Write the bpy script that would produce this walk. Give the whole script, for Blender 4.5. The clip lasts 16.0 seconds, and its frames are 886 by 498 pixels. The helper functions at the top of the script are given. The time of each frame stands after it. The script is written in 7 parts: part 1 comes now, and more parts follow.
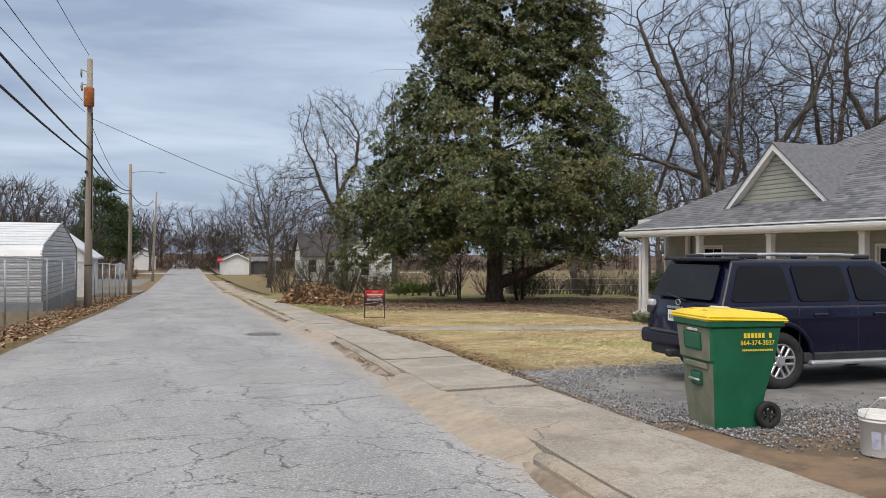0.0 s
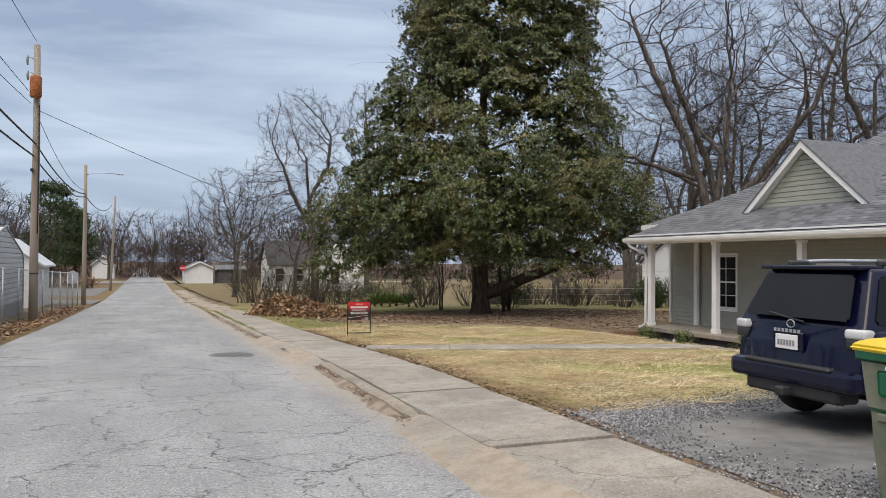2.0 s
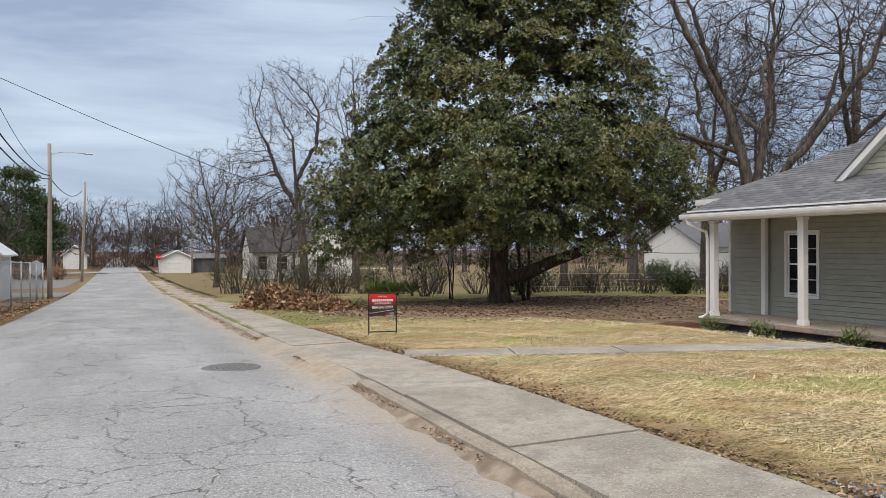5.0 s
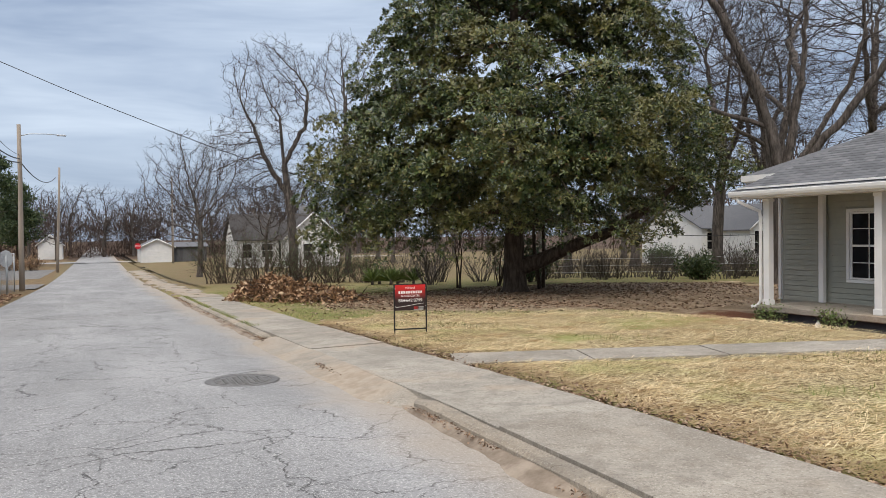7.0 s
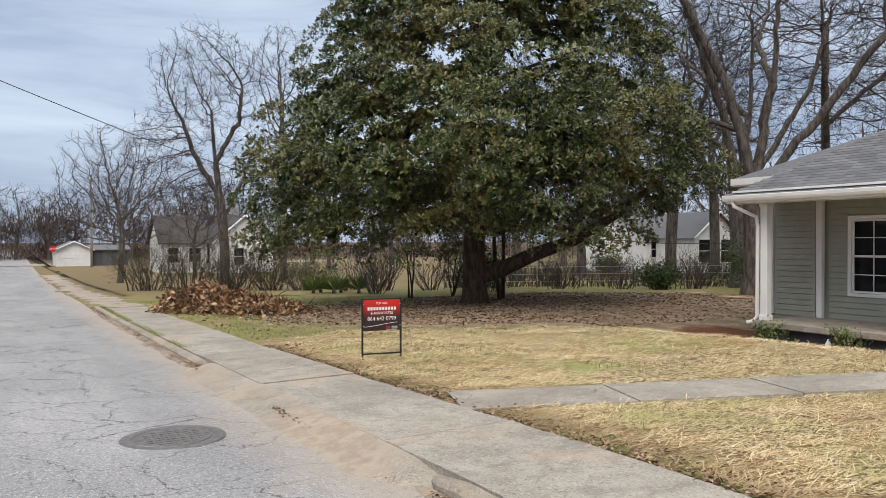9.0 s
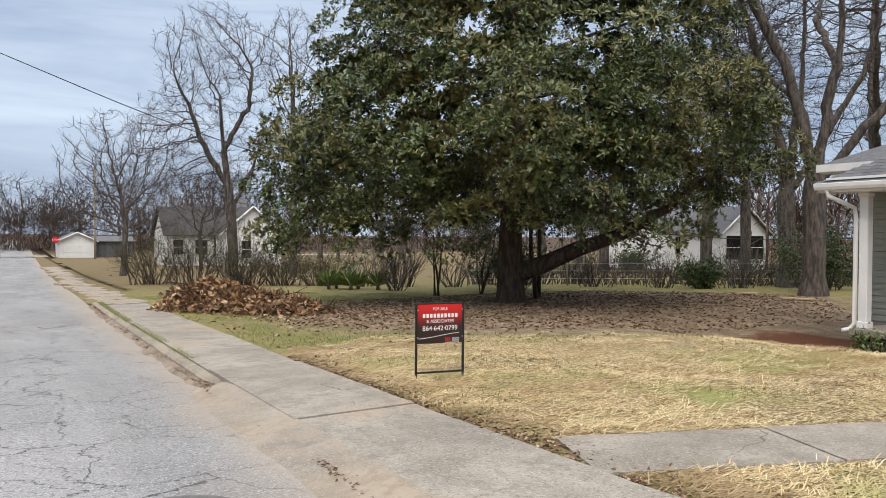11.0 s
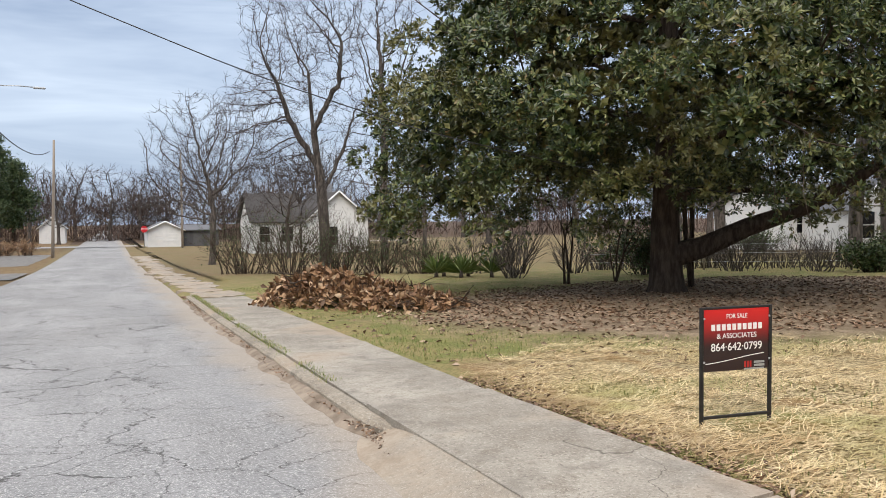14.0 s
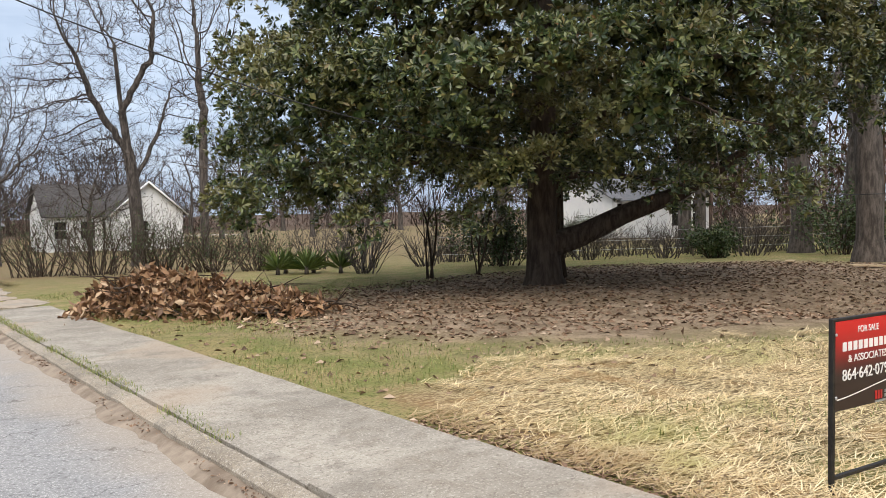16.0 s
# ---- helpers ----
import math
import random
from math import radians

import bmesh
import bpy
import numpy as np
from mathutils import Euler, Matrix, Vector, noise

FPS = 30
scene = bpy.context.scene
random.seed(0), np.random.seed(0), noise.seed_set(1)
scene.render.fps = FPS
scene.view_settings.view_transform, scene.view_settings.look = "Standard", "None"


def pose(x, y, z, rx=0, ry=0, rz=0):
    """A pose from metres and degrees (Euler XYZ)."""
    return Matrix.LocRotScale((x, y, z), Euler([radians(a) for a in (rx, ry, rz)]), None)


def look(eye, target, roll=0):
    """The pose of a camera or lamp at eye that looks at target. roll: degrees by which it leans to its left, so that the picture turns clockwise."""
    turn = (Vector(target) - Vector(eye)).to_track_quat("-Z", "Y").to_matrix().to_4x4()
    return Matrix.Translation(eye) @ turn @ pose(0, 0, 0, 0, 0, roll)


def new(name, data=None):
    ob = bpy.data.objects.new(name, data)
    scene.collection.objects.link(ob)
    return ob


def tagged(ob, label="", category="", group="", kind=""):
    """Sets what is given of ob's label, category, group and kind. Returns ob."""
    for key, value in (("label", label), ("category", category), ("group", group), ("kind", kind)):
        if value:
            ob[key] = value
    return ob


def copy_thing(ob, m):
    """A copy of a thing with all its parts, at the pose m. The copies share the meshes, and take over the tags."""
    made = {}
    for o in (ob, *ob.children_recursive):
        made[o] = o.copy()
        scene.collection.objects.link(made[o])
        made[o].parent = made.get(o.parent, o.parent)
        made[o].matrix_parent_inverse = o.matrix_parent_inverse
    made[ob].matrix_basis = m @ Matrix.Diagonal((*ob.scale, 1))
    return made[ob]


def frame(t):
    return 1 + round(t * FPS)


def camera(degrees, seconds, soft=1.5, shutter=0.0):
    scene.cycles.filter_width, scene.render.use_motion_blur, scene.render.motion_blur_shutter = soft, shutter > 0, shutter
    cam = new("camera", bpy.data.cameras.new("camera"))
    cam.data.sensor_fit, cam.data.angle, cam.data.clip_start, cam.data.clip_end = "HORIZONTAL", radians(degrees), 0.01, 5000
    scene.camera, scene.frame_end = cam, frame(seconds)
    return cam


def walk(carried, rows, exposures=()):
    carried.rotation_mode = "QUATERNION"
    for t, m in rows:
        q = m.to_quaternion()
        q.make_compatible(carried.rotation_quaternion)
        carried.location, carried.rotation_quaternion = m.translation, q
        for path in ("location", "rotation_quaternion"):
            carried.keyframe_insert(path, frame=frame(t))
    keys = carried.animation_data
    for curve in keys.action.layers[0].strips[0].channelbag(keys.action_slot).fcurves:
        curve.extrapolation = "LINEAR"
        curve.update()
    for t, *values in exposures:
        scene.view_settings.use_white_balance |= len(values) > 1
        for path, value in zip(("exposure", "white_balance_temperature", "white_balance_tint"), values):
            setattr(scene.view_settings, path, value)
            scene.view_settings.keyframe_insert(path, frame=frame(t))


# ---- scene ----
from math import cos, pi, sin
cam = camera(59.9, 16.0, 0.65)
METRES, EYE, TILT, LEAN, TURN = 22.2, 1.6, 0.0, -1.4, -19.5
ROWS = [
    (0.0, 0.0, 0.0, 0.0, 0.01, 0.31, 1.08),
    (0.5, -0.0076, 0.0324, 0.0002, -1.01, 0.59, 0.6),
    (1.0, -0.0155, 0.063, 0.0002, -2.0, 0.82, 0.47),
    (1.5, -0.0253, 0.0937, -0.0, -2.65, 0.89, 0.56),
    (2.0, -0.0352, 0.1228, -0.001, -2.53, 0.92, 0.95),
    (2.5, -0.045, 0.1549, -0.0012, -1.76, 0.76, 1.25),
    (3.0, -0.0525, 0.1858, -0.0019, -1.11, 0.7, 1.53),
    (3.5, -0.0622, 0.2153, -0.0023, -1.03, 0.66, 1.67),
    (4.0, -0.0697, 0.2459, -0.0036, -2.08, 0.56, 1.68),
    (6.5, -0.1291, 0.4033, -0.0061, -5.38, -1.05, 1.74),
    (7.0, -0.1356, 0.4317, -0.0071, -5.6, -1.16, 2.09),
    (7.5, -0.1446, 0.4643, -0.0059, -6.82, -1.1, 2.3),
    (8.0, -0.1499, 0.4956, -0.0063, -8.68, -0.94, 1.93),
    (8.5, -0.1547, 0.5253, -0.007, -10.66, -0.75, 1.52),
    (11.0, -0.1772, 0.6752, -0.0097, -10.35, -1.28, 0.97),
    (11.5, -0.1863, 0.7042, -0.0111, -7.82, -1.09, 1.33),
    (12.0, -0.1959, 0.7312, -0.0109, -6.07, -0.97, 1.62),
    (12.5, -0.2029, 0.7621, -0.0113, -4.9, -0.8, 1.87),
    (13.0, -0.2119, 0.789, -0.0122, -4.47, -0.7, 1.9),
    (13.5, -0.2192, 0.8153, -0.0137, -3.47, -1.04, 1.88),
    (14.0, -0.2286, 0.8434, -0.015, -4.87, -2.28, 2.01),
    (14.5, -0.2359, 0.8699, -0.0153, -8.1, -2.54, 2.49),
    (15.0, -0.2477, 0.9021, -0.0149, -11.22, -2.72, 2.71),
    (15.5, -0.2565, 0.9311, -0.0167, -14.19, -2.87, 2.62),
    (16.0, -0.2639, 0.9611, -0.0179, -18.62, -3.35, 2.46),
]
walk(cam, [(t, pose(0, 0, EYE, TILT, LEAN, TURN) @ pose(METRES * x, METRES * y, METRES * z, 90 + pitch, roll, yaw)) for t, x, y, z, yaw, pitch, roll in ROWS],
     [(0.0, 0.32), (3.5, 0.38), (8.0, 0.44), (11.0, 0.54), (14.0, 0.6), (16.0, 0.7)])

# ---- light ----
world = bpy.data.worlds.new("world")
scene.world = world
world.use_nodes = True
wt = world.node_tree
wt.nodes.clear()
sky = wt.nodes.new("ShaderNodeTexSky")
sky.sky_type = 'NISHITA'
sky.sun_disc = False
sky.sun_elevation = radians(48)
sky.sun_rotation = radians(215)
sky.air_density, sky.dust_density, sky.ozone_density = 1.0, 2.0, 1.5
co = wt.nodes.new("ShaderNodeTexCoord")
mp = wt.nodes.new("ShaderNodeMapping")
mp.inputs["Scale"].default_value = (1.2, 1.2, 6.5)
cl = wt.nodes.new("ShaderNodeTexNoise")
cl.inputs["Scale"].default_value = 2.0
cl.inputs["Detail"].default_value = 5
cl.inputs["Roughness"].default_value = 0.56
cl.inputs["Distortion"].default_value = 0.5
rmp = wt.nodes.new("ShaderNodeValToRGB")
rmp.color_ramp.elements[0].position = 0.35
rmp.color_ramp.elements[0].color = (2.75, 3.45, 4.7, 1)
rmp.color_ramp.elements[1].position = 0.72
rmp.color_ramp.elements[1].color = (5.6, 6.4, 7.5, 1)
mixw = wt.nodes.new("ShaderNodeMix")
mixw.data_type = 'RGBA'
mixw.inputs[0].default_value = 0.88
bgw = wt.nodes.new("ShaderNodeBackground")
bgw.inputs["Strength"].default_value = 0.1
outw = wt.nodes.new("ShaderNodeOutputWorld")
wt.links.new(co.outputs["Generated"], mp.inputs[0])
wt.links.new(mp.outputs[0], cl.inputs[0])
wt.links.new(cl.outputs[0], rmp.inputs[0])
wt.links.new(sky.outputs[0], mixw.inputs[6])
wt.links.new(rmp.outputs[0], mixw.inputs[7])
# overcast: the cloud is brighter and whiter overhead than near the horizon
sepw = wt.nodes.new("ShaderNodeSeparateXYZ")
wt.links.new(co.outputs["Generated"], sepw.inputs[0])
lift = wt.nodes.new("ShaderNodeMapRange")
lift.interpolation_type = 'SMOOTHSTEP'
lift.inputs["From Min"].default_value, lift.inputs["From Max"].default_value = 0.3, 0.95
wt.links.new(sepw.outputs[2], lift.inputs["Value"])
over = wt.nodes.new("ShaderNodeMix")
over.data_type = 'RGBA'
over.inputs[6].default_value, over.inputs[7].default_value = (1, 1, 1, 1), (3.2, 2.65, 2.15, 1)
wt.links.new(lift.outputs[0], over.inputs[0])
mulw = wt.nodes.new("ShaderNodeMix")
mulw.data_type, mulw.blend_type = 'RGBA', 'MULTIPLY'
mulw.inputs[0].default_value = 1.0
wt.links.new(mixw.outputs[2], mulw.inputs[6])
wt.links.new(over.outputs[2], mulw.inputs[7])
wt.links.new(mulw.outputs[2], bgw.inputs[0])
wt.links.new(bgw.outputs[0], outw.inputs[0])
sun_data = bpy.data.lights.new("sun", 'SUN')
sun_data.energy, sun_data.angle, sun_data.color = 1.5, radians(40), (1.0, 0.90, 0.77)
sun = new("sun", sun_data)
sun.matrix_world = look((-25, -30, 45), (0, 0, 0))
scene.view_settings.exposure = 0.3

# ---- materials ----
class Mat:
    def __init__(self, name, rough=0.8, metal=0.0, spec=0.5):
        self.m = bpy.data.materials.new(name)
        self.m.use_nodes = True
        self.t = self.m.node_tree
        self.b = self.t.nodes["Principled BSDF"]
        self.b.inputs["Roughness"].default_value = rough
        self.b.inputs["Metallic"].default_value = metal
        self.b.inputs["Specular IOR Level"].default_value = spec
        self.pos = self.n("ShaderNodeTexCoord").outputs["Object"]
    def n(self, kind):
        return self.t.nodes.new(kind)
    def put(self, sock, v):
        if isinstance(v, (int, float)):
            sock.default_value = v
        elif isinstance(v, tuple):
            sock.default_value = (*v, 1) if len(v) == 3 and sock.type == 'RGBA' else v
        else:
            self.t.links.new(v, sock)
    def noise(self, scale, detail=4, rough=0.55, stretch=None, dist=0.0):
        n = self.n("ShaderNodeTexNoise")
        n.inputs["Scale"].default_value = scale
        n.inputs["Detail"].default_value = detail
        n.inputs["Roughness"].default_value = rough
        n.inputs["Distortion"].default_value = dist
        v = self.pos
        if stretch:
            mp = self.n("ShaderNodeMapping")
            mp.inputs["Scale"].default_value = stretch
            self.t.links.new(self.pos, mp.inputs[0])
            v = mp.outputs[0]
        self.t.links.new(v, n.inputs["Vector"])
        return n.outputs[0]
    def math(self, op, a, b=0.0, c=0.0):
        n = self.n("ShaderNodeMath")
        n.operation = op
        for s, v in zip(n.inputs, (a, b, c)):
            self.put(s, v)
        return n.outputs[0]
    def step(self, v, lo, hi):
        n = self.n("ShaderNodeMapRange")
        n.interpolation_type = 'SMOOTHSTEP'
        for s, q in zip(n.inputs, (v, lo, hi, 0.0, 1.0)):
            self.put(s, q)
        return n.outputs[0]
    def xyz(self):
        n = self.n("ShaderNodeSeparateXYZ")
        self.t.links.new(self.pos, n.inputs[0])
        return n.outputs
    def mix(self, f, a, b, kind='MIX'):
        n = self.n("ShaderNodeMix")
        n.data_type = 'RGBA'
        n.blend_type = kind
        self.put(n.inputs[0], f)
        self.put(n.inputs[6], a)
        self.put(n.inputs[7], b)
        return n.outputs[2]
    def color(self, v):
        self.put(self.b.inputs["Base Color"], v)
        return self
    def rough(self, v):
        self.put(self.b.inputs["Roughness"], v)
        return self
    def bump(self, h, strength=0.3, distance=0.02):
        n = self.n("ShaderNodeBump")
        n.inputs["Strength"].default_value = strength
        n.inputs["Distance"].default_value = distance
        self.put(n.inputs["Height"], h)
        self.t.links.new(n.outputs[0], self.b.inputs["Normal"])
        return self
    def island(self):
        return self.n("ShaderNodeNewGeometry").outputs["Random Per Island"]
    def each(self):
        return self.n("ShaderNodeObjectInfo").outputs["Random"]


def plain(name, a, b, scale=6.0, rough=0.7, metal=0.0, bump=0.15, spec=0.5, fine=60.0, stretch=None):
    """Two-tone surface: broad stains and fine grain with a little relief."""
    m = Mat(name, rough, metal, spec)
    big = m.noise(scale, 4, 0.6, stretch)
    small = m.noise(fine, 3, 0.6, stretch)
    c = m.mix(m.step(big, 0.3, 0.7), a, b)
    c = m.mix(m.math('MULTIPLY', small, 0.35), c, tuple(v * 0.6 for v in a))
    m.color(c)
    if bump:
        m.bump(small, bump, 0.01)
    return m.m


def ramped(name, stops, rough=0.6, spec=0.4, by="island"):
    """Colour picked piece by piece from a ramp."""
    m = Mat(name, rough, 0.0, spec)
    r = m.n("ShaderNodeValToRGB")
    el = r.color_ramp.elements
    while len(el) < len(stops):
        el.new(0.5)
    for e, (p, c) in zip(el, stops):
        e.position, e.color = p, (*c, 1)
    m.t.links.new(m.island() if by == "island" else m.each(), r.inputs[0])
    m.color(r.outputs[0])
    return m.m


def asphalt():
    m = Mat("asphalt", 0.88)
    grit = m.noise(55, 4, 0.85)
    speck = m.noise(26, 3, 0.75)
    wear = m.noise(0.7, 4, 0.6, (1.0, 0.35, 1))
    patch = m.noise(0.22, 3, 0.5)
    c = m.mix(m.step(wear, 0.3, 0.7), (0.195, 0.198, 0.202), (0.295, 0.297, 0.30))
    c = m.mix(m.math('MULTIPLY', m.step(patch, 0.5, 0.68), 0.4), c, (0.165, 0.163, 0.16))
    c = m.mix(m.math('MULTIPLY', m.step(grit, 0.52, 0.62), 0.85), c, (0.58, 0.575, 0.565))
    c = m.mix(m.math('MULTIPLY', m.step(speck, 0.52, 0.66), 0.65), c, (0.08, 0.08, 0.08))
    # cracks: bent cells of two sizes
    warp = m.n("ShaderNodeTexNoise")
    warp.inputs["Scale"].default_value = 1.6
    warp.inputs["Detail"].default_value = 6
    warp.inputs["Roughness"].default_value = 0.62
    m.t.links.new(m.pos, warp.inputs["Vector"])
    lines = None
    for scale, amp, width, sx in ((0.45, 1.1, 0.0050, 0.9), (1.0, 0.8, 0.0085, 0.7)):
        mp = m.n("ShaderNodeMapping")
        mp.inputs["Scale"].default_value = (sx, 1.0, 0.0)
        va = m.n("ShaderNodeVectorMath")
        va.operation = 'MULTIPLY_ADD'
        m.t.links.new(warp.outputs["Color"], va.inputs[0])
        va.inputs[1].default_value = (amp, amp, 0)
        m.t.links.new(m.pos, va.inputs[2])
        m.t.links.new(va.outputs[0], mp.inputs[0])
        vo = m.n("ShaderNodeTexVoronoi")
        vo.feature = 'DISTANCE_TO_EDGE'
        vo.inputs["Scale"].default_value = scale
        m.t.links.new(mp.outputs[0], vo.inputs["Vector"])
        gate = m.step(m.noise(0.55 if scale < 0.5 else 0.45, 3, 0.6), 0.34, 0.48)
        line = m.math('MULTIPLY', m.math('SUBTRACT', 1.0, m.step(vo.outputs["Distance"], 0.0, width)), gate)
        lines = line if lines is None else m.math('MAXIMUM', lines, line)
    c = m.mix(m.math('MULTIPLY', lines, 0.85), c, (0.03, 0.028, 0.026))
    # washed-out clay along the right-hand edge
    x, y, z = m.xyz()
    e = m.math('ADD', x, m.math('MULTIPLY', m.noise(0.55, 4, 0.6), 1.5))
    e = m.math('SUBTRACT', e, m.math('MULTIPLY', m.math('MAXIMUM', m.math('SUBTRACT', y, 17.0), 0.0), 0.015))
    edge = m.step(e, 3.2, 4.1)
    c = m.mix(m.math('MULTIPLY', edge, 0.6), c, (0.36, 0.30, 0.23))
    m.color(c)
    m.bump(m.math('SUBTRACT', m.math('MULTIPLY', grit, 0.35), m.math('MULTIPLY', lines, 1.5)), 0.5, 0.012)
    return m.m


def concrete(name="concrete", a=(0.225, 0.205, 0.172), b=(0.40, 0.372, 0.32), clay=False):
    m = Mat(name, 0.9)
    big = m.noise(0.9, 5, 0.65)
    mid = m.noise(5, 5, 0.7)
    grit = m.noise(120, 2, 0.7)
    c = m.mix(m.step(big, 0.3, 0.7), a, b)
    c = m.mix(m.math('MULTIPLY', m.step(mid, 0.48, 0.66), 0.6), c, (0.19, 0.165, 0.13))
    pit = m.noise(34, 4, 0.8)
    c = m.mix(m.math('MULTIPLY', m.step(pit, 0.52, 0.62), 0.7), c, (0.12, 0.105, 0.088))
    peb = m.noise(48, 3, 0.8)
    c = m.mix(m.math('MULTIPLY', m.step(peb, 0.54, 0.63), 0.6), c, (0.56, 0.53, 0.47))
    blot = m.noise(1.9, 4, 0.7)
    c = m.mix(m.math('MULTIPLY', m.step(blot, 0.52, 0.66), 0.45), c, (0.15, 0.14, 0.122))
    c = m.mix(m.math('MULTIPLY', m.step(grit, 0.52, 0.75), 0.4), c, (0.5, 0.47, 0.42))
    c = m.mix(m.math('MULTIPLY', m.each(), 0.18), c, (0.25, 0.2, 0.15))
    stain = m.step(m.noise(0.45, 3, 0.6), 0.53, 0.66)
    c = m.mix(m.math('MULTIPLY', stain, 0.45), c, (0.34, 0.25, 0.17))
    # wandering hairline cracks
    warp = m.n("ShaderNodeTexNoise")
    warp.inputs["Scale"].default_value, warp.inputs["Detail"].default_value = 1.3, 6
    m.t.links.new(m.pos, warp.inputs["Vector"])
    va = m.n("ShaderNodeVectorMath")
    va.operation = 'MULTIPLY_ADD'
    m.t.links.new(warp.outputs["Color"], va.inputs[0])
    va.inputs[1].default_value = (1.1, 1.1, 0)
    m.t.links.new(m.pos, va.inputs[2])
    vo = m.n("ShaderNodeTexVoronoi")
    vo.feature = 'DISTANCE_TO_EDGE'
    vo.inputs["Scale"].default_value = 0.34
    m.t.links.new(va.outputs[0], vo.inputs["Vector"])
    crack = m.math('MULTIPLY', m.math('SUBTRACT', 1.0, m.step(vo.outputs["Distance"], 0.0, 0.0032)), m.step(m.noise(0.37, 2, 0.5), 0.5, 0.56))
    c = m.mix(m.math('MULTIPLY', crack, 0.7), c, (0.06, 0.05, 0.04))
    if clay:
        wash = m.step(m.noise(0.8, 5, 0.65), 0.36, 0.6)
        c = m.mix(m.math('MULTIPLY', wash, 0.75), c, m.mix(m.step(mid, 0.4, 0.6), (0.30, 0.235, 0.17), (0.40, 0.335, 0.26)))
    m.color(c)
    m.bump(m.math('ADD', m.math('ADD', mid, m.math('MULTIPLY', pit, 0.8)), m.math('MULTIPLY', grit, 0.4)), 0.6, 0.014)
    return m.m


def earth():
    """One ground: winter grass, straw, leaf litter, bare soil and red mulch in their own patches."""
    m = Mat("earth", 0.95, 0.0, 0.2)
    x, y, z = m.xyz()
    w1 = m.noise(0.5, 5, 0.65)
    w2 = m.noise(1.7, 5, 0.7)
    fine = m.noise(28, 4, 0.75)
    fib = m.noise(16, 4, 0.8, (1, 4, 1))
    wob = m.math('MULTIPLY_ADD', w1, 3.0, -1.5)
    wob2 = m.math('MULTIPLY_ADD', w2, 1.2, -0.6)
    grass = m.mix(m.step(w2, 0.35, 0.65), (0.20, 0.215, 0.07), (0.33, 0.26, 0.13))
    grass = m.mix(m.step(fine, 0.48, 0.66), grass, (0.085, 0.095, 0.03))
    far = m.step(y, 39, 60)
    grass = m.mix(m.math('MULTIPLY', far, 0.85), grass, m.mix(m.step(w1, 0.35, 0.65), (0.19, 0.132, 0.08), (0.16, 0.13, 0.068)))
    # leaf-brown floor of the far woods
    grass = m.mix(m.step(y, 136, 150), grass, m.mix(m.step(w1, 0.35, 0.65), (0.075, 0.05, 0.034), (0.11, 0.075, 0.05)))
    c = grass
    # soil and litter round the big tree
    dx = m.math('DIVIDE', m.math('SUBTRACT', x, 16.5), 11.0)
    dy = m.math('DIVIDE', m.math('SUBTRACT', y, 32.5), 7.5)
    rr = m.math('SQRT', m.math('ADD', m.math('MULTIPLY', dx, dx), m.math('MULTIPLY', dy, dy)))
    rr = m.math('ADD', rr, m.math('MULTIPLY', wob, 0.16))
    soil = m.math('SUBTRACT', 1.0, m.step(rr, 0.72, 1.02))
    scol = m.mix(m.step(w2, 0.4, 0.62), (0.23, 0.17, 0.12), (0.36, 0.28, 0.205))
    scol = m.mix(m.step(fine, 0.52, 0.68), scol, (0.09, 0.055, 0.035))
    c = m.mix(m.math('MULTIPLY', soil, 0.92), c, scol)
    # straw
    lim = m.math('SUBTRACT', 28.2, m.math('MULTIPLY', m.math('MAXIMUM', m.math('SUBTRACT', x, 8.0), 0.0), 0.42))
    s = m.step(m.math('ADD', m.math('SUBTRACT', lim, y), wob2), -0.3, 0.6)
    s = m.math('MULTIPLY', s, m.step(m.math('ADD', x, wob2), 5.3, 5.7))
    s = m.math('MULTIPLY', s, m.step(m.math('ADD', y, wob2), 10.4, 11.0))
    s = m.math('MULTIPLY', s, m.math('SUBTRACT', 1.0, m.step(m.math('ADD', x, wob), 15.0, 16.0)))
    # shaded gaps between strands are put into the straw colour as dark streaks
    streak = m.noise(5, 4, 0.75, (1, 3.5, 1))
    stcol = m.mix(m.step(fib, 0.42, 0.60), (0.12, 0.08, 0.038), (0.74, 0.62, 0.37))
    stcol = m.mix(m.math('MULTIPLY', m.step(streak, 0.52, 0.60), 0.75), stcol, (0.11, 0.075, 0.032))
    green = m.step(m.noise(0.33, 3, 0.55), 0.50, 0.66)
    stcol = m.mix(m.math('MULTIPLY', green, 0.8), stcol, (0.27, 0.30, 0.09))
    stcol = m.mix(m.math('MULTIPLY', m.step(w2, 0.52, 0.66), 0.65), stcol, (0.30, 0.18, 0.075))
    rim = m.math('SUBTRACT', 1.0, m.step(m.math('ADD', x, m.math('MULTIPLY', wob2, 1.5)), 5.5, 6.3))
    stcol = m.mix(m.math('MULTIPLY', rim, 0.6), stcol, (0.24, 0.15, 0.075))
    c = m.mix(s, c, stcol)
    # mulch beds beside the porch
    mb = m.math('MULTIPLY', m.step(m.math('ADD', x, wob2), 14.4, 14.9), m.math('SUBTRACT', 1.0, m.step(x, 18.5, 19)))
    mb = m.math('MULTIPLY', mb, m.math('MULTIPLY', m.step(y, 9.5, 10.5), m.math('SUBTRACT', 1.0, m.step(m.math('ADD', y, wob2), 27.5, 28.3))))
    c = m.mix(mb, c, m.mix(m.step(fine, 0.4, 0.62), (0.20, 0.085, 0.045), (0.09, 0.038, 0.022)))
    # leaf-strewn verge across the road, clay beside the drive
    vb = m.math('SUBTRACT', 1.0, m.step(m.math('ADD', x, wob2), -2.2, -1.8))
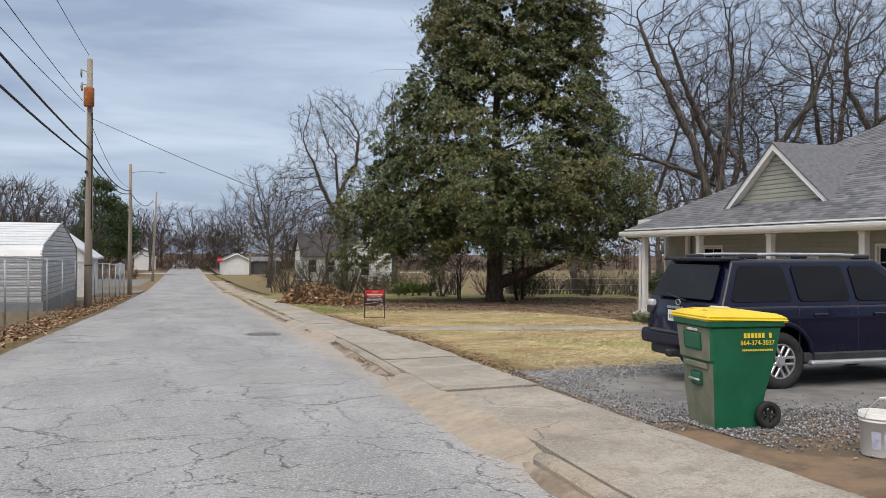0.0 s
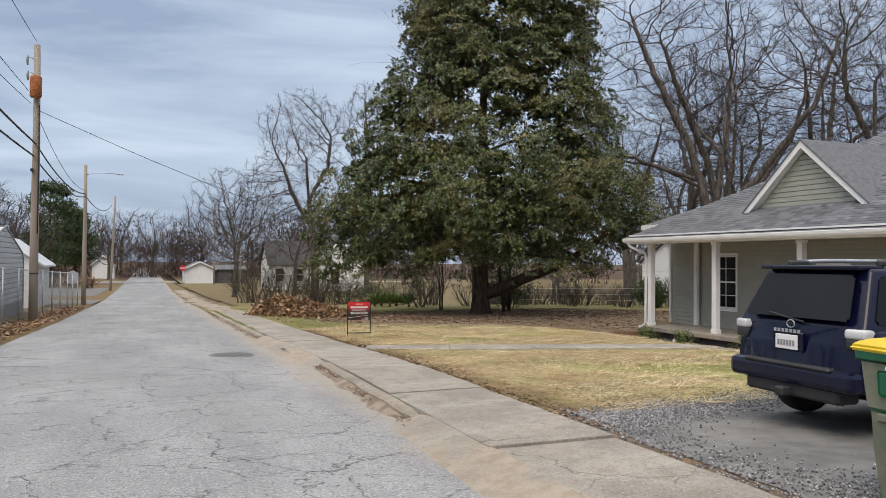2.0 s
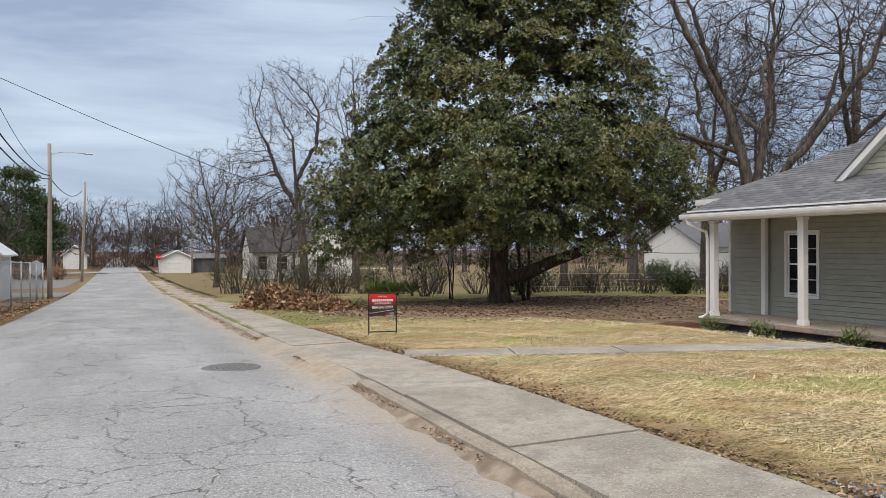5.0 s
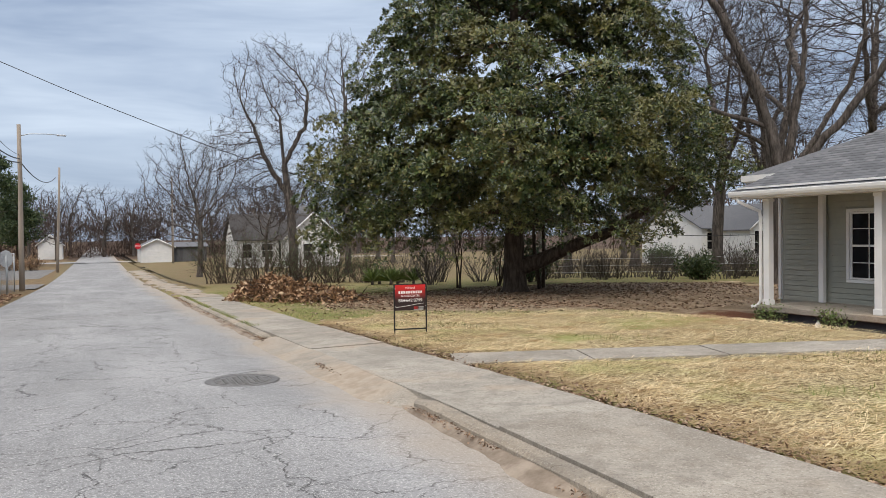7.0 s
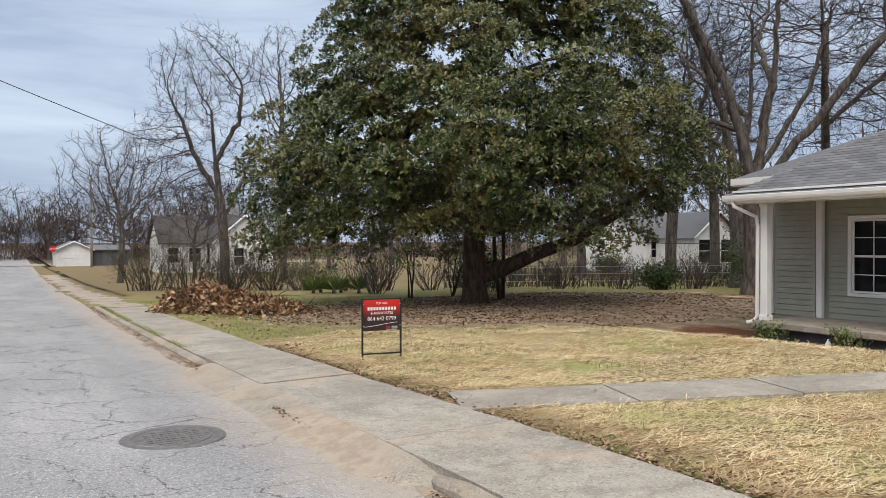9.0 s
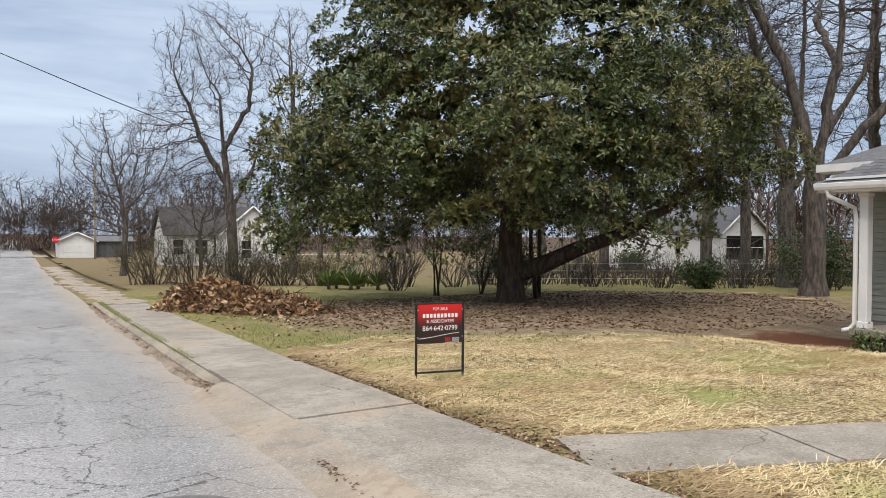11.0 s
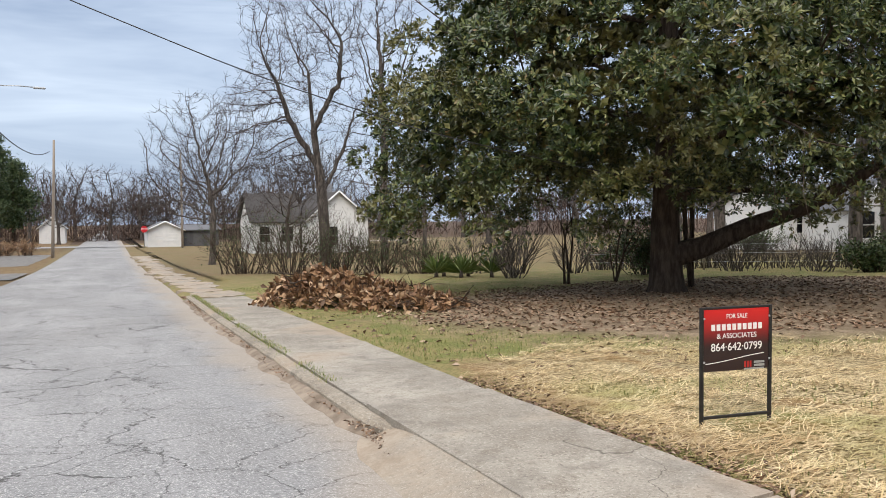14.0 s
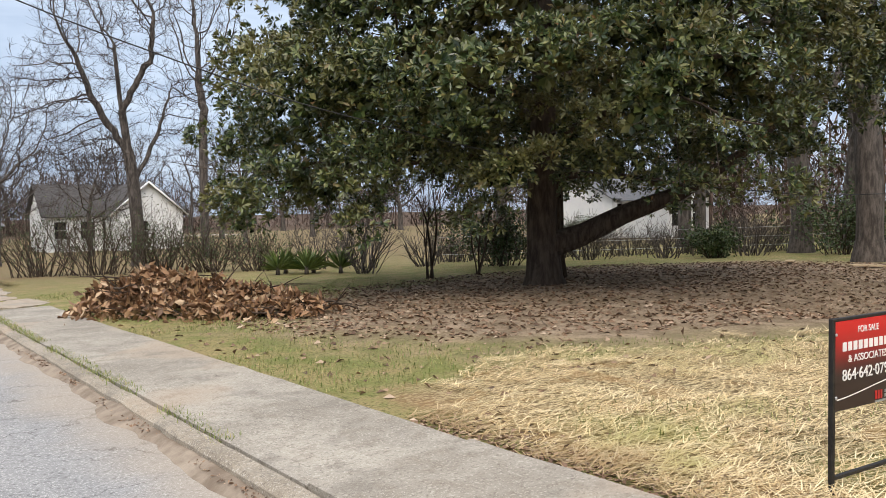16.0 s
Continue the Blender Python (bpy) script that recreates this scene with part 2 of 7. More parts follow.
    c = m.mix(m.math('MULTIPLY', vb, 0.8), c, m.mix(m.step(w2, 0.4, 0.6), (0.15, 0.095, 0.055), (0.22, 0.16, 0.085)))
    db = m.math('MULTIPLY', m.step(m.math('ADD', x, wob2), 3.6, 4.0), m.math('SUBTRACT', 1.0, m.step(m.math('ADD', y, wob2), 10.6, 11.2)))
    c = m.mix(db, c, m.mix(m.step(w2, 0.4, 0.6), (0.25, 0.175, 0.115), (0.15, 0.115, 0.08)))
    m.color(c)
    m.bump(m.math('ADD', m.math('MULTIPLY', fine, 0.7), m.math('MULTIPLY', fib, 0.5)), 0.8, 0.04)
    return m.m


def bark(name, a, b):
    m = Mat(name, 0.95, 0.0, 0.2)
    ridge = m.noise(9, 5, 0.7, (1, 1, 0.22))
    big = m.noise(1.2, 3, 0.6)
    c = m.mix(m.step(ridge, 0.35, 0.68), a, b)
    c = m.mix(m.math('MULTIPLY', m.step(big, 0.5, 0.7), 0.4), c, tuple(v * 0.55 for v in a))
    m.color(c)
    m.bump(ridge, 0.7, 0.04)
    return m.m


M_ROAD, M_CONC, M_EARTH = asphalt(), concrete(), earth()
M_KERB = concrete("kerb_concrete", (0.22, 0.185, 0.14), (0.37, 0.325, 0.26))
M_DRIVE = plain("drive_tarmac", (0.13, 0.128, 0.125), (0.24, 0.23, 0.215), 2.2, 0.9, bump=0.6, fine=45)
M_WASH = concrete("clay_washed_concrete", clay=True)
M_CLAY = plain("clay_wash", (0.17, 0.13, 0.095), (0.36, 0.30, 0.235), 3.5, 0.95, bump=0.7, fine=40)
M_STONE = ramped("gravel", [(0, (0.07, 0.07, 0.075)), (0.6, (0.20, 0.20, 0.21)), (1, (0.46, 0.46, 0.47))], 0.85)
ms = Mat("straw", 0.7, 0.0, 0.3)
mr = ms.n("ShaderNodeValToRGB")
for e, (p, c) in zip([mr.color_ramp.elements[0], mr.color_ramp.elements.new(0.35), mr.color_ramp.elements[-1]], ((0, (0.24, 0.15, 0.07)), (0.3, (0.68, 0.52, 0.27)), (1, (0.95, 0.83, 0.55)))):
    e.position, e.color = p, (*c, 1)
ms.t.links.new(ms.island(), mr.inputs[0])
mc = ms.mix(ms.math('MULTIPLY', ms.step(ms.noise(0.55, 4, 0.6), 0.52, 0.66), 0.55), mr.outputs[0], (0.44, 0.27, 0.12))
mc = ms.mix(ms.math('MULTIPLY', ms.step(ms.noise(0.4, 4, 0.6, (1, 1, 0)), 0.52, 0.64), 0.6), mc, (0.40, 0.40, 0.14))
sx, sy, sz = ms.xyz()
# old wet straw and leaves trodden in along the pavement
old = ms.math('SUBTRACT', 1.0, ms.step(ms.math('ADD', sx, ms.math('MULTIPLY', ms.noise(0.9, 4, 0.6), 1.6)), 6.0, 6.6))
mc = ms.mix(ms.math('MULTIPLY', old, 0.65), mc, (0.27, 0.165, 0.08))
ms.color(mc)
M_STRAW = ms.m
M_GRASS = ramped("grass", [(0, (0.12, 0.17, 0.04)), (0.6, (0.23, 0.27, 0.08)), (1, (0.44, 0.36, 0.17))], 0.7)
M_LITTER = ramped("leaf_litter", [(0, (0.08, 0.048, 0.03)), (0.5, (0.20, 0.12, 0.072)), (0.85, (0.34, 0.23, 0.15)), (1, (0.50, 0.40, 0.30))], 0.6)
M_DRYLEAF = ramped("dry_leaf", [(0, (0.09, 0.05, 0.028)), (0.4, (0.23, 0.125, 0.065)), (0.8, (0.38, 0.235, 0.125)), (1, (0.56, 0.42, 0.28))], 0.55)
mv = Mat("magnolia_leaf", 0.33, 0.0, 0.6)
vr = mv.n("ShaderNodeValToRGB")
for k, (p, c) in enumerate(((0, (0.015, 0.03, 0.009)), (0.5, (0.045, 0.072, 0.018)), (0.8, (0.13, 0.158, 0.043)), (0.965, (0.19, 0.19, 0.065)), (1, (0.20, 0.11, 0.045)))):
    e = vr.color_ramp.elements[k] if k < 2 else vr.color_ramp.elements.new(p)
    e.position, e.color = p, (*c, 1)
mv.t.links.new(mv.island(), vr.inputs[0])
# boughs of older, olive leaves among fresher green ones
mv.color(mv.mix(mv.math('MULTIPLY', mv.step(mv.noise(0.45, 2, 0.5), 0.48, 0.62), 0.55), vr.outputs[0], (0.175, 0.15, 0.045)))
mv.rough(mv.math('MULTIPLY_ADD', mv.island(), 0.25, 0.25))
M_MAG = mv.m
M_EVER = ramped("evergreen_leaf", [(0, (0.02, 0.04, 0.014)), (0.6, (0.05, 0.085, 0.028)), (1, (0.11, 0.13, 0.05))], 0.6)
M_YUCCA = ramped("yucca_leaf", [(0, (0.06, 0.11, 0.03)), (1, (0.2, 0.26, 0.08))], 0.5)
M_BARK = bark("bark_grey", (0.05, 0.043, 0.039), (0.15, 0.13, 0.115))
M_WOODS = bark("bark_far_woods", (0.07, 0.048, 0.04), (0.15, 0.108, 0.09))
M_TWIG = bark("bark_twig", (0.042, 0.034, 0.032), (0.095, 0.078, 0.07))
M_BARKD = bark("bark_dark", (0.045, 0.032, 0.024), (0.11, 0.085, 0.065))
M_WOODP = plain("pole_wood", (0.24, 0.20, 0.16), (0.36, 0.31, 0.26), 3, 0.85, fine=40, stretch=(1, 1, 0.08), bump=0.3)
M_WHITE = plain("white_paint", (0.74, 0.75, 0.75), (0.82, 0.82, 0.81), 2, 0.5, bump=0.05)
M_SIDE = plain("grey_green_siding", (0.315, 0.325, 0.28), (0.36, 0.365, 0.315), 2.5, 0.6, bump=0.05)
M_ROOF = ramped("shingle", [(0, (0.115, 0.12, 0.13)), (0.5, (0.145, 0.15, 0.162)), (1, (0.185, 0.19, 0.203))], 0.95, 0.2, "each")
M_ROOFB = plain("roof_felt", (0.11, 0.115, 0.125), (0.17, 0.175, 0.19), 8, 0.95, bump=0.3)
M_ROOFD = plain("dark_roof_felt", (0.045, 0.042, 0.042), (0.085, 0.08, 0.078), 5, 0.95, bump=0.3)
mm = Mat("navy_car_paint", 0.3, 0.0, 0.12)
mm.color(mm.mix(mm.noise(3, 3), (0.002, 0.003, 0.016), (0.004, 0.006, 0.026)))
mm.b.inputs["Coat Weight"].default_value = 0.5
mm.b.inputs["Coat Roughness"].default_value = 0.03
mm.rough(mm.math('MULTIPLY_ADD', mm.noise(7, 4), 0.2, 0.2))
M_NAVY = mm.m
mg = Mat("dark_glass", 0.03, 0.0, 0.16)
mg.color(mg.mix(mg.noise(2, 2), (0.008, 0.009, 0.011), (0.015, 0.016, 0.018)))
M_GLASS = mg.m
M_BLACK = plain("black_plastic", (0.018, 0.018, 0.02), (0.035, 0.035, 0.037), 8, 0.6)
M_TYRE = plain("tyre_rubber", (0.015, 0.015, 0.015), (0.03, 0.029, 0.028), 12, 0.85)
M_ALLOY = plain("alloy", (0.55, 0.56, 0.58), (0.68, 0.69, 0.7), 8, 0.35, 0.85, 0.05)
M_STEEL = plain("galvanised_steel", (0.42, 0.44, 0.46), (0.55, 0.57, 0.58), 5, 0.5, 0.7, 0.1)
M_GREEN = plain("green_bin_plastic", (0.006, 0.105, 0.05), (0.012, 0.14, 0.07), 3, 0.42, bump=0.06)
M_DUSTY = plain("dusty_bin_plastic", (0.14, 0.165, 0.11), (0.24, 0.225, 0.17), 5, 0.75, bump=0.1)
M_YELLOW = plain("yellow_bin_plastic", (0.72, 0.50, 0.01), (0.82, 0.60, 0.02), 4, 0.4, bump=0.05)
M_LETTER = plain("yellow_lettering", (0.75, 0.55, 0.03), (0.85, 0.62, 0.05), 20, 0.5, bump=0)
M_RED = plain("red_sign", (0.42, 0.018, 0.018), (0.50, 0.028, 0.025), 3, 0.45, bump=0)
M_PAPER = plain("white_lettering", (0.78, 0.77, 0.75), (0.84, 0.83, 0.81), 9, 0.6, bump=0)
M_IRON = plain("black_iron", (0.012, 0.012, 0.013), (0.03, 0.027, 0.025), 15, 0.5, 0.3)
M_RUST = plain("rusted_steel", (0.24, 0.075, 0.022), (0.40, 0.15, 0.05), 4, 0.8, 0.2, 0.3)
M_CABLE = plain("cable_rubber", (0.012, 0.012, 0.013), (0.03, 0.03, 0.03), 6, 0.7, bump=0)
M_TIN = plain("white_corrugated_metal", (0.60, 0.62, 0.64), (0.72, 0.73, 0.74), 0.8, 0.45, 0.1, 0.05)
M_BLOCK = plain("grey_block", (0.22, 0.23, 0.245), (0.31, 0.32, 0.335), 2, 0.9, bump=0.3)
M_LAMPR = plain("red_lens", (0.30, 0.008, 0.012), (0.38, 0.015, 0.018), 8, 0.12, bump=0)
M_LAMPC = plain("clear_lens", (0.52, 0.52, 0.53), (0.64, 0.64, 0.65), 8, 0.12, bump=0)
M_STOP = plain("stop_red", (0.55, 0.012, 0.02), (0.62, 0.02, 0.03), 5, 0.4, bump=0)
M_DARKWALL = plain("weathered_grey_boards", (0.075, 0.075, 0.08), (0.13, 0.13, 0.135), 1.5, 0.9, fine=30, stretch=(1, 1, 0.1))
M_PIPE = plain("dark_foundation", (0.03, 0.032, 0.04), (0.055, 0.057, 0.065), 3, 0.9, bump=0.3)
M_BUCKET = plain("white_bucket_plastic", (0.68, 0.67, 0.66), (0.78, 0.77, 0.75), 5, 0.5, bump=0.05)
M_MANHOLE = plain("worn_iron", (0.12, 0.115, 0.11), (0.19, 0.185, 0.175), 12, 0.6, 0.3, 0.3)
M_BLUE = plain("faded_blue_print", (0.30, 0.33, 0.50), (0.55, 0.56, 0.66), 14, 0.6, bump=0)
M_LUMBER = plain("raw_board", (0.45, 0.34, 0.21), (0.58, 0.46, 0.31), 4, 0.85, stretch=(0.2, 1, 1))

# ---- building helpers ----
rnd = random.Random(11)


def sl(y):
    """Height of the road: it falls gently away and levels out."""
    y = np.asarray(y, float)
    return -0.08 - 0.024 * np.clip(y, -50, 60) - 0.48 * (1 - np.exp(-np.maximum(0, y - 60) / 20))


def edge_l(y):
    return np.interp(y, [-60, 0, 17, 23, 37, 74, 100, 400], [-3.75, -3.55, -3.3, -3.1, -2.6, -1.85, -1.4, 4])


def edge_r(y):
    return np.interp(y, [-60, 0, 5, 6.4, 12.4, 17.2, 26, 37, 50, 100, 400], [2.3, 2.6, 2.83, 2.95, 3.29, 3.54, 3.56, 3.71, 4.0, 4.6, 9.9])


def walk_r(y):
    return np.interp(y, [-60, 0, 6.4, 8.8, 13.7, 17, 26, 37, 50, 100, 400], [4.0, 4.35, 4.53, 4.67, 4.97, 5.12, 5.06, 5.2, 5.5, 6.1, 11.4])


def dip(x, y):
    """The yard sinks towards the porch."""
    def ease(v, a, b):
        t = np.clip((v - a) / (b - a), 0, 1)
        return t * t * (3 - 2 * t)
    return 0.50 * ease(x, 12.4, 16.4) * ease(y, 11.5, 15) * (1 - ease(y, 27, 32)) * (1 - ease(x, 30, 36))


def mesh_ob(name, verts, faces, mat, parent=None, smooth=False):
    me = bpy.data.meshes.new(name)
    me.from_pydata([tuple(v) for v in verts], [], [tuple(f) for f in faces])
    me.update()
    for m in (mat if isinstance(mat, (list, tuple)) else [mat]):
        me.materials.append(m)
    if smooth:
        me.polygons.foreach_set("use_smooth", [True] * len(me.polygons))
    ob = new(name, me)
    ob.parent = parent
    return ob


def bm_ob(name, bm, mat, parent=None, smooth=False):
    bmesh.ops.recalc_face_normals(bm, faces=bm.faces)
    me = bpy.data.meshes.new(name)
    bm.to_mesh(me)
    bm.free()
    for m in (mat if isinstance(mat, (list, tuple)) else [mat]):
        me.materials.append(m)
    if smooth:
        me.polygons.foreach_set("use_smooth", [True] * len(me.polygons))
    ob = new(name, me)
    ob.parent = parent
    return ob


def add_box(bm, size, loc=(0, 0, 0), bevel=0.0, rot=None, seg=1):
    r = bmesh.ops.create_cube(bm, size=1.0)
    m = Matrix.Translation(loc) @ (rot.to_4x4() if rot else Matrix.Identity(4)) @ Matrix.Diagonal((*size, 1))
    bmesh.ops.transform(bm, matrix=m, verts=r["verts"])
    if bevel:
        es = list({e for v in r["verts"] for e in v.link_edges})
        bmesh.ops.bevel(bm, geom=es, offset=bevel, segments=seg, affect='EDGES', profile=0.5)


def box(name, size, loc, mat, parent=None, bevel=0.0, rot=None, seg=1):
    bm = bmesh.new()
    add_box(bm, size, loc, bevel, rot, seg)
    return bm_ob(name, bm, mat, parent)


def add_tube(V, F, pts, radii, sides=8, cap=True):
    """Appends a round tube along pts to the lists V and F."""
    pts = [Vector(p) for p in pts]
    base = len(V)
    up = Vector((0.31, 0.17, 0.94))
    for i, p in enumerate(pts):
        d = (pts[min(i + 1, len(pts) - 1)] - pts[max(i - 1, 0)]).normalized()
        a = d.cross(up)
        if a.length < 0.05:
            a = d.cross(Vector((1, 0, 0)))
        a.normalize()
        b = d.cross(a)
        for k in range(sides):
            q = 2 * pi * k / sides
            V.append(p + (a * cos(q) + b * sin(q)) * radii[i])
    for i in range(len(pts) - 1):
        for k in range(sides):
            k2 = (k + 1) % sides
            F.append((base + i * sides + k, base + i * sides + k2, base + (i + 1) * sides + k2, base + (i + 1) * sides + k))
    if cap:
        F.append(tuple(base + k for k in range(sides))[::-1])
        F.append(tuple(base + (len(pts) - 1) * sides + k for k in range(sides)))


def tube(name, pts, radii, mat, parent=None, sides=10):
    if isinstance(radii, (int, float)):
        radii = [radii] * len(pts)
    V, F = [], []
    add_tube(V, F, pts, radii, sides)
    return mesh_ob(name, V, F, mat, parent, True)


def extrude_profile(name, prof, half, mat, parent=None, bevel=0.0, seg=2, axis='y'):
    """A side profile of (x, z) drawn out across y by half to both sides."""
    bm = bmesh.new()
    a = [bm.verts.new((x, -half, z)) for x, z in prof]
    b = [bm.verts.new((x, half, z)) for x, z in prof]
    n = len(prof)
    bm.faces.new(a)
    bm.faces.new(b[::-1])
    for i in range(n):
        bm.faces.new((a[i], b[i], b[(i + 1) % n], a[(i + 1) % n]))
    bmesh.ops.recalc_face_normals(bm, faces=bm.faces)
    if bevel:
        es = [e for e in bm.edges if abs(e.verts[0].co.y - e.verts[1].co.y) < 1e-6]
        bmesh.ops.bevel(bm, geom=es, offset=bevel, segments=seg, affect='EDGES', profile=0.6)
    bmesh.ops.triangulate(bm, faces=[f for f in bm.faces if len(f.verts) > 4])
    return bm_ob(name, bm, mat, parent)


def leaves_mesh(name, pos, direc, normal, length, width, mat, parent=None, fold=0.25):
    """Many folded leaves in one mesh: base point, direction, face normal, length and width of each."""
    n = len(pos)
    d = direc / np.linalg.norm(direc, axis=1, keepdims=True)
    s = np.cross(d, normal)
    s /= np.maximum(np.linalg.norm(s, axis=1, keepdims=True), 1e-6)
    u = np.cross(s, d)
    L, W = length[:, None], width[:, None]
    v = np.empty((n, 4, 3))
    v[:, 0] = pos
    v[:, 1] = pos + d * L * 0.55 - s * W + u * W * fold
    v[:, 2] = pos + d * L - u * L * 0.10
    v[:, 3] = pos + d * L * 0.55 + s * W + u * W * fold
    f = np.array([(0, 2, 1), (0, 3, 2)])
    tri = (f[None] + (np.arange(n) * 4)[:, None, None]).reshape(-1, 3)
    return raw_mesh(name, v.reshape(-1, 3), tri, mat, parent)


def raw_mesh(name, v, tri, mat, parent=None, smooth=False):
    me = bpy.data.meshes.new(name)
    k = tri.shape[1]
    me.vertices.add(len(v))
    me.vertices.foreach_set("co", np.ascontiguousarray(v, np.float32).ravel())
    me.loops.add(tri.size)
    me.loops.foreach_set("vertex_index", np.ascontiguousarray(tri, np.int32).ravel())
    me.polygons.add(len(tri))
    me.polygons.foreach_set("loop_start", np.arange(0, tri.size, k, dtype=np.int32))
    me.polygons.foreach_set("loop_total", np.full(len(tri), k, np.int32))
    if smooth:
        me.polygons.foreach_set("use_smooth", np.ones(len(tri), bool))
    me.materials.append(mat)
    me.update(calc_edges=True)
    me.validate()
    ob = new(name, me)
    ob.parent = parent
    return ob


def strips_mesh(name, p, d, length, width, mat, parent=None, rise=0.0):
    """Many thin bent blades in one mesh."""
    n = len(p)
    d = d / np.linalg.norm(d, axis=1, keepdims=True)
    s = np.cross(d, np.array([[0.1, 0.05, 1.0]]))
    s /= np.maximum(np.linalg.norm(s, axis=1, keepdims=True), 1e-6)
    L, W = length[:, None], width[:, None]
    mid = p + d * L * 0.55 + np.array([[0, 0, 1]]) * L * rise
    v = np.stack([p - s * W, p + s * W, mid - s * W * 0.9, mid + s * W * 0.9, p + d * L], 1)
    f = np.array([(0, 1, 3), (0, 3, 2), (2, 3, 4)])
    tri = (f[None] + (np.arange(n) * 5)[:, None, None]).reshape(-1, 3)
    return raw_mesh(name, v.reshape(-1, 3), tri, mat, parent)


def lettering(name, words, size, mat, m, parent=None, align='CENTER', depth=0.002, stretch=1.0):
    """Raised letters as a mesh, in the plane of the pose m."""
    cu = bpy.data.curves.new(name, 'FONT')
    cu.body, cu.size, cu.align_x, cu.extrude = words, size, align, depth
    tmp = new(name, cu)
    me = bpy.data.meshes.new_from_object(tmp.evaluated_get(bpy.context.evaluated_depsgraph_get()))
    bpy.data.objects.remove(tmp)
    bpy.data.curves.remove(cu)
    me.materials.clear()
    me.materials.append(mat)
    ob = new(name, me)
    ob.parent = parent
    ob.matrix_local = m @ Matrix.Diagonal((stretch, 1, 1, 1))
    return ob


def empty(name, m, label, category, group=""):
    ob = new(name)
    ob.matrix_world = m
    return tagged(ob, label, category, group)

# ---- ground, road, pavement ----
def build_ground():
    ys = np.concatenate([[-400, -150, -60], np.arange(-40, 0, 4), np.arange(0, 46, 0.5), np.arange(46, 130, 3), [140, 160, 200, 300, 600, 1500]])
    rs = np.random.RandomState(3)
    inner = np.arange(6.0, 40.1, 0.75)
    rows = []
    for y in ys:
        l, r, w = float(edge_l(y)), float(edge_r(y)), float(walk_r(y))
        h = float(sl(y))
        cols = [(-1500, .05), (-300, .05), (-100, .05), (-50, .05), (-25, .05), (-14, .05), (-9, .06), (-6.5, .07), (l - 1.6, .06), (l - 0.9, .05), (l - 0.35, .03), (l - 0.02, .005),
                (l + 0.35, -.12), (r - 0.3, -.12), (r + 0.12, -.10), (w - 0.12, -.04), (w + 0.06, .095)]
        cols += [(w + 0.5, .10)] + [(float(x), .10) for x in inner] + [(50, .1), (70, .1), (120, .1), (300, .1), (1500, .1)]
        row = []
        for i, (x, o) in enumerate(cols):
            bump = 0.05 * noise.noise(Vector((x * 0.35, y * 0.35, 0))) if i > 18 and x < 60 and y > 13 else 0.0
            if y > 42 and r - 0.4 < x < w + 0.3 and x > r:
                o = 0.075
            row.append((x, y, h + o + bump - float(dip(x, y))))
        rows.append(row)
    n = len(rows[0])
    V = [v for r in rows for v in r]
    F = [(i * n + j, i * n + j + 1, (i + 1) * n + j + 1, (i + 1) * n + j) for i in range(len(rows) - 1) for j in range(n - 1)]
    g = mesh_ob("ground", V, F, M_EARTH, None, True)
    tagged(g, "winter lawn with straw, bare soil and leaf litter", "ground", kind="structure")


def build_road():
    ys = np.concatenate([[-60, -40, -20], np.arange(-10, 60, 1.0), np.arange(60, 135, 5), [140, 180, 260, 400]])
    V, F = [], []
    n = 13
    for y in ys:
        l, r = float(edge_l(y)), float(edge_r(y)) + 0.03
        for j in range(n):
            f = j / (n - 1)
            rag = 0.12 * noise.noise(Vector((0, y * 0.8, 3))) if j == 0 else 0
            V.append((l + (r - l) * f + rag, y, float(sl(y)) + 0.05 * (1 - (2 * f - 1) ** 2) - 0.01 + 0.008 * noise.noise(Vector((f * 6, y * 0.6, 0)))))
    for i in range(len(ys) - 1):
        for j in range(n - 1):
            a = i * n + j
            F.append((a, a + 1, a + n + 1, a + n))
    tagged(mesh_ob("road", V, F, M_ROAD, None, True), "cracked grey asphalt street with worn aggregate", "road", kind="structure")
    # crossing street at the far end
    y0, y1 = 128, 135
    xs = np.linspace(-120, 140, 27)
    V = [(x, y, float(sl(y)) + 0.09) for y in (y0, y1) for x in xs]
    F = [(i, i + 1, i + 28, i + 27) for i in range(26)]
    tagged(mesh_ob("road_crossing", V, F, M_ROAD), "distant crossing asphalt street", "road", kind="structure")


build_ground()
build_road()


def kerb_run(y0, y1, nose0, nose1):
    """A worn kerb between two places along the road; a nose bends in and sinks where a crossing opens."""
    ys = np.arange(y0, y1 + 0.01, 0.25)
    V, F = [], []
    for y in ys:
        x = float(edge_r(y))
        k = 1.0
        if nose0 and y - y0 < 0.8:
            q = (y - y0) / 0.8
            x += 0.28 * (1 - q) ** 2
            k = 0.3 + 0.7 * q
        if nose1 and y1 - y < 0.8:
            q = (y1 - y) / 0.8
            x += 0.28 * (1 - q) ** 2
            k = 0.3 + 0.7 * q
        h = float(sl(y))
        w = 0.012 * noise.noise(Vector((y * 1.7, 0, 0))) + 0.008 * noise.noise(Vector((y * 6, 2, 0)))
        t = h + 0.115 * k + w
        V += [(x + w, y, h - 0.12), (x + 0.015 + w, y, t - 0.035), (x + 0.05 + w, y, t - 0.006), (x + 0.17, y, t), (x + 0.19, y, t - 0.02), (x + 0.19, y, h - 0.12)]
    for i in range(len(ys) - 1):
        for j in range(5):
            a = i * 6 + j
            F.append((a, a + 1, a + 7, a + 6))
    F += [tuple(range(6)), tuple(range(len(V) - 6, len(V)))[::-1]]
    tagged(mesh_ob("kerb", V, F, M_KERB), "worn concrete kerb with crumbled edges", "kerb", kind="structure")


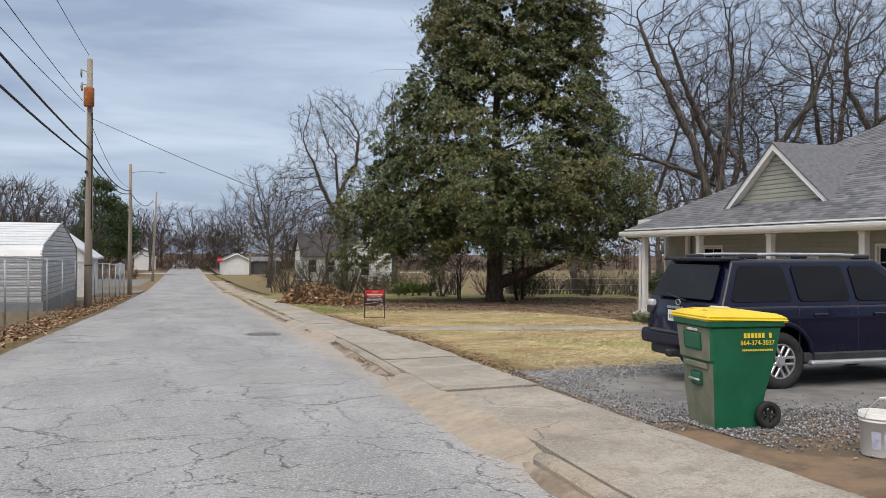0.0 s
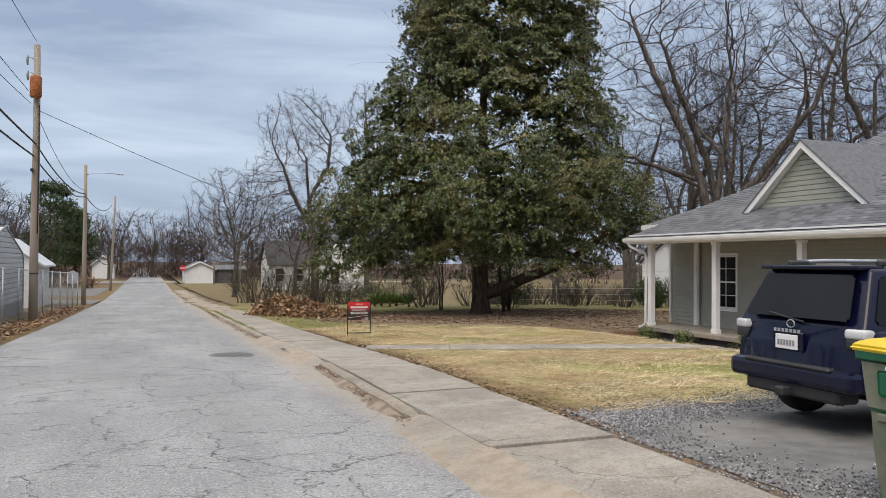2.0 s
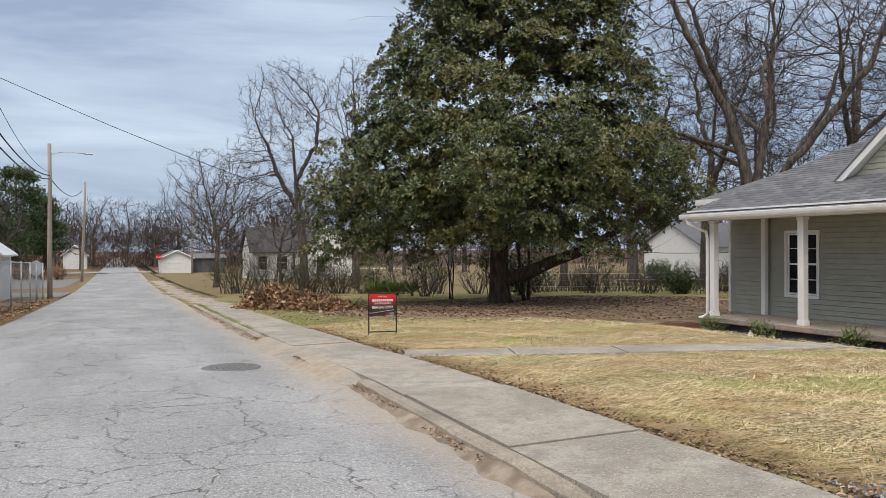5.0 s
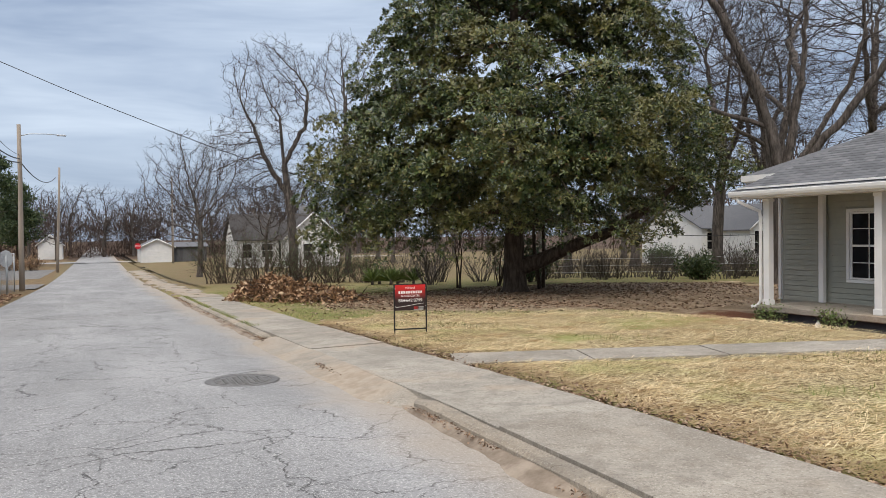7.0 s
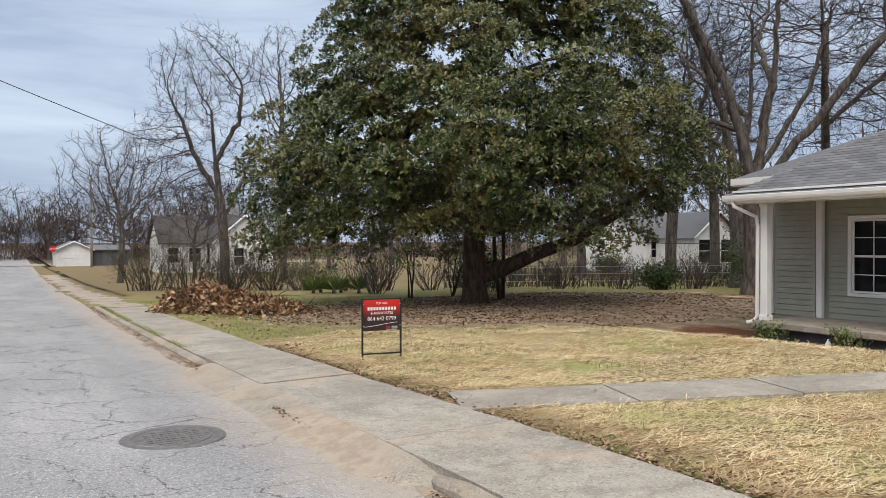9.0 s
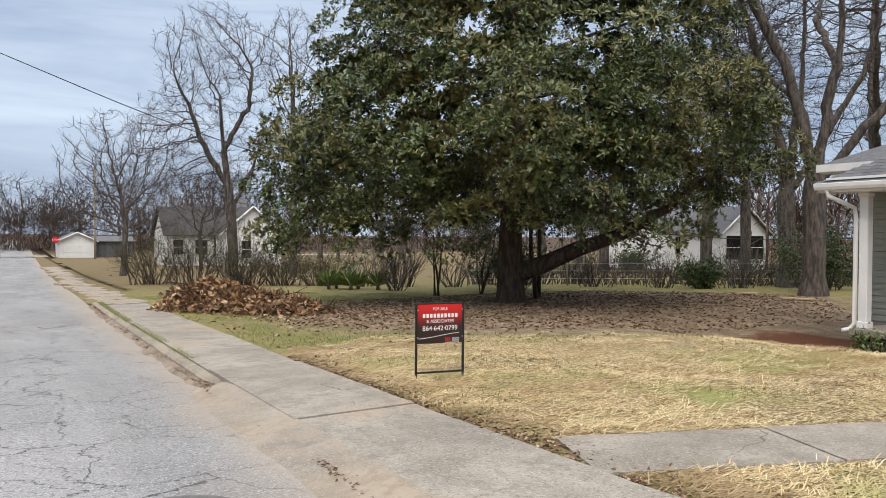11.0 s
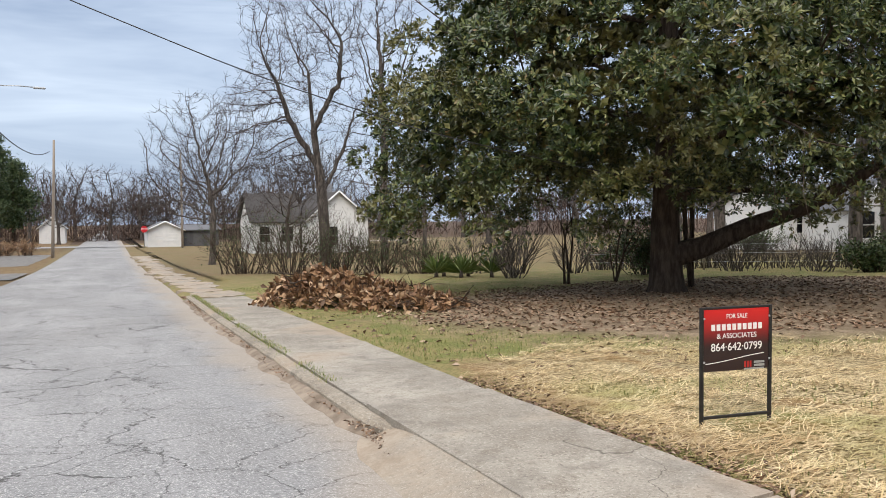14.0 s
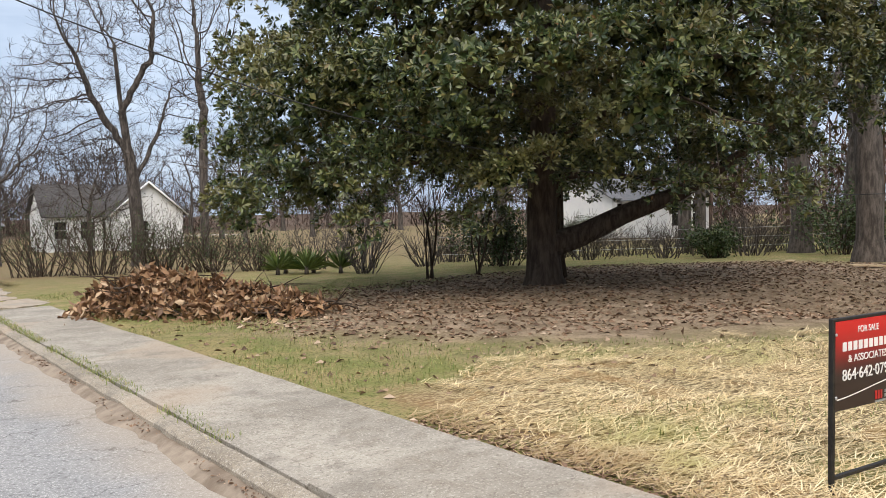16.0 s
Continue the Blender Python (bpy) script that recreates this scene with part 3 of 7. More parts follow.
for run in ((-14, 6.5, False, True), (11.4, 18.2, True, True), (25.2, 43, True, False)):
    kerb_run(*run)


def apron(y0, y1, mat, label):
    """The ramp that slopes from the pavement to the road where the kerb is let down."""
    ys = np.arange(y0, y1 + 0.01, 0.3)
    V, F = [], []
    for y in ys:
        x, h = float(edge_r(y)), float(sl(y))
        e = min(1.0, (y - y0) / 0.7, (y1 - y) / 0.7)
        o = 0.42 * e + 0.1 * noise.noise(Vector((y, 0, 5)))
        k = max(0.0, e) ** .7
        V += [(x - o, y, h - 0.03), (x - 0.08, y, h - 0.03 + 0.075 * k), (x + 0.08, y, h - 0.03 + 0.122 * k), (x + 0.235, y, h + 0.02 + 0.1035 * k)]
    for i in range(len(ys) - 1):
        for j in range(3):
            a = i * 4 + j
            F.append((a, a + 1, a + 5, a + 4))
    tagged(mesh_ob("kerb_ramp", V, F, mat, None, True), label, "ramp", kind="structure")


def gutter_dirt(y0, y1):
    """Clay and crumbs silted up against the kerb face, in an uneven wedge."""
    ys = np.arange(y0, y1, 0.15)
    V, F = [], []
    for y in ys:
        x, h = float(edge_r(y)), float(sl(y))
        e = min(1.0, (y - y0) / 0.6, (y1 - y) / 0.6)
        q = noise.noise(Vector((0, y * 0.9, 6))) + .5 * noise.noise(Vector((0, y * 3.1, 9)))
        o = max(0.04, (0.15 + 0.16 * q) * e)
        t = max(0.0, 0.05 + 0.035 * q) * e
        V += [(x - o, y, h - 0.02), (x - o * .5, y, h + .004 + t * .35), (x - .02, y, h + t * .9), (x + .03, y, h + t)]
    for i in range(len(ys) - 1):
        for j in range(3):
            a = i * 4 + j
            F.append((a, a + 1, a + 5, a + 4))
    tagged(mesh_ob("gutter_dirt", V, F, M_CLAY, None, True), "reddish clay silted along the kerb", "dirt", kind="structure")


for run in ((-2, 6.2), (11.6, 18.0), (25.4, 43)):
    gutter_dirt(*run)
apron(5.9, 11.9, M_WASH, "let-down concrete crossing worn to bare sand")
apron(17.7, 25.7, M_WASH, "sand and clay washed over a sunken kerb")


def pavement_slabs():
    base = tagged(new("pavement"), "old concrete pavement slabs with cracked joints", "pavement", kind="structure")
    joints = [-14, -10.5, -7, -3.5, 0, 3.2, 6.4, 9.4, 13.05, 16.0, 18.9, 22.6, 26.2, 30.3, 34.2, 38.2, 41.5]
    rs = random.Random(4)
    for a, b in zip(joints, joints[1:]):
        bm = bmesh.new()
        n = 8
        g = 0.012
        tilt, up = rs.uniform(-.006, .006), rs.uniform(-.008, .008)
        top = []
        for i in range(n + 1):
            y = a + g + (b - a - 2 * g) * i / n
            x0, x1 = float(edge_r(y)) + 0.205, float(walk_r(y))
            jag = 0.03 * noise.noise(Vector((y * 2.2, 7, 0)))
            skew = 0.10 * noise.noise(Vector((a if i < n else b, 1, 1)))
            row = []
            for j in range(4):
                f = j / 3
                row.append(bm.verts.new((x0 + (x1 + jag - x0) * f, y + (skew * (f - .5) if i in (0, n) else 0), float(sl(y)) + 0.12 + up + tilt * (y - a) + 0.012 * f)))
            top.append(row)
        faces = [bm.faces.new((top[i][j], top[i][j + 1], top[i + 1][j + 1], top[i + 1][j])) for i in range(n) for j in range(3)]
        r = bmesh.ops.extrude_face_region(bm, geom=faces)
        bmesh.ops.translate(bm, verts=[v for v in r["geom"] if isinstance(v, bmesh.types.BMVert)], vec=(0, 0, -0.16))
        bm_ob("slab", bm, M_CONC, base)
    # broken remains further along
    for y, x, s in [(43.6 + 2.3 * k, 4.55 + 0.035 * k + rs.uniform(-.25, .25), rs.uniform(1.1, 1.7)) for k in range(22)]:
        bm = bmesh.new()
        ring = [bm.verts.new((x + s * 0.55 * cos(q) * rs.uniform(.75, 1.1), y + s * sin(q) * rs.uniform(.8, 1.1), float(sl(y + s * sin(q))) + 0.088 + rs.uniform(-.012, .012))) for q in np.linspace(0, 2 * pi, 23)[:-1]]
        f = bm.faces.new(ring)
        r = bmesh.ops.extrude_face_region(bm, geom=[f])
        bmesh.ops.translate(bm, verts=[v for v in r["geom"] if isinstance(v, bmesh.types.BMVert)], vec=(0, 0, -0.15))
        bm_ob("slab", bm, M_WASH, base)


pavement_slabs()


def strip_slabs(name, pts, half, n, mat, label, lift=0.125):
    """A walk of slabs along a line of points."""
    base = tagged(new(name), label, "path", kind="structure")
    P = [Vector(p) for p in pts]
    cum = [0]
    for a, b in zip(P, P[1:]):
        cum.append(cum[-1] + (b - a).length)
    def at(s):
        return np.array([np.interp(s, cum, [p.x for p in P]), np.interp(s, cum, [p.y for p in P])])
    for k in range(n):
        s0, s1 = cum[-1] * k / n + 0.012, cum[-1] * (k + 1) / n - 0.012
        bm = bmesh.new()
        top = []
        for i in range(4):
            s = s0 + (s1 - s0) * i / 3
            p, d = at(s), at(s + 0.05) - at(s - 0.05)
            d /= np.linalg.norm(d)
            q = np.array([-d[1], d[0]])
            top.append([bm.verts.new((*(p + q * half * e), float(sl((p + q * half * e)[1]) - dip(*(p + q * half * e))) + lift + 0.004 * (k % 3))) for e in (-1, 0, 1)])
        fs = [bm.faces.new((top[i][j], top[i][j + 1], top[i + 1][j + 1], top[i + 1][j])) for i in range(3) for j in range(2)]
        r = bmesh.ops.extrude_face_region(bm, geom=fs)
        bmesh.ops.translate(bm, verts=[v for v in r["geom"] if isinstance(v, bmesh.types.BMVert)], vec=(0, 0, -0.12))
        bm_ob("slab", bm, mat, base)


strip_slabs("garden_path", [(5.25, 20.2), (8.0, 19.15), (11.3, 17.9), (14, 17.3), (16.6, 17.2)], 0.56, 6, M_CONC, "narrow concrete garden path to the porch")


def flat_patch(name, pts, mat, lift, label, category):
    """An uneven sheet laid on the ground, from a coarse outline."""
    bm = bmesh.new()
    n = len(pts)
    ring = []
    for i in range(n):
        a, b = Vector(pts[i]), Vector(pts[(i + 1) % n])
        m = max(1, int((b - a).length / 0.5))
        for k in range(m):
            p = a + (b - a) * k / m
            j = 0.12 * noise.noise(Vector((p.x * 1.3, p.y * 1.3, 9)))
            ring.append(bm.verts.new((p.x + j, p.y + j, float(sl(p.y)) + lift)))
    f = bm.faces.new(ring)
    bmesh.ops.triangulate(bm, faces=[f])
    tagged(bm_ob(name, bm, mat), label, category, kind="structure")


flat_patch("driveway", [(4.72, 6.8), (4.93, 10.5), (7.5, 11.0), (12.6, 11.6), (12.6, 6.0), (10, 5.6), (6.5, 6.6)], M_DRIVE, 0.106, "dark tarmac driveway with thin gravel edges", "driveway")


flat_patch("side_street", [(-2.2, 60.5), (-2.0, 68.5), (-6, 70), (-40, 72), (-40, 62), (-5, 61)], M_DRIVE, 0.075, "grey asphalt side street across the road", "road")
flat_patch("side_lot", [(-2.9, 80), (-2.3, 104), (-30, 112), (-30, 80), (-8, 78)], M_DRIVE, 0.075, "worn asphalt lot across the road", "lot")


def manhole(x, y):
    z = float(sl(y)) + 0.027
    ob = empty("manhole_cover", pose(x, y, z), "round dark iron manhole cover set in asphalt", "manhole")
    V, F = [], []
    for r, h in ((0.49, 0.0), (0.47, 0.008), (0.385, 0.008), (0.38, 0.002), (0.36, 0.002), (0.355, 0.009)):
        V += [(r * cos(q), r * sin(q), h) for q in np.linspace(0, 2 * pi, 33)[:-1]]
    for i in range(5):
        for k in range(32):
            F.append((i * 32 + k, i * 32 + (k + 1) % 32, (i + 1) * 32 + (k + 1) % 32, (i + 1) * 32 + k))
    F.append(tuple(160 + k for k in range(32)))
    mesh_ob("rim", V, F, M_MANHOLE, ob)
    bm = bmesh.new()
    for i in range(-4, 5):
        for j in range(-4, 5):
            if i * i + j * j < 17:
                add_box(bm, (0.052, 0.052, 0.008), (i * 0.076, j * 0.076, 0.012), 0.003)
    bm_ob("tread", bm, M_MANHOLE, ob)


manhole(2.27, 20.5)

# ---- house ----
def house():
    ob = empty("house", pose(0, 0, 0), "single-storey house with grey-green siding, white trim and porch", "house")
    fz, top = -0.6, 2.25
    wx, y0, y1 = 18.9, 5.5, 24.7
    # porch floor and its dark base
    box("porch_floor", (2.2, 19.6, 0.16), (17.85, 15.4, fz - 0.08), M_CONC, ob, 0.02)
    box("foundation", (2.0, 19.4, 0.5), (17.9, 15.4, fz - 0.41), M_PIPE, ob)
    # front wall round its window and door openings
    def wall_with(openings, x, ya, yb, za, zb, th=0.16):
        bm = bmesh.new()
        ys = sorted({ya, yb, *[o[0] for o in openings], *[o[1] for o in openings]})
        for a, b in zip(ys, ys[1:]):
            gap = [o for o in openings if o[0] <= a + 1e-4 and o[1] >= b - 1e-4]
            spans = [(za, zb)] if not gap else [(za, gap[0][2]), (gap[0][3], zb)]
            for p, q in spans:
                if q - p > 0.02:
                    add_box(bm, (th, b - a, q - p), (x + th / 2, (a + b) / 2, (p + q) / 2))
        return bm_ob("wall", bm, M_SIDE, ob)
    opens = [(22.94, 23.99, 0.06, 1.86), (18.6, 19.6, fz, 1.55), (15.4, 16.4, 0.06, 1.86), (12.0, 13.0, 0.06, 1.86)]
    wall_with(opens, wx, y0, y1, fz, 2.7)
    # wing wall beyond the porch
    box("wall", (0.16, 1.45, 3.4), (18.83, 25.42, 0.95), M_SIDE, ob)
    box("wall", (10, 0.16, 3.4), (23.9, 26.05, 0.95), M_SIDE, ob)
    box("wall", (10, 0.16, 3.3), (23.9, 5.6, 1.0), M_SIDE, ob)
    box("wall", (0.16, 20.6, 3.3), (28.9, 15.8, 1.0), M_SIDE, ob)
    # lap siding boards
    def boards(x, ya, yb, za, zb, skip=()):
        z = za
        while z < zb - 0.03:
            h = 0.145
            parts = [(ya, yb)]
            for o in skip:
                if o[2] - 0.1 < z + h / 2 < o[3] + 0.08:
                    nxt = []
                    for a, b in parts:
                        if o[0] - 0.1 < b and o[1] + 0.1 > a:
                            nxt += [(a, o[0] - 0.1), (o[1] + 0.1, b)]
                        else:
                            nxt.append((a, b))
                    parts = nxt
            for a, b in parts:
                if b - a > 0.05:
                    V = [(x - 0.042, a, z), (x - 0.030, a, z + h - .018), (x - 0.001, a, z + h - .018), (x - 0.001, a, z), (x - 0.042, b, z), (x - 0.030, b, z + h - .018), (x - 0.001, b, z + h - .018), (x - 0.001, b, z)]
                    mesh_ob("siding_board", V, [(0, 1, 5, 4), (0, 4, 7, 3), (1, 2, 6, 5), (0, 3, 2, 1), (4, 5, 6, 7)], M_SIDE, ob)
            z += h
    boards(wx, 9.8, y1 - 0.12, fz, 2.4, opens)
    boards(18.75, 24.85, 26.0, fz, 2.5)
    # trims
    for yy, xx, w in ((24.72, 18.72, 0.16), (26.1, 18.73, 0.10)):
        box("corner_trim", (0.13, w, 3.05), (xx, yy, 0.92), M_WHITE, ob, 0.01)
    # posts
    for yy in (25.0, 21.8, 18.5, 15.2, 11.8, 8.4, 5.9):
        bm = bmesh.new()
        add_box(bm, (0.19, 0.19, top - fz), (17.0, yy, (top + fz) / 2), 0.012)
        add_box(bm, (0.23, 0.23, 0.14), (17.0, yy, fz + 0.07), 0.012)
        add_box(bm, (0.23, 0.23, 0.08), (17.0, yy, top - 0.05), 0.012)
        bm_ob("post", bm, M_WHITE, ob)
    box("beam", (0.2, 20.0, 0.24), (17.0, 15.4, top + 0.12), M_WHITE, ob, 0.01)
    box("porch_ceiling", (2.5, 20.2, 0.05), (17.7, 15.45, top + 0.28), M_WHITE, ob)
    # gutter with a rolled lip, and downpipe
    prof = [(0, 0), (-0.10, 0.0), (-0.13, 0.06), (-0.14, 0.13), (-0.12, 0.14), (-0.11, 0.03), (0.0, 0.03)]
    V = [(16.45 + px, yy, 2.30 + pz) for yy in (4.9, 25.75) for px, pz in prof]
    n = len(prof)
    mesh_ob("gutter", V, [(i, (i + 1) % n, n + (i + 1) % n, n + i) for i in range(n)] + [tuple(range(n)), tuple(range(2 * n - 1, n - 1, -1))], M_WHITE, ob)
    box("fascia", (0.04, 20.9, 0.2), (16.48, 15.3, 2.35), M_WHITE, ob)
    box("soffit", (0.5, 20.9, 0.03), (16.72, 15.3, 2.262), M_WHITE, ob)
    tube("downpipe", [(16.4, 25.5, 2.32), (16.42, 25.48, 2.18), (16.6, 25.3, 2.05), (16.84, 25.15, 1.92), (16.87, 25.14, 1.7), (16.87, 25.14, -0.5), (16.8, 25.2, -0.62), (16.68, 25.3, -0.66)], 0.045, M_WHITE, ob)
    # windows
    def window(ya, yb, za, zb, door=False):
        w = new("window" if not door else "door")
        w.parent = ob
        x = wx - 0.035
        bm = bmesh.new()
        f = 0.085
        for s, l in (((0.07, yb - ya + 2 * f, f), (x, (ya + yb) / 2, zb + f / 2)), ((0.07, yb - ya + 2 * f, f), (x, (ya + yb) / 2, za - f / 2)),
                     ((0.07, f, zb - za), (x, ya - f / 2, (za + zb) / 2)), ((0.07, f, zb - za), (x, yb + f / 2, (za + zb) / 2))):
            add_box(bm, s, l, 0.006)
        bm_ob("frame", bm, M_WHITE, w)
        mid = (za + zb) / 2
        bm = bmesh.new()
        add_box(bm, (0.05, yb - ya, 0.055), (x + 0.02, (ya + yb) / 2, mid))
        for z in (za + 0.03, zb - 0.03):
            add_box(bm, (0.04, yb - ya, 0.05), (x + 0.03, (ya + yb) / 2, z))
        for y in (ya + 0.025, yb - 0.025):
            add_box(bm, (0.036, 0.045, zb - za), (x + 0.032, y, mid))
        for z in ((za + mid) / 2, (zb + mid) / 2):
            add_box(bm, (0.02, yb - ya, 0.022), (x + 0.045, (ya + yb) / 2, z))
        add_box(bm, (0.018, 0.022, zb - za), (x + 0.045, (ya + yb) / 2, mid))
        bm_ob("sash", bm, M_WHITE, w)
        box("pane", (0.008, yb - ya, zb - za), (x + 0.065, (ya + yb) / 2, mid), M_GLASS, w)
    for o in opens:
        window(*o, door=o[2] < 0)
    # roof: porch slope, main hip, gable
    pitch = 0.55
    rx, rz = 23.8, 2.42 + 0.55 * 7.4
    ea, eb = 4.8, 26.0
    P = [(16.38, ea, 2.42), (16.38, eb - 0.2, 2.42), (rx, ea + 5.5, rz), (rx, eb - 6.6, rz), (31.2, ea, 2.42), (31.2, eb - 0.2, 2.42)]
    V = P + [(a, b, c - 0.08) for a, b, c in P]
    F = [(0, 1, 3, 2), (1, 5, 3), (5, 4, 2, 3), (4, 0, 2), (6, 8, 9, 7), (7, 9, 11), (11, 9, 8, 10), (10, 8, 6), (0, 6, 7, 1), (1, 7, 11, 5), (5, 11, 10, 4), (4, 10, 6, 0)]
    mesh_ob("roof", V, F, M_ROOFB, ob)
    # wing roof edge that pokes out above the porch slope
    V = [(18.0, 24.3, 3.0), (18.0, 26.7, 3.0), (20.6, 24.3, 4.42), (23.5, 24.0, 4.42), (23.5, 26.7, 3.0)]
    V = [(17.9, 23.8, 2.98), (17.9, 26.75, 2.98), (21.5, 23.8, 4.5), (26.0, 23.8, 4.5), (28.0, 26.75, 2.98)]
    V += [(a, b, c - 0.07) for a, b, c in V]
    mesh_ob("wing_roof", V, [(0, 1, 2), (1, 4, 3, 2), (5, 7, 6), (6, 7, 8, 9), (0, 5, 6, 1), (1, 6, 9, 4)], M_ROOFB, ob)
    box("wing_fascia", (0.05, 2.6, 0.17), (17.88, 25.45, 2.9), M_WHITE, ob)
    box("wing_fascia", (10, 0.05, 0.17), (22.9, 26.75, 2.9), M_WHITE, ob)
    box("wing_soffit", (1.0, 2.2, 0.03), (18.4, 25.6, 2.8), M_WHITE, ob)
    # shingle courses on the slope facing the road
    def shingles(x0, z0, ya0, yb0, ya1, yb1, courses, dx, s, part=None):
        rs = random.Random(8)
        for c in range(courses):
            f = c / courses
            x = x0 + dx * c
            a, b = ya0 + (ya1 - ya0) * f, yb0 + (yb1 - yb0) * f
            y = a + rs.uniform(0, 0.4)
            while y < b - 0.1:
                w = rs.choice((0.2, 0.3, 0.42))
                w = min(w, b - y)
                yield x, y, w
                y += w
    courses, dx = 54, 7.25 / 54
    V, F, keep = [], [], []
    meshes = {}
    count = 0
    for x, y, w in shingles(16.36, 2.42, ea, eb - 0.2, ea + 5.4, eb - 6.5, courses, dx, pitch):
        z = 2.42 + (x - 16.38) * pitch
        if 17.75 < x and abs(y + w / 2 - 19.2) < 2.25 * (1 - (x - 17.75) / 4.6) and x < 21.5:
            continue
        th = 0.016
        q = [(0, 0, 0.004), (0, w - 0.008, 0.004), (0, w - 0.008, 0.004 + th), (0, 0, 0.004 + th), (dx * 1.1, 0, dx * 1.1 * pitch + 0.006), (dx * 1.1, w - 0.008, dx * 1.1 * pitch + 0.006)]
        fc = [(0, 1, 2, 3), (3, 2, 5, 4)]
        if count < 300 and y > 20.0:
            key = round(w, 2)
            if key not in meshes:
                me = bpy.data.meshes.new("shingle")
                me.from_pydata(q, [], fc)
                me.materials.append(M_ROOF)
                meshes[key] = me
            s = new("shingle", meshes[key])
            s.parent = ob
            s.location = (x, y, z)
            count += 1
        else:
            k = len(V)
            V += [(x + a, y + b, z + d) for a, b, d in q]
            F += [tuple(k + i for i in f) for f in fc]
    far = mesh_ob("shingles", V, F, M_ROOFI, ob)
    far["kind"] = "stuff"
    # entrance gable
    gx, gy, hw, gb, gt = 17.75, 19.2, 2.15, 3.12, 5.08
    box_v = [(gx + 0.25, gy - hw + .15, gb), (gx + 0.25, gy + hw - .15, gb), (gx + 0.25, gy, gt - 0.16), (gx + 0.35, gy - hw + .15, gb), (gx + 0.35, gy + hw - .15, gb), (gx + 0.35, gy, gt - 0.16)]
    mesh_ob("gable_wall", box_v, [(0, 2, 1), (3, 4, 5), (0, 1, 4, 3), (1, 2, 5, 4), (2, 0, 3, 5)], M_SIDE, ob)
    z = gb
    while z < gt - 0.3:
        f = (gt - 0.16 - z) / (gt - 0.16 - gb) * (hw - .15) - 0.05
        V = [(gx + .208, gy - f, z), (gx + .215, gy - f + .08, z + .128), (gx + .208, gy + f, z), (gx + .215, gy + f - .08, z + .128), (gx + .249, gy - f, z), (gx + .249, gy + f, z)]
        mesh_ob("siding_board", V, [(0, 1, 3, 2), (0, 2, 5, 4), (1, 3, 5, 4)], M_SIDE, ob)
        z += 0.145
    for s in (-1, 1):
        V = []
        for x in (gx - 0.05, gx - 0.01):
            V += [(x, gy + s * (hw + 0.1), gb - 0.02), (x, gy, gt + 0.02), (x, gy, gt - 0.2), (x, gy + s * (hw - 0.12), gb - 0.02)]
        mesh_ob("barge_board", V, [(0, 1, 2, 3), (7, 6, 5, 4), (0, 4, 5, 1), (3, 2, 6, 7), (0, 3, 7, 4)], M_WHITE, ob)
        bx = gx + 5.3
        V = [(gx - 0.08, gy + s * (hw + 0.14), gb - 0.01), (gx - 0.08, gy, gt + 0.06), (bx, gy, gt + 0.06), (gx + 1.5, gy + s * (hw + 0.14), gb + 0.1)]
        V += [(a, b, c - 0.05) for a, b, c in V]
        mesh_ob("gable_roof", V, [(0, 1, 2, 3), (7, 6, 5, 4), (0, 4, 5, 1), (3, 7, 4, 0)], M_ROOFB, ob)
        V = [(gx - 0.01, gy + s * (hw - 0.12), gb - 0.02), (gx - 0.01, gy, gt - 0.14), (gx + 0.25, gy, gt - 0.14), (gx + 0.25, gy + s * (hw - 0.12), gb - 0.02)]
        mesh_ob("gable_soffit", V, [(0, 1, 2, 3)], M_WHITE, ob)


M_ROOFI = ramped("shingle_far", [(0, (0.10, 0.105, 0.115)), (0.5, (0.14, 0.145, 0.158)), (1, (0.20, 0.205, 0.22))], 0.95, 0.2)
house()

# ---- trees ----
def grow(rs, start, direc, length, radius, levels, segs, out, spread=0.6, up=0.25, wob=0.16, kids=(3, 5), first=0.35):
    """A limb as bent segments; smaller limbs leave it along its length."""
    pts, rad = [Vector(start)], [radius]
    d = Vector(direc).normalized()
    for i in range(segs):
        d = (d + Vector((rs.gauss(0, wob), rs.gauss(0, wob), rs.gauss(0, wob) + up * 0.12))).normalized()
        pts.append(pts[-1] + d * length / segs)
        rad.append(radius * (1 - 0.62 * (i + 1) / segs))
    out.append((pts, rad, levels))
    if levels == 0:
        return
    for k in range(rs.randint(*kids)):
        f = rs.uniform(first, 1.0)
        i = min(int(f * segs), segs - 1)
        p = pts[i].lerp(pts[i + 1], f * segs - i)
        axis = (pts[i + 1] - pts[i]).normalized()
        side = axis.cross(Vector((rs.gauss(0, 1), rs.gauss(0, 1), rs.gauss(0, 1)))).normalized()
        nd = (axis * (1 - spread * 0.45) + side * spread + Vector((0, 0, up * 0.5))).normalized()
        grow(rs, p, nd, length * rs.uniform(0.5, 0.75), max(rad[i] * rs.uniform(0.42, 0.62), 0.007), levels - 1, 3 if levels == 1 else max(3, segs - 1), out, spread, up, wob * 1.1, kids, 0.2)


def tree_mesh(name, limbs, mat, parent, thin=0.0):
    V, F = [], []
    for pts, rad, lev in limbs:
        sides = 9 if rad[0] > 0.2 else 6 if rad[0] > 0.06 else 4 if rad[0] > 0.025 else 3
        add_tube(V, F, pts, [max(r, thin) for r in rad], sides, False)
    return mesh_ob(name, V, F, mat, parent, True)


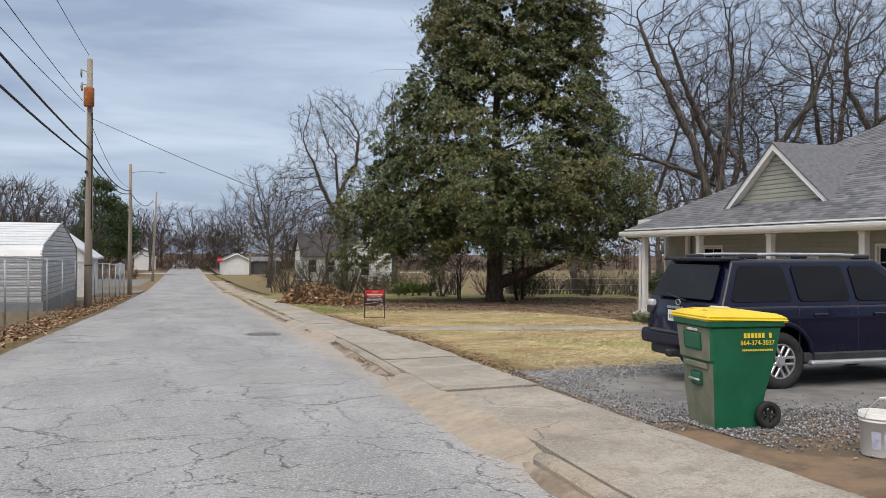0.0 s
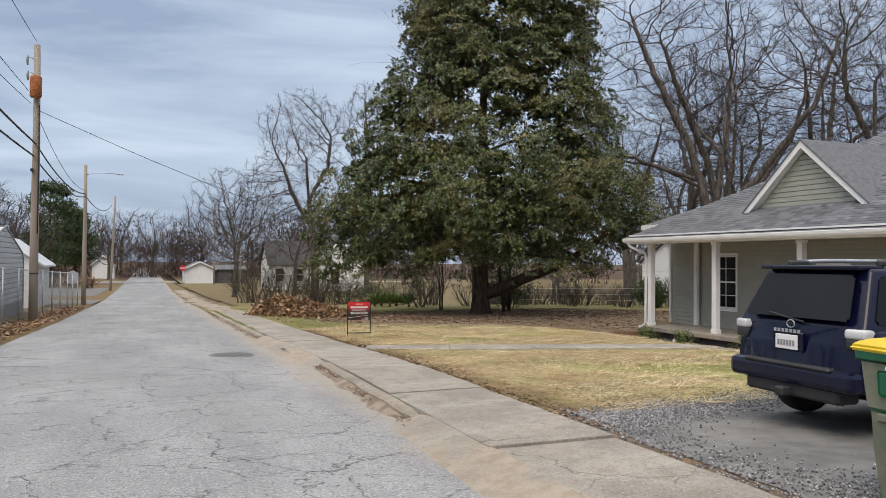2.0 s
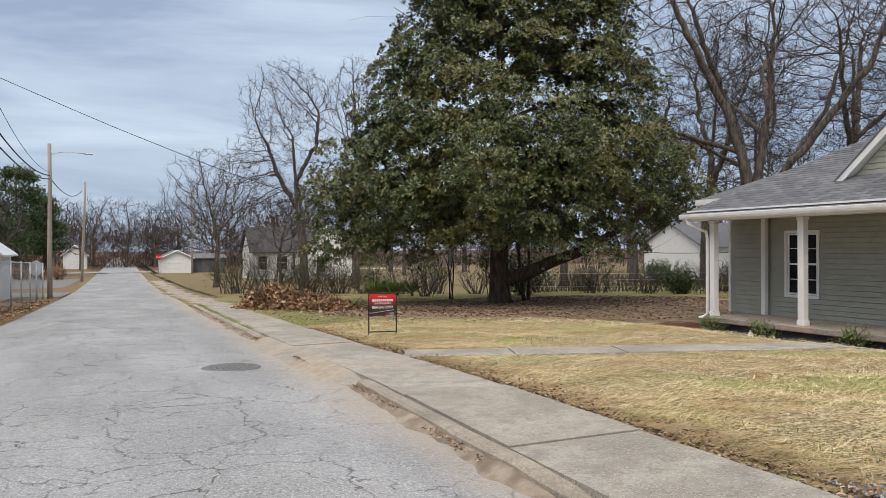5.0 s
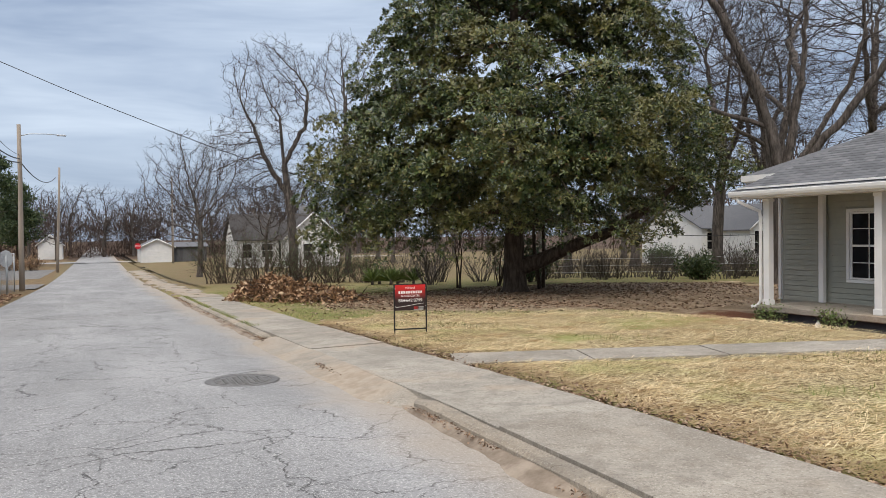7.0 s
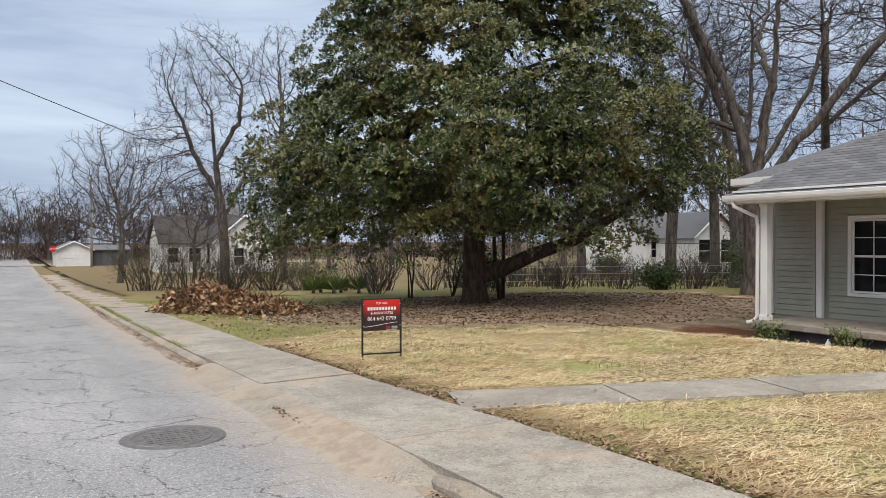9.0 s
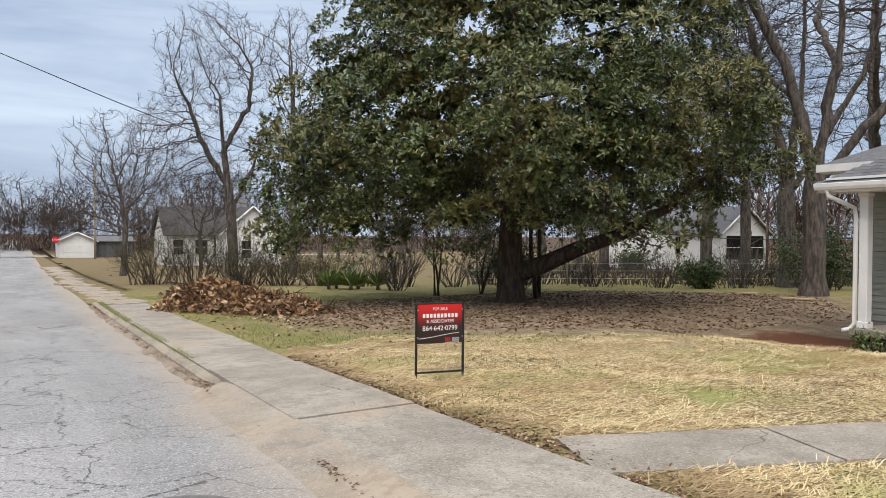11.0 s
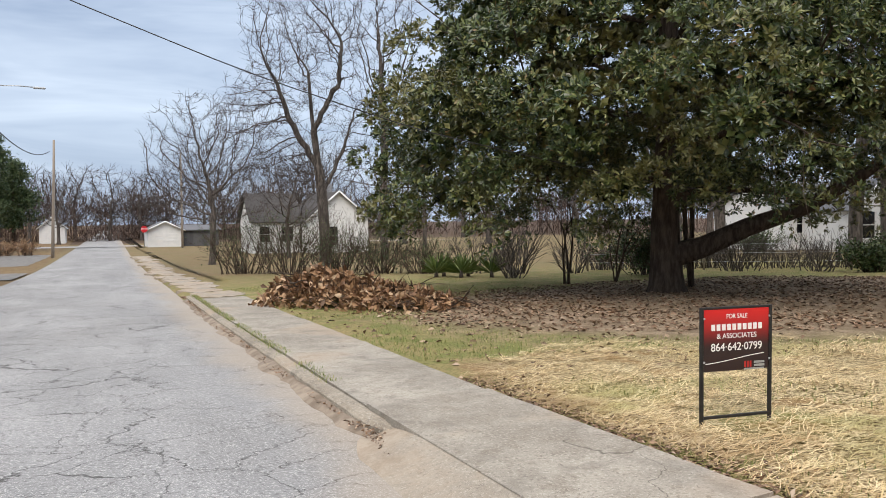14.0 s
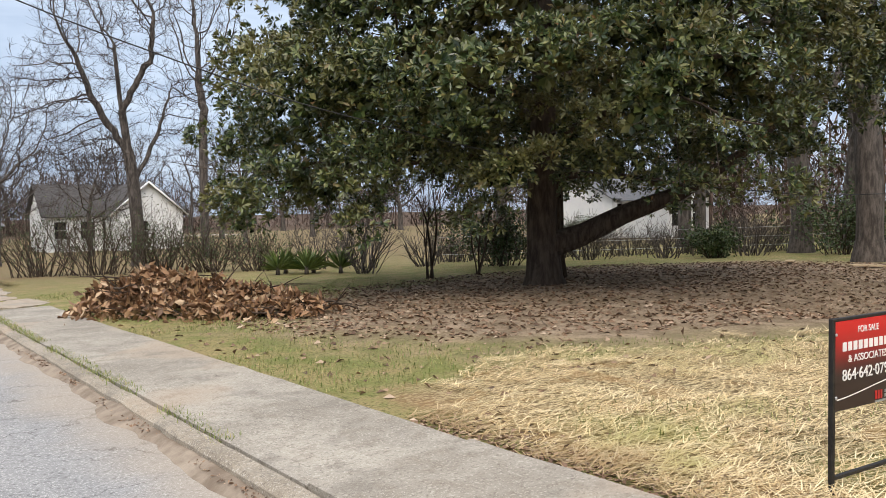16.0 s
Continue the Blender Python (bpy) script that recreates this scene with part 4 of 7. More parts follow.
def colonize(seed, trunk, blobs, count, step, reach, kill, sink=0.0, limbs=()):
    """Branches that grow towards free space: nodes and their parents, from a stem and rounded crown volumes."""
    rg = np.random.RandomState(seed)
    P, par = [np.array(trunk[0], float)], [-1]
    for a, b in zip(trunk, trunk[1:]):
        a, b = np.array(a, float), np.array(b, float)
        m = max(1, int(np.linalg.norm(b - a) / step))
        for k in range(m):
            P.append(a + (b - a) * (k + 1) / m)
            par.append(len(P) - 2)
    for line in limbs:
        last = int(np.argmin([np.linalg.norm(p - np.array(line[0])) for p in P]))
        for b in line[1:]:
            a, b = P[last], np.array(b, float)
            m = max(1, int(np.linalg.norm(b - a) / step))
            for k in range(m):
                P.append(a + (b - a) * (k + 1) / m + rg.normal(0, .04, 3))
                par.append(last)
                last = len(P) - 1
    w = np.array([r[0] * r[1] * r[2] for c, r in blobs])
    A = []
    for (c, r), q in zip(blobs, w / w.sum()):
        m = int(count * q)
        v = rg.normal(0, 1, (m, 3))
        v /= np.linalg.norm(v, axis=1, keepdims=True)
        A.append(np.array(c) + v * np.array(r) * rg.rand(m, 1) ** 0.42)
    A = np.concatenate(A)
    A = A[A[:, 2] > 1.5]
    N = np.array(P)
    dist = np.linalg.norm(A[:, None] - N[None], axis=2)
    near, dist = dist.argmin(1), dist.min(1)
    for it in range(150):
        live = dist < reach
        if not live.any():
            break
        d = A[live] - np.array(P)[near[live]]
        d /= np.linalg.norm(d, axis=1, keepdims=True)
        ids, inv = np.unique(near[live], return_inverse=True)
        g = np.zeros((len(ids), 3))
        np.add.at(g, inv.ravel(), d)
        g /= np.maximum(np.linalg.norm(g, axis=1, keepdims=True), 1e-6)
        up = np.array([par[i] if par[i] >= 0 else i for i in ids])
        g += 0.35 * (np.array(P)[ids] - np.array(P)[up]) / step
        g += rg.normal(0, 0.24, g.shape) + np.array([0, 0, -sink])
        g /= np.linalg.norm(g, axis=1, keepdims=True)
        fresh = np.array(P)[ids] + g * step
        base = len(P)
        P += list(fresh)
        par += list(ids)
        e = np.linalg.norm(A[:, None] - fresh[None], axis=2)
        m = e.min(1)
        near = np.where(m < dist, base + e.argmin(1), near)
        dist = np.minimum(m, dist)
        keep = dist > kill
        A, near, dist = A[keep], near[keep], dist[keep]
        if len(A) < 5 or len(P) > 9000:
            break
    return np.array(P), np.array(par)


def bare_tree(seed, radius, trunk, blobs, count, label, at, step=0.33, reach=4.0, kill=0.55, tip=0.009, twigs=2, twig=(0.25, 0.7), sink=0.0, limbs=()):
    """A leafless tree: limbs thicken by what they carry, fine twigs stand along the outer ones."""
    P, par = colonize(seed, trunk, blobs, count, step, reach, kill, sink, limbs)
    n = len(P)
    kids = [[] for _ in range(n)]
    for i in range(1, n):
        kids[par[i]].append(i)
    tips = np.zeros(n)
    for i in range(n - 1, -1, -1):
        tips[i] = max(1.0, sum(tips[k] for k in kids[i]))
    power = math.log(radius / tip) / math.log(tips[0])
    rad = tip * tips ** power
    flare = np.clip(1 - P[:, 2] / 0.9, 0, 1) ** 2
    rad = np.where(tips > 0.6 * tips[0], rad * (1 + 0.5 * flare), rad)
    big, small = ([], []), ([], [])
    todo = [(0, None)]
    while todo:
        i, start = todo.pop()
        chain = [start, i] if start is not None else [i]
        while kids[i]:
            ks = sorted(kids[i], key=lambda k: -tips[k])
            todo += [(k, i) for k in ks[1:]]
            i = ks[0]
            chain.append(i)
        r = [rad[k] for k in chain]
        if start is not None:
            r[0] = min(r[0], r[1] * 1.25)
        if len(chain) > 1:
            q = r[1] if len(r) > 1 else r[0]
            V, F = big if q > 0.035 else small
            add_tube(V, F, [P[k] for k in chain], r, 10 if q > 0.2 else 6 if q > 0.06 else 4 if q > 0.03 else 3, False)
    rg = random.Random(seed)
    V, F = small
    for i in range(1, n):
        if rad[i] < tip * 3.2 and P[i][2] > 1.5:
            d = Vector(P[i] - P[par[i]]).normalized()
            for k in range(twigs):
                side = (d * rg.uniform(.2, 1.0) + Vector((rg.gauss(0, .6), rg.gauss(0, .6), rg.gauss(.12, .5)))).normalized()
                l = rg.uniform(*twig)
                a = Vector(P[i])
                m = a + side * l * .5 + Vector((rg.gauss(0, .05), rg.gauss(0, .05), rg.gauss(0, .05))) * l
                add_tube(V, F, [a, m, a + side * l + Vector((0, 0, .1 * l))], [tip * .8, tip * .65, tip * .4], 3, False)
    ob = empty("bare_tree", pose(*at), label, "tree", "bare winter trees")
    mesh_ob("trunk", *big, M_BARK, ob, True)
    t = mesh_ob("branches", *small, M_TWIG, ob, True)
    t["kind"] = "stuff"
    return ob


def at(x, y, dz=0.0):
    return (x, y, float(sl(y)) + 0.1 + dz)


def copy_at(ob, x, y, s, turn, dz=0.0):
    c = copy_thing(ob, pose(*at(x, y, dz), 0, 0, turn))
    c.scale = (s, s, s)
    return c


T1 = bare_tree(5, 0.31, [(0, 0, -.2), (0, 0, 2), (-.15, 0, 4.4), (-.3, 0, 5.6), (-.6, .1, 8.4), (-.8, 0, 11)],
               [((-1.0, 0, 12.6), (3.6, 3.4, 4.0)), ((-2.9, 0, 8.6), (3.2, 3.2, 3.0)), ((2.0, 0, 7.8), (2.4, 2.6, 2.6)), ((-2.6, 0, 5.6), (2.6, 2.4, 1.2))], 2600,
               "tall bare winter tree with spreading dark limbs", at(13.4, 62), reach=3.2, kill=0.5, tip=0.011, twigs=3, sink=-0.12,
               limbs=[[(-.1, 0, 4.2), (1.2, .2, 6.6), (2.0, .2, 9.2)], [(-.3, 0, 5.6), (-1.8, .4, 8.2), (-2.6, .5, 10.6)], [(-.5, 0, 7.6), (.7, -.4, 10.2), (1.0, -.5, 12.6)]])
T2 = bare_tree(9, 0.26, [(0, 0, -.2), (0, 0, 4), (.1, 0, 8.0)],
               [((.2, 0, 15.5), (2.9, 2.9, 4.3)), ((-.4, 0, 11.5), (1.7, 1.7, 2.2))], 900, "slender bare winter tree with upright forked limbs", at(19.9, 70), reach=5.0, kill=0.5, tip=0.011, twigs=3, sink=-0.1)
T3 = bare_tree(21, 0.38, [(0, 0, -.2), (0, 0, 1.6), (.1, .1, 3.4), (.1, .1, 4.2)],
               [((0, 0, 13.5), (7.4, 7.4, 5.0)), ((-4.6, 2.4, 8.6), (4.6, 4.6, 2.6)), ((4.4, -3.0, 8.4), (4.2, 4.6, 2.6))], 1700, "old bare oak with heavy spreading grey limbs", at(26.1, 32.4), step=0.4, reach=6.0, kill=0.75, twigs=3,
               limbs=[[(.1, .1, 4.2), (-.6, .7, 8.0), (-1.8, 2.0, 11.8), (-2.6, 3.0, 15)], [(.1, .1, 4.2), (.5, -.4, 8), (.7, -.6, 12)], [(.1, .1, 4.0), (1.3, -1.3, 6.2), (3.0, -3.2, 9.6), (3.8, -4.2, 13)],
                      [(-.3, .4, 6.4), (-2.6, 2.6, 7.6), (-5.0, 4.4, 8.0)], [(.5, -.4, 8), (2.2, 1.6, 10.4), (4.4, 2.8, 12)]])
T4 = bare_tree(33, 0.24, [(0, 0, -.2), (0, 0, 1.8)],
               [((0, 0, 6.2), (4.8, 4.8, 4.4))], 480, "bare wide-crowned winter tree", at(-3.5, 148), step=0.6, reach=8.0, kill=0.9, tip=0.024, twigs=2, twig=(.5, 1.2))
T5 = bare_tree(45, 0.19, [(0, 0, -.2), (.1, 0, 2), (.2, 0, 3.6)],
               [((0, 0, 8.0), (4.4, 4.2, 3.8)), ((-2.5, 0, 4.6), (3.0, 3.0, 2.0))], 1300, "bare wide-crowned winter tree with drooping twigs", at(8.5, 72), tip=0.013, sink=0.05)
rs = random.Random(77)
for x, y, s, turn in ((31, 37, 1.0, 40), (36, 32, 1.1, 190), (35, 45, 1.05, 100), (42, 40, 1.1, 260), (29, 52, 0.9, 310), (47, 52, 1.15, 20), (41, 60, 1.0, 150)):
    copy_at(T1 if rs.random() < 0.55 else T3, x, y, s, turn)
for x, y, s, turn in ((10.8, 88, 0.95, 200), (15.5, 80, 0.8, 130), (24, 104, 1.1, 40), (34, 96, 1.1, 260)):
    copy_at(T5, x, y, s, turn)
for x, y, s, turn in ((-16, 150, 1.2, 0), (-26, 140, 1.3, 60), (-38, 130, 1.4, 120), (-50, 120, 1.3, 200), (-14, 175, 1.4, 30), (4, 172, 1.3, 80), (14, 178, 1.35, 130), (24, 170, 1.3, 220),
                      (36, 160, 1.4, 20), (48, 150, 1.4, 99), (60, 140, 1.5, 150), (70, 120, 1.5, 270), (78, 100, 1.5, 10), (84, 80, 1.6, 60), (62, 88, 1.5, 190), (55, 70, 1.4, 240), (-33, 95, 1.2, 77), (-26, 84, 1.1, 170), (-20, 78, 1.15, 25), (-24, 70, 1.2, 140), (-17, 92, 1.1, 250), (-29, 66, 1.2, 300), (-8, 158, 1.2, 45), (-20, 165, 1.3, 10), (9, 165, 1.2, 300), (19, 160, 1.25, 33), (28, 150, 1.3, 66), (-2, 185, 1.4, 10), (30, 120, 1.1, 70), (38, 112, 1.2, 10), (46, 104, 1.25, 140),
                      # from (-22, -6) on: unseen trees added to darken the car's reflections
                      (-13, 84, 1.0, 35), (-15.5, 92, 1.1, 155), (-11.5, 99, 1.0, 275), (-17, 104, 1.15, 95), (-22, -6, 1.2, 15), (-28, -22, 1.3, 88), (-12, -34, 1.3, 160), (4, -40, 1.3, 220), (20, -34, 1.3, 40), (34, -22, 1.3, 75), (-24, 12, 1.1, 205), (42, -4, 1.3, 130), (-20, 28, 1.0, 310)):
    copy_at(T4, x, y, s, turn)


def far_woods():
    """Distant winter woods: rounded crowns of fine twigs that fan out from each stem."""
    rs = np.random.RandomState(6)
    P, D, L, W = [], [], [], []
    for cx, cy, wx, wy, n, h in ((-70, 160, 45, 25, 55, 12), (0, 182, 55, 14, 125, 12), (70, 180, 40, 30, 60, 11), (100, 95, 30, 55, 55, 13), (62, 45, 16, 30, 34, 11), (-70, 90, 25, 50, 30, 9)):
        for k in range(n):
            x, y, q = cx + rs.uniform(-wx, wx), cy + rs.uniform(-wy, wy), h * rs.uniform(.55, 1.15)
            m = 290
            v = rs.normal(0, 1, (m, 3)) * np.array([1, 1, .9]) + np.array([0, 0, .3])
            v /= np.linalg.norm(v, axis=1, keepdims=True)
            f = rs.uniform(.12, .72, (m, 1))
            P.append(np.array([x, y, float(sl(y)) + q * .38]) + v * q * .68 * f * np.array([.85, .85, 1]))
            D.append(v + rs.normal(0, .3, (m, 3)))
            L.append(q * rs.uniform(.07, .19, m))
            W.append(rs.uniform(.03, .075, m))
            P.append(np.array([[x, y, float(sl(y)) - .1]]))
            D.append(np.array([[.03, 0, 1.0]]))
            L.append(np.array([q * .7]))
            W.append(np.array([.10]))
    # brush at the wood's foot
    for cx, cy, wx, n in ((0, 168, 70, 5200), (-60, 132, 40, 2600)):
        x, y = cx + rs.uniform(-wx, wx, n), cy + rs.uniform(-4, 4, n)
        P.append(np.stack([x, y, sl(y) + rs.uniform(0, 1.8, n)], 1))
        D.append(rs.normal(0, .6, (n, 3)) + np.array([0, 0, .8]))
        L.append(rs.uniform(.8, 2.4, n))
        W.append(rs.uniform(.03, .08, n))
    ob = strips_mesh("far_woods", np.concatenate(P), np.concatenate(D), np.concatenate(L), np.concatenate(W), M_WOODS)
    tagged(ob, "distant bare winter woods on the horizon", "woods", kind="stuff")


far_woods()


def magnolia(x, y):
    ob = empty("magnolia_tree", pose(*at(x, y, -0.05)), "huge evergreen magnolia with glossy dark leaves and low limb", "tree")
    rs = random.Random(2)
    out = []
    tr = [(0, 0, -.15), (-.02, 0, .25), (-.04, 0, .9), (-.05, .02, 1.8), (0, 0, 3.5), (.1, 0, 6), (.05, .1, 9), (.1, 0, 12), (.1, 0, 15)]
    out.append(([Vector(p) for p in tr], [.66, .48, .41, .38, .33, .28, .21, .14, .05], 4))
    limb = [(.1, -.1, 1.0), (.8, -.55, 1.25), (1.7, -1.15, 1.75), (2.8, -2.0, 2.25), (3.9, -2.9, 3.1), (5.0, -3.8, 4.3)]
    out.append(([Vector(p) for p in limb], [.34, .29, .25, .2, .14, .07], 4))
    for k in range(22):
        a, z = k * 2.4, 2.6 + 0.5 * k
        z = min(z, 13)
        i = np.interp(z, [1.8, 15], [.24, .04])
        grow(rs, (0, 0, z), (cos(a), sin(a), 0.15), np.interp(z, [1, 8, 15], [6.2, 5.4, 2]), float(i) * 0.5, 2, 6, out, 0.5, 0.15, 0.10, (2, 3))
    tree_mesh("trunk", out[:2], M_BARKD, ob)
    b = tree_mesh("limbs", out[2:], M_BARKD, ob)
    # roots flaring at the foot
    rg = np.random.RandomState(12)
    zs = [0.6, 1.2, 2.5, 4, 6, 8, 10, 12, 13.5, 15, 16.5, 17.6]
    rr = [6.3, 7.1, 7.7, 7.4, 6.8, 5.8, 4.95, 4.5, 4.2, 3.8, 2.9, 1.4]
    C, R, OUTW = [], [], []
    for k in range(1080):
        z = 1.5 + 15.8 * (rg.rand() ** 1.12)
        a = rg.uniform(0, 2 * pi)
        lump = 1 + 0.24 * noise.noise(Vector((cos(a) * 1.7, sin(a) * 1.7, z * 0.28))) + 0.10 * noise.noise(Vector((cos(a) * 4, sin(a) * 4, z * 0.8)))
        r = float(np.interp(z, zs, rr)) * lump * rg.uniform(0.84, 1.0)
        if z < 4.2 and -(cos(a) * .5 + sin(a) * .86) > .3 and rg.rand() < .6:
            z += 2.6
        if k % 4 == 3:
            r *= rg.uniform(0.45, 0.85)
            z = max(z, 2.6)
        side = cos(a) * 0.79 - sin(a) * 0.62
        if z < 3.0 and (side > 0.05 or r < 5.6):
            z += 1.6 + rg.rand()
        px, py = r * cos(a), r * sin(a)
        # kept clear on the road side of the service wire
        s = (x + px + 3.45) * .968 - (y + py - 37.1) * .25
        o = -(x + px + 3.45) * .25 - (y + py - 37.1) * .968
        if o > -.9 and z - 0.9 < float(np.interp(s, [0, 8, 11.5, 14.2, 17.3, 20.7, 24.5], [7.5, 4.15, 3.0, 2.42, 1.8, 1.45, 1.2])) + .6:
            px, py = px + .25 * (o + .9), py + .968 * (o + .9)
        C.append((px + .04 * z * .94, py - .04 * z * .33, z))
        R.append(rg.uniform(0.42, 1.0) * (1.0 if z > 3 else 0.8))
    # low inner boughs that hang round the trunk and over the long limb
    for k in range(150):
        a, r = rg.uniform(0, 2 * pi), rg.uniform(1.2, 6.2)
        side = cos(a) * 0.79 - sin(a) * 0.62
        z = rg.uniform(2.5, 4.6) if side < 0.3 or r < 4 else rg.uniform(1.9, 3.6)
        C.append((r * cos(a), r * sin(a), z))
        R.append(rg.uniform(0.5, 0.9))
    C, R = np.array(C), np.array(R)
    per = 36
    inner = (np.arange(len(C)) % 4 == 3) & (np.arange(len(C)) < 1080)
    n = len(C) * per
    ci = np.repeat(np.arange(len(C)), per)
    outdir = C[ci] * np.array([1, 1, 0.25]) - np.array([0, 0, 0.0])
    outdir = outdir / np.linalg.norm(outdir, axis=1, keepdims=True)
    v = rg.normal(0, 1, (n, 3)) + outdir * 0.8 + np.array([0, 0, 0.55])
    v /= np.linalg.norm(v, axis=1, keepdims=True)
    pos = C[ci] + v * R[ci][:, None] * np.array([1, 1, 0.62]) * rg.uniform(0.75, 1.08, (n, 1))
    axis = v * 0.7 + outdir * 0.4 + np.array([0, 0, 0.35]) + rg.normal(0, .25, (n, 3))
    axis /= np.linalg.norm(axis, axis=1, keepdims=True)
    m = 7
    t1 = np.cross(axis, rg.normal(0, 1, (n, 3)))
    t1 /= np.linalg.norm(t1, axis=1, keepdims=True)
    t2 = np.cross(axis, t1)
    ang = (np.arange(m) * 2.4)[None, :] + rg.uniform(0, .6, (n, m))
    tilt = rg.uniform(0.25, 1.35, (n, m))
    rad = t1[:, None] * np.cos(ang)[..., None] + t2[:, None] * np.sin(ang)[..., None]
    d = rad * np.sin(tilt)[..., None] + axis[:, None] * np.cos(tilt)[..., None]
    d[..., 2] -= 0.15
    nrm = axis[:, None] * np.sin(tilt)[..., None] - rad * np.cos(tilt)[..., None] + rg.normal(0, .15, d.shape)
    p = np.repeat(pos[:, None], m, 1) + d * 0.02
    keep = (p.reshape(-1, 3)[:, 2] > 0.45)
    N = n * m
    lv = leaves_mesh("leaves", p.reshape(-1, 3)[keep], d.reshape(-1, 3)[keep], nrm.reshape(-1, 3)[keep], (np.repeat(np.where(inner, 1.7, 1.0), per * m) * rg.uniform(.105, .18, N))[keep], (np.repeat(np.where(inner, 2.5, 1.0), per * m) * rg.uniform(.021, .033, N))[keep], M_MAG, ob)
    lv["kind"] = "stuff"
    return ob


magnolia(15.4, 35.6)

# ---- things by the drive ----
def suv(x, y, yaw):
    ob = empty("suv", pose(x, y, float(sl(y)) + 0.105, 0, 0, yaw), "dark navy SUV parked on the driveway, dusty tailgate", "car")
    # body side profile with wheel arches; rear at negative x
    prof = [(-1.0, 0.50), (-1.03, 0.62), (-0.98, 0.95), (-0.93, 1.12), (3.0, 1.12), (3.35, 1.13), (3.6, 1.09), (3.72, 0.9), (3.74, 0.55), (3.62, 0.42)]
    def arch(cx):
        return [(cx + 0.47 * cos(a), 0.40 + 0.47 * sin(a)) for a in np.linspace(-0.05, pi + 0.05, 13)]
    low = [(3.4, 0.38)] + [(p, max(q, 0.38)) for p, q in arch(2.79)] + [(2.2, 0.38), (0.6, 0.38)] + [(p, max(q, 0.38)) for p, q in arch(0.0)] + [(-0.62, 0.45)]
    def full(u, w):
        """How far the flank bulges: fullest at door-handle height, drawn in at the ends, top and sill."""
        f = 1.0 - 0.30 * max(0.0, w - 0.86) ** 2 - 0.16 * max(0.0, 0.74 - w) ** 2 - 0.06 * max(0.0, w - 1.0)
        f -= 0.42 * max(0.0, -0.55 - u) ** 2 + 0.40 * max(0.0, u - 3.1) ** 2
        return f
    body = extrude_profile("body", prof + low, 0.93, M_NAVY, ob, 0.06, 3)
    bm = bmesh.new()
    bm.from_mesh(body.data)
    for axis, cuts in ((2, (0.48, 0.56, 0.64, 0.72, 0.80, 0.88, 0.96, 1.02, 1.08)), (0, (-0.95, -0.88, -0.8, -0.7, -0.6, 0.6, 1.4, 2.2, 3.1, 3.25, 3.4, 3.55)), (1, (-.6, 0, .6))):
        for q in cuts:
            co, no = [0, 0, 0], [0, 0, 0]
            co[axis], no[axis] = q, 1
            bmesh.ops.bisect_plane(bm, geom=list(bm.verts) + list(bm.edges) + list(bm.faces), plane_co=co, plane_no=no)
    for v in bm.verts:
        v.co.y *= full(v.co.x, v.co.z)
        if v.co.x < -0.7:
            v.co.x += 0.10 * (v.co.y / 0.93) ** 2
        # shoulder crease along the doors
        if abs(v.co.y) > 0.8 and 0.93 < v.co.z < 0.99:
            v.co.y += 0.008 * (1 if v.co.y > 0 else -1)
    bm.to_mesh(body.data)
    bm.free()
    body.data.polygons.foreach_set("use_smooth", [True] * len(body.data.polygons))
    body.data.set_sharp_from_angle(angle=radians(38))
    # cabin
    bm = bmesh.new()
    lowr = [(-0.90, -.87, 1.10), (2.75, -.87, 1.10), (2.75, .87, 1.10), (-0.90, .87, 1.10)]
    upr = [(-0.62, -.70, 1.72), (1.75, -.70, 1.74), (1.75, .70, 1.74), (-0.62, .70, 1.72)]
    vs = [bm.verts.new(v) for v in lowr + upr]
    for f in ((0, 1, 5, 4), (1, 2, 6, 5), (2, 3, 7, 6), (3, 0, 4, 7), (4, 5, 6, 7)):
        bm.faces.new([vs[i] for i in f])
    bmesh.ops.bevel(bm, geom=list(bm.edges), offset=0.05, segments=3, affect='EDGES', profile=0.6)
    bm_ob("cabin", bm, M_NAVY, ob, True)

    def panel(name, a, b, c, d, off, mat, th=0.012, bevel=0.03):
        """A slightly proud plate on a slanting face, from its four corners."""
        a, b, c, d = (Vector(v) for v in (a, b, c, d))
        n = (b - a).cross(d - a).normalized()
        bm = bmesh.new()
        f = bm.faces.new([bm.verts.new(v + n * off) for v in (a, b, c, d)])
        bmesh.ops.bevel(bm, geom=list(bm.verts), offset=bevel, segments=3, affect='VERTICES')
        r = bmesh.ops.extrude_face_region(bm, geom=list(bm.faces))
        bmesh.ops.translate(bm, verts=[v for v in r["geom"] if isinstance(v, bmesh.types.BMVert)], vec=n * th)
        return bm_ob(name, bm, mat, ob)

    def side(s, u, w):
        """Point on the cabin's side: along by u, up by w."""
        f = (w - 1.10) / 0.63
        return (u, s * (0.872 - 0.17 * f), w)
    for s in (-1, 1):
        for u0, u1, t0, t1 in ((-0.74, 0.22, -0.54, 0.14), (0.34, 1.18, 0.28, 1.12), (1.30, 2.32, 1.24, 1.66)):
            q = [side(s, u0, 1.17), side(s, u1, 1.17), side(s, t1, 1.64), side(s, t0, 1.64)]
            if s > 0:
                q = q[::-1]
            panel("side_window", *q, 0.002, M_GLASS)
    panel("rear_window", (-0.905, .72, 1.18), (-0.905, -.72, 1.18), (-0.69, -.60, 1.64), (-0.69, .60, 1.64), 0.02, M_GLASS)
    panel("windscreen", (2.66, -.76, 1.16), (2.66, .76, 1.16), (1.85, .62, 1.68), (1.85, -.62, 1.68), 0.01, M_GLASS)
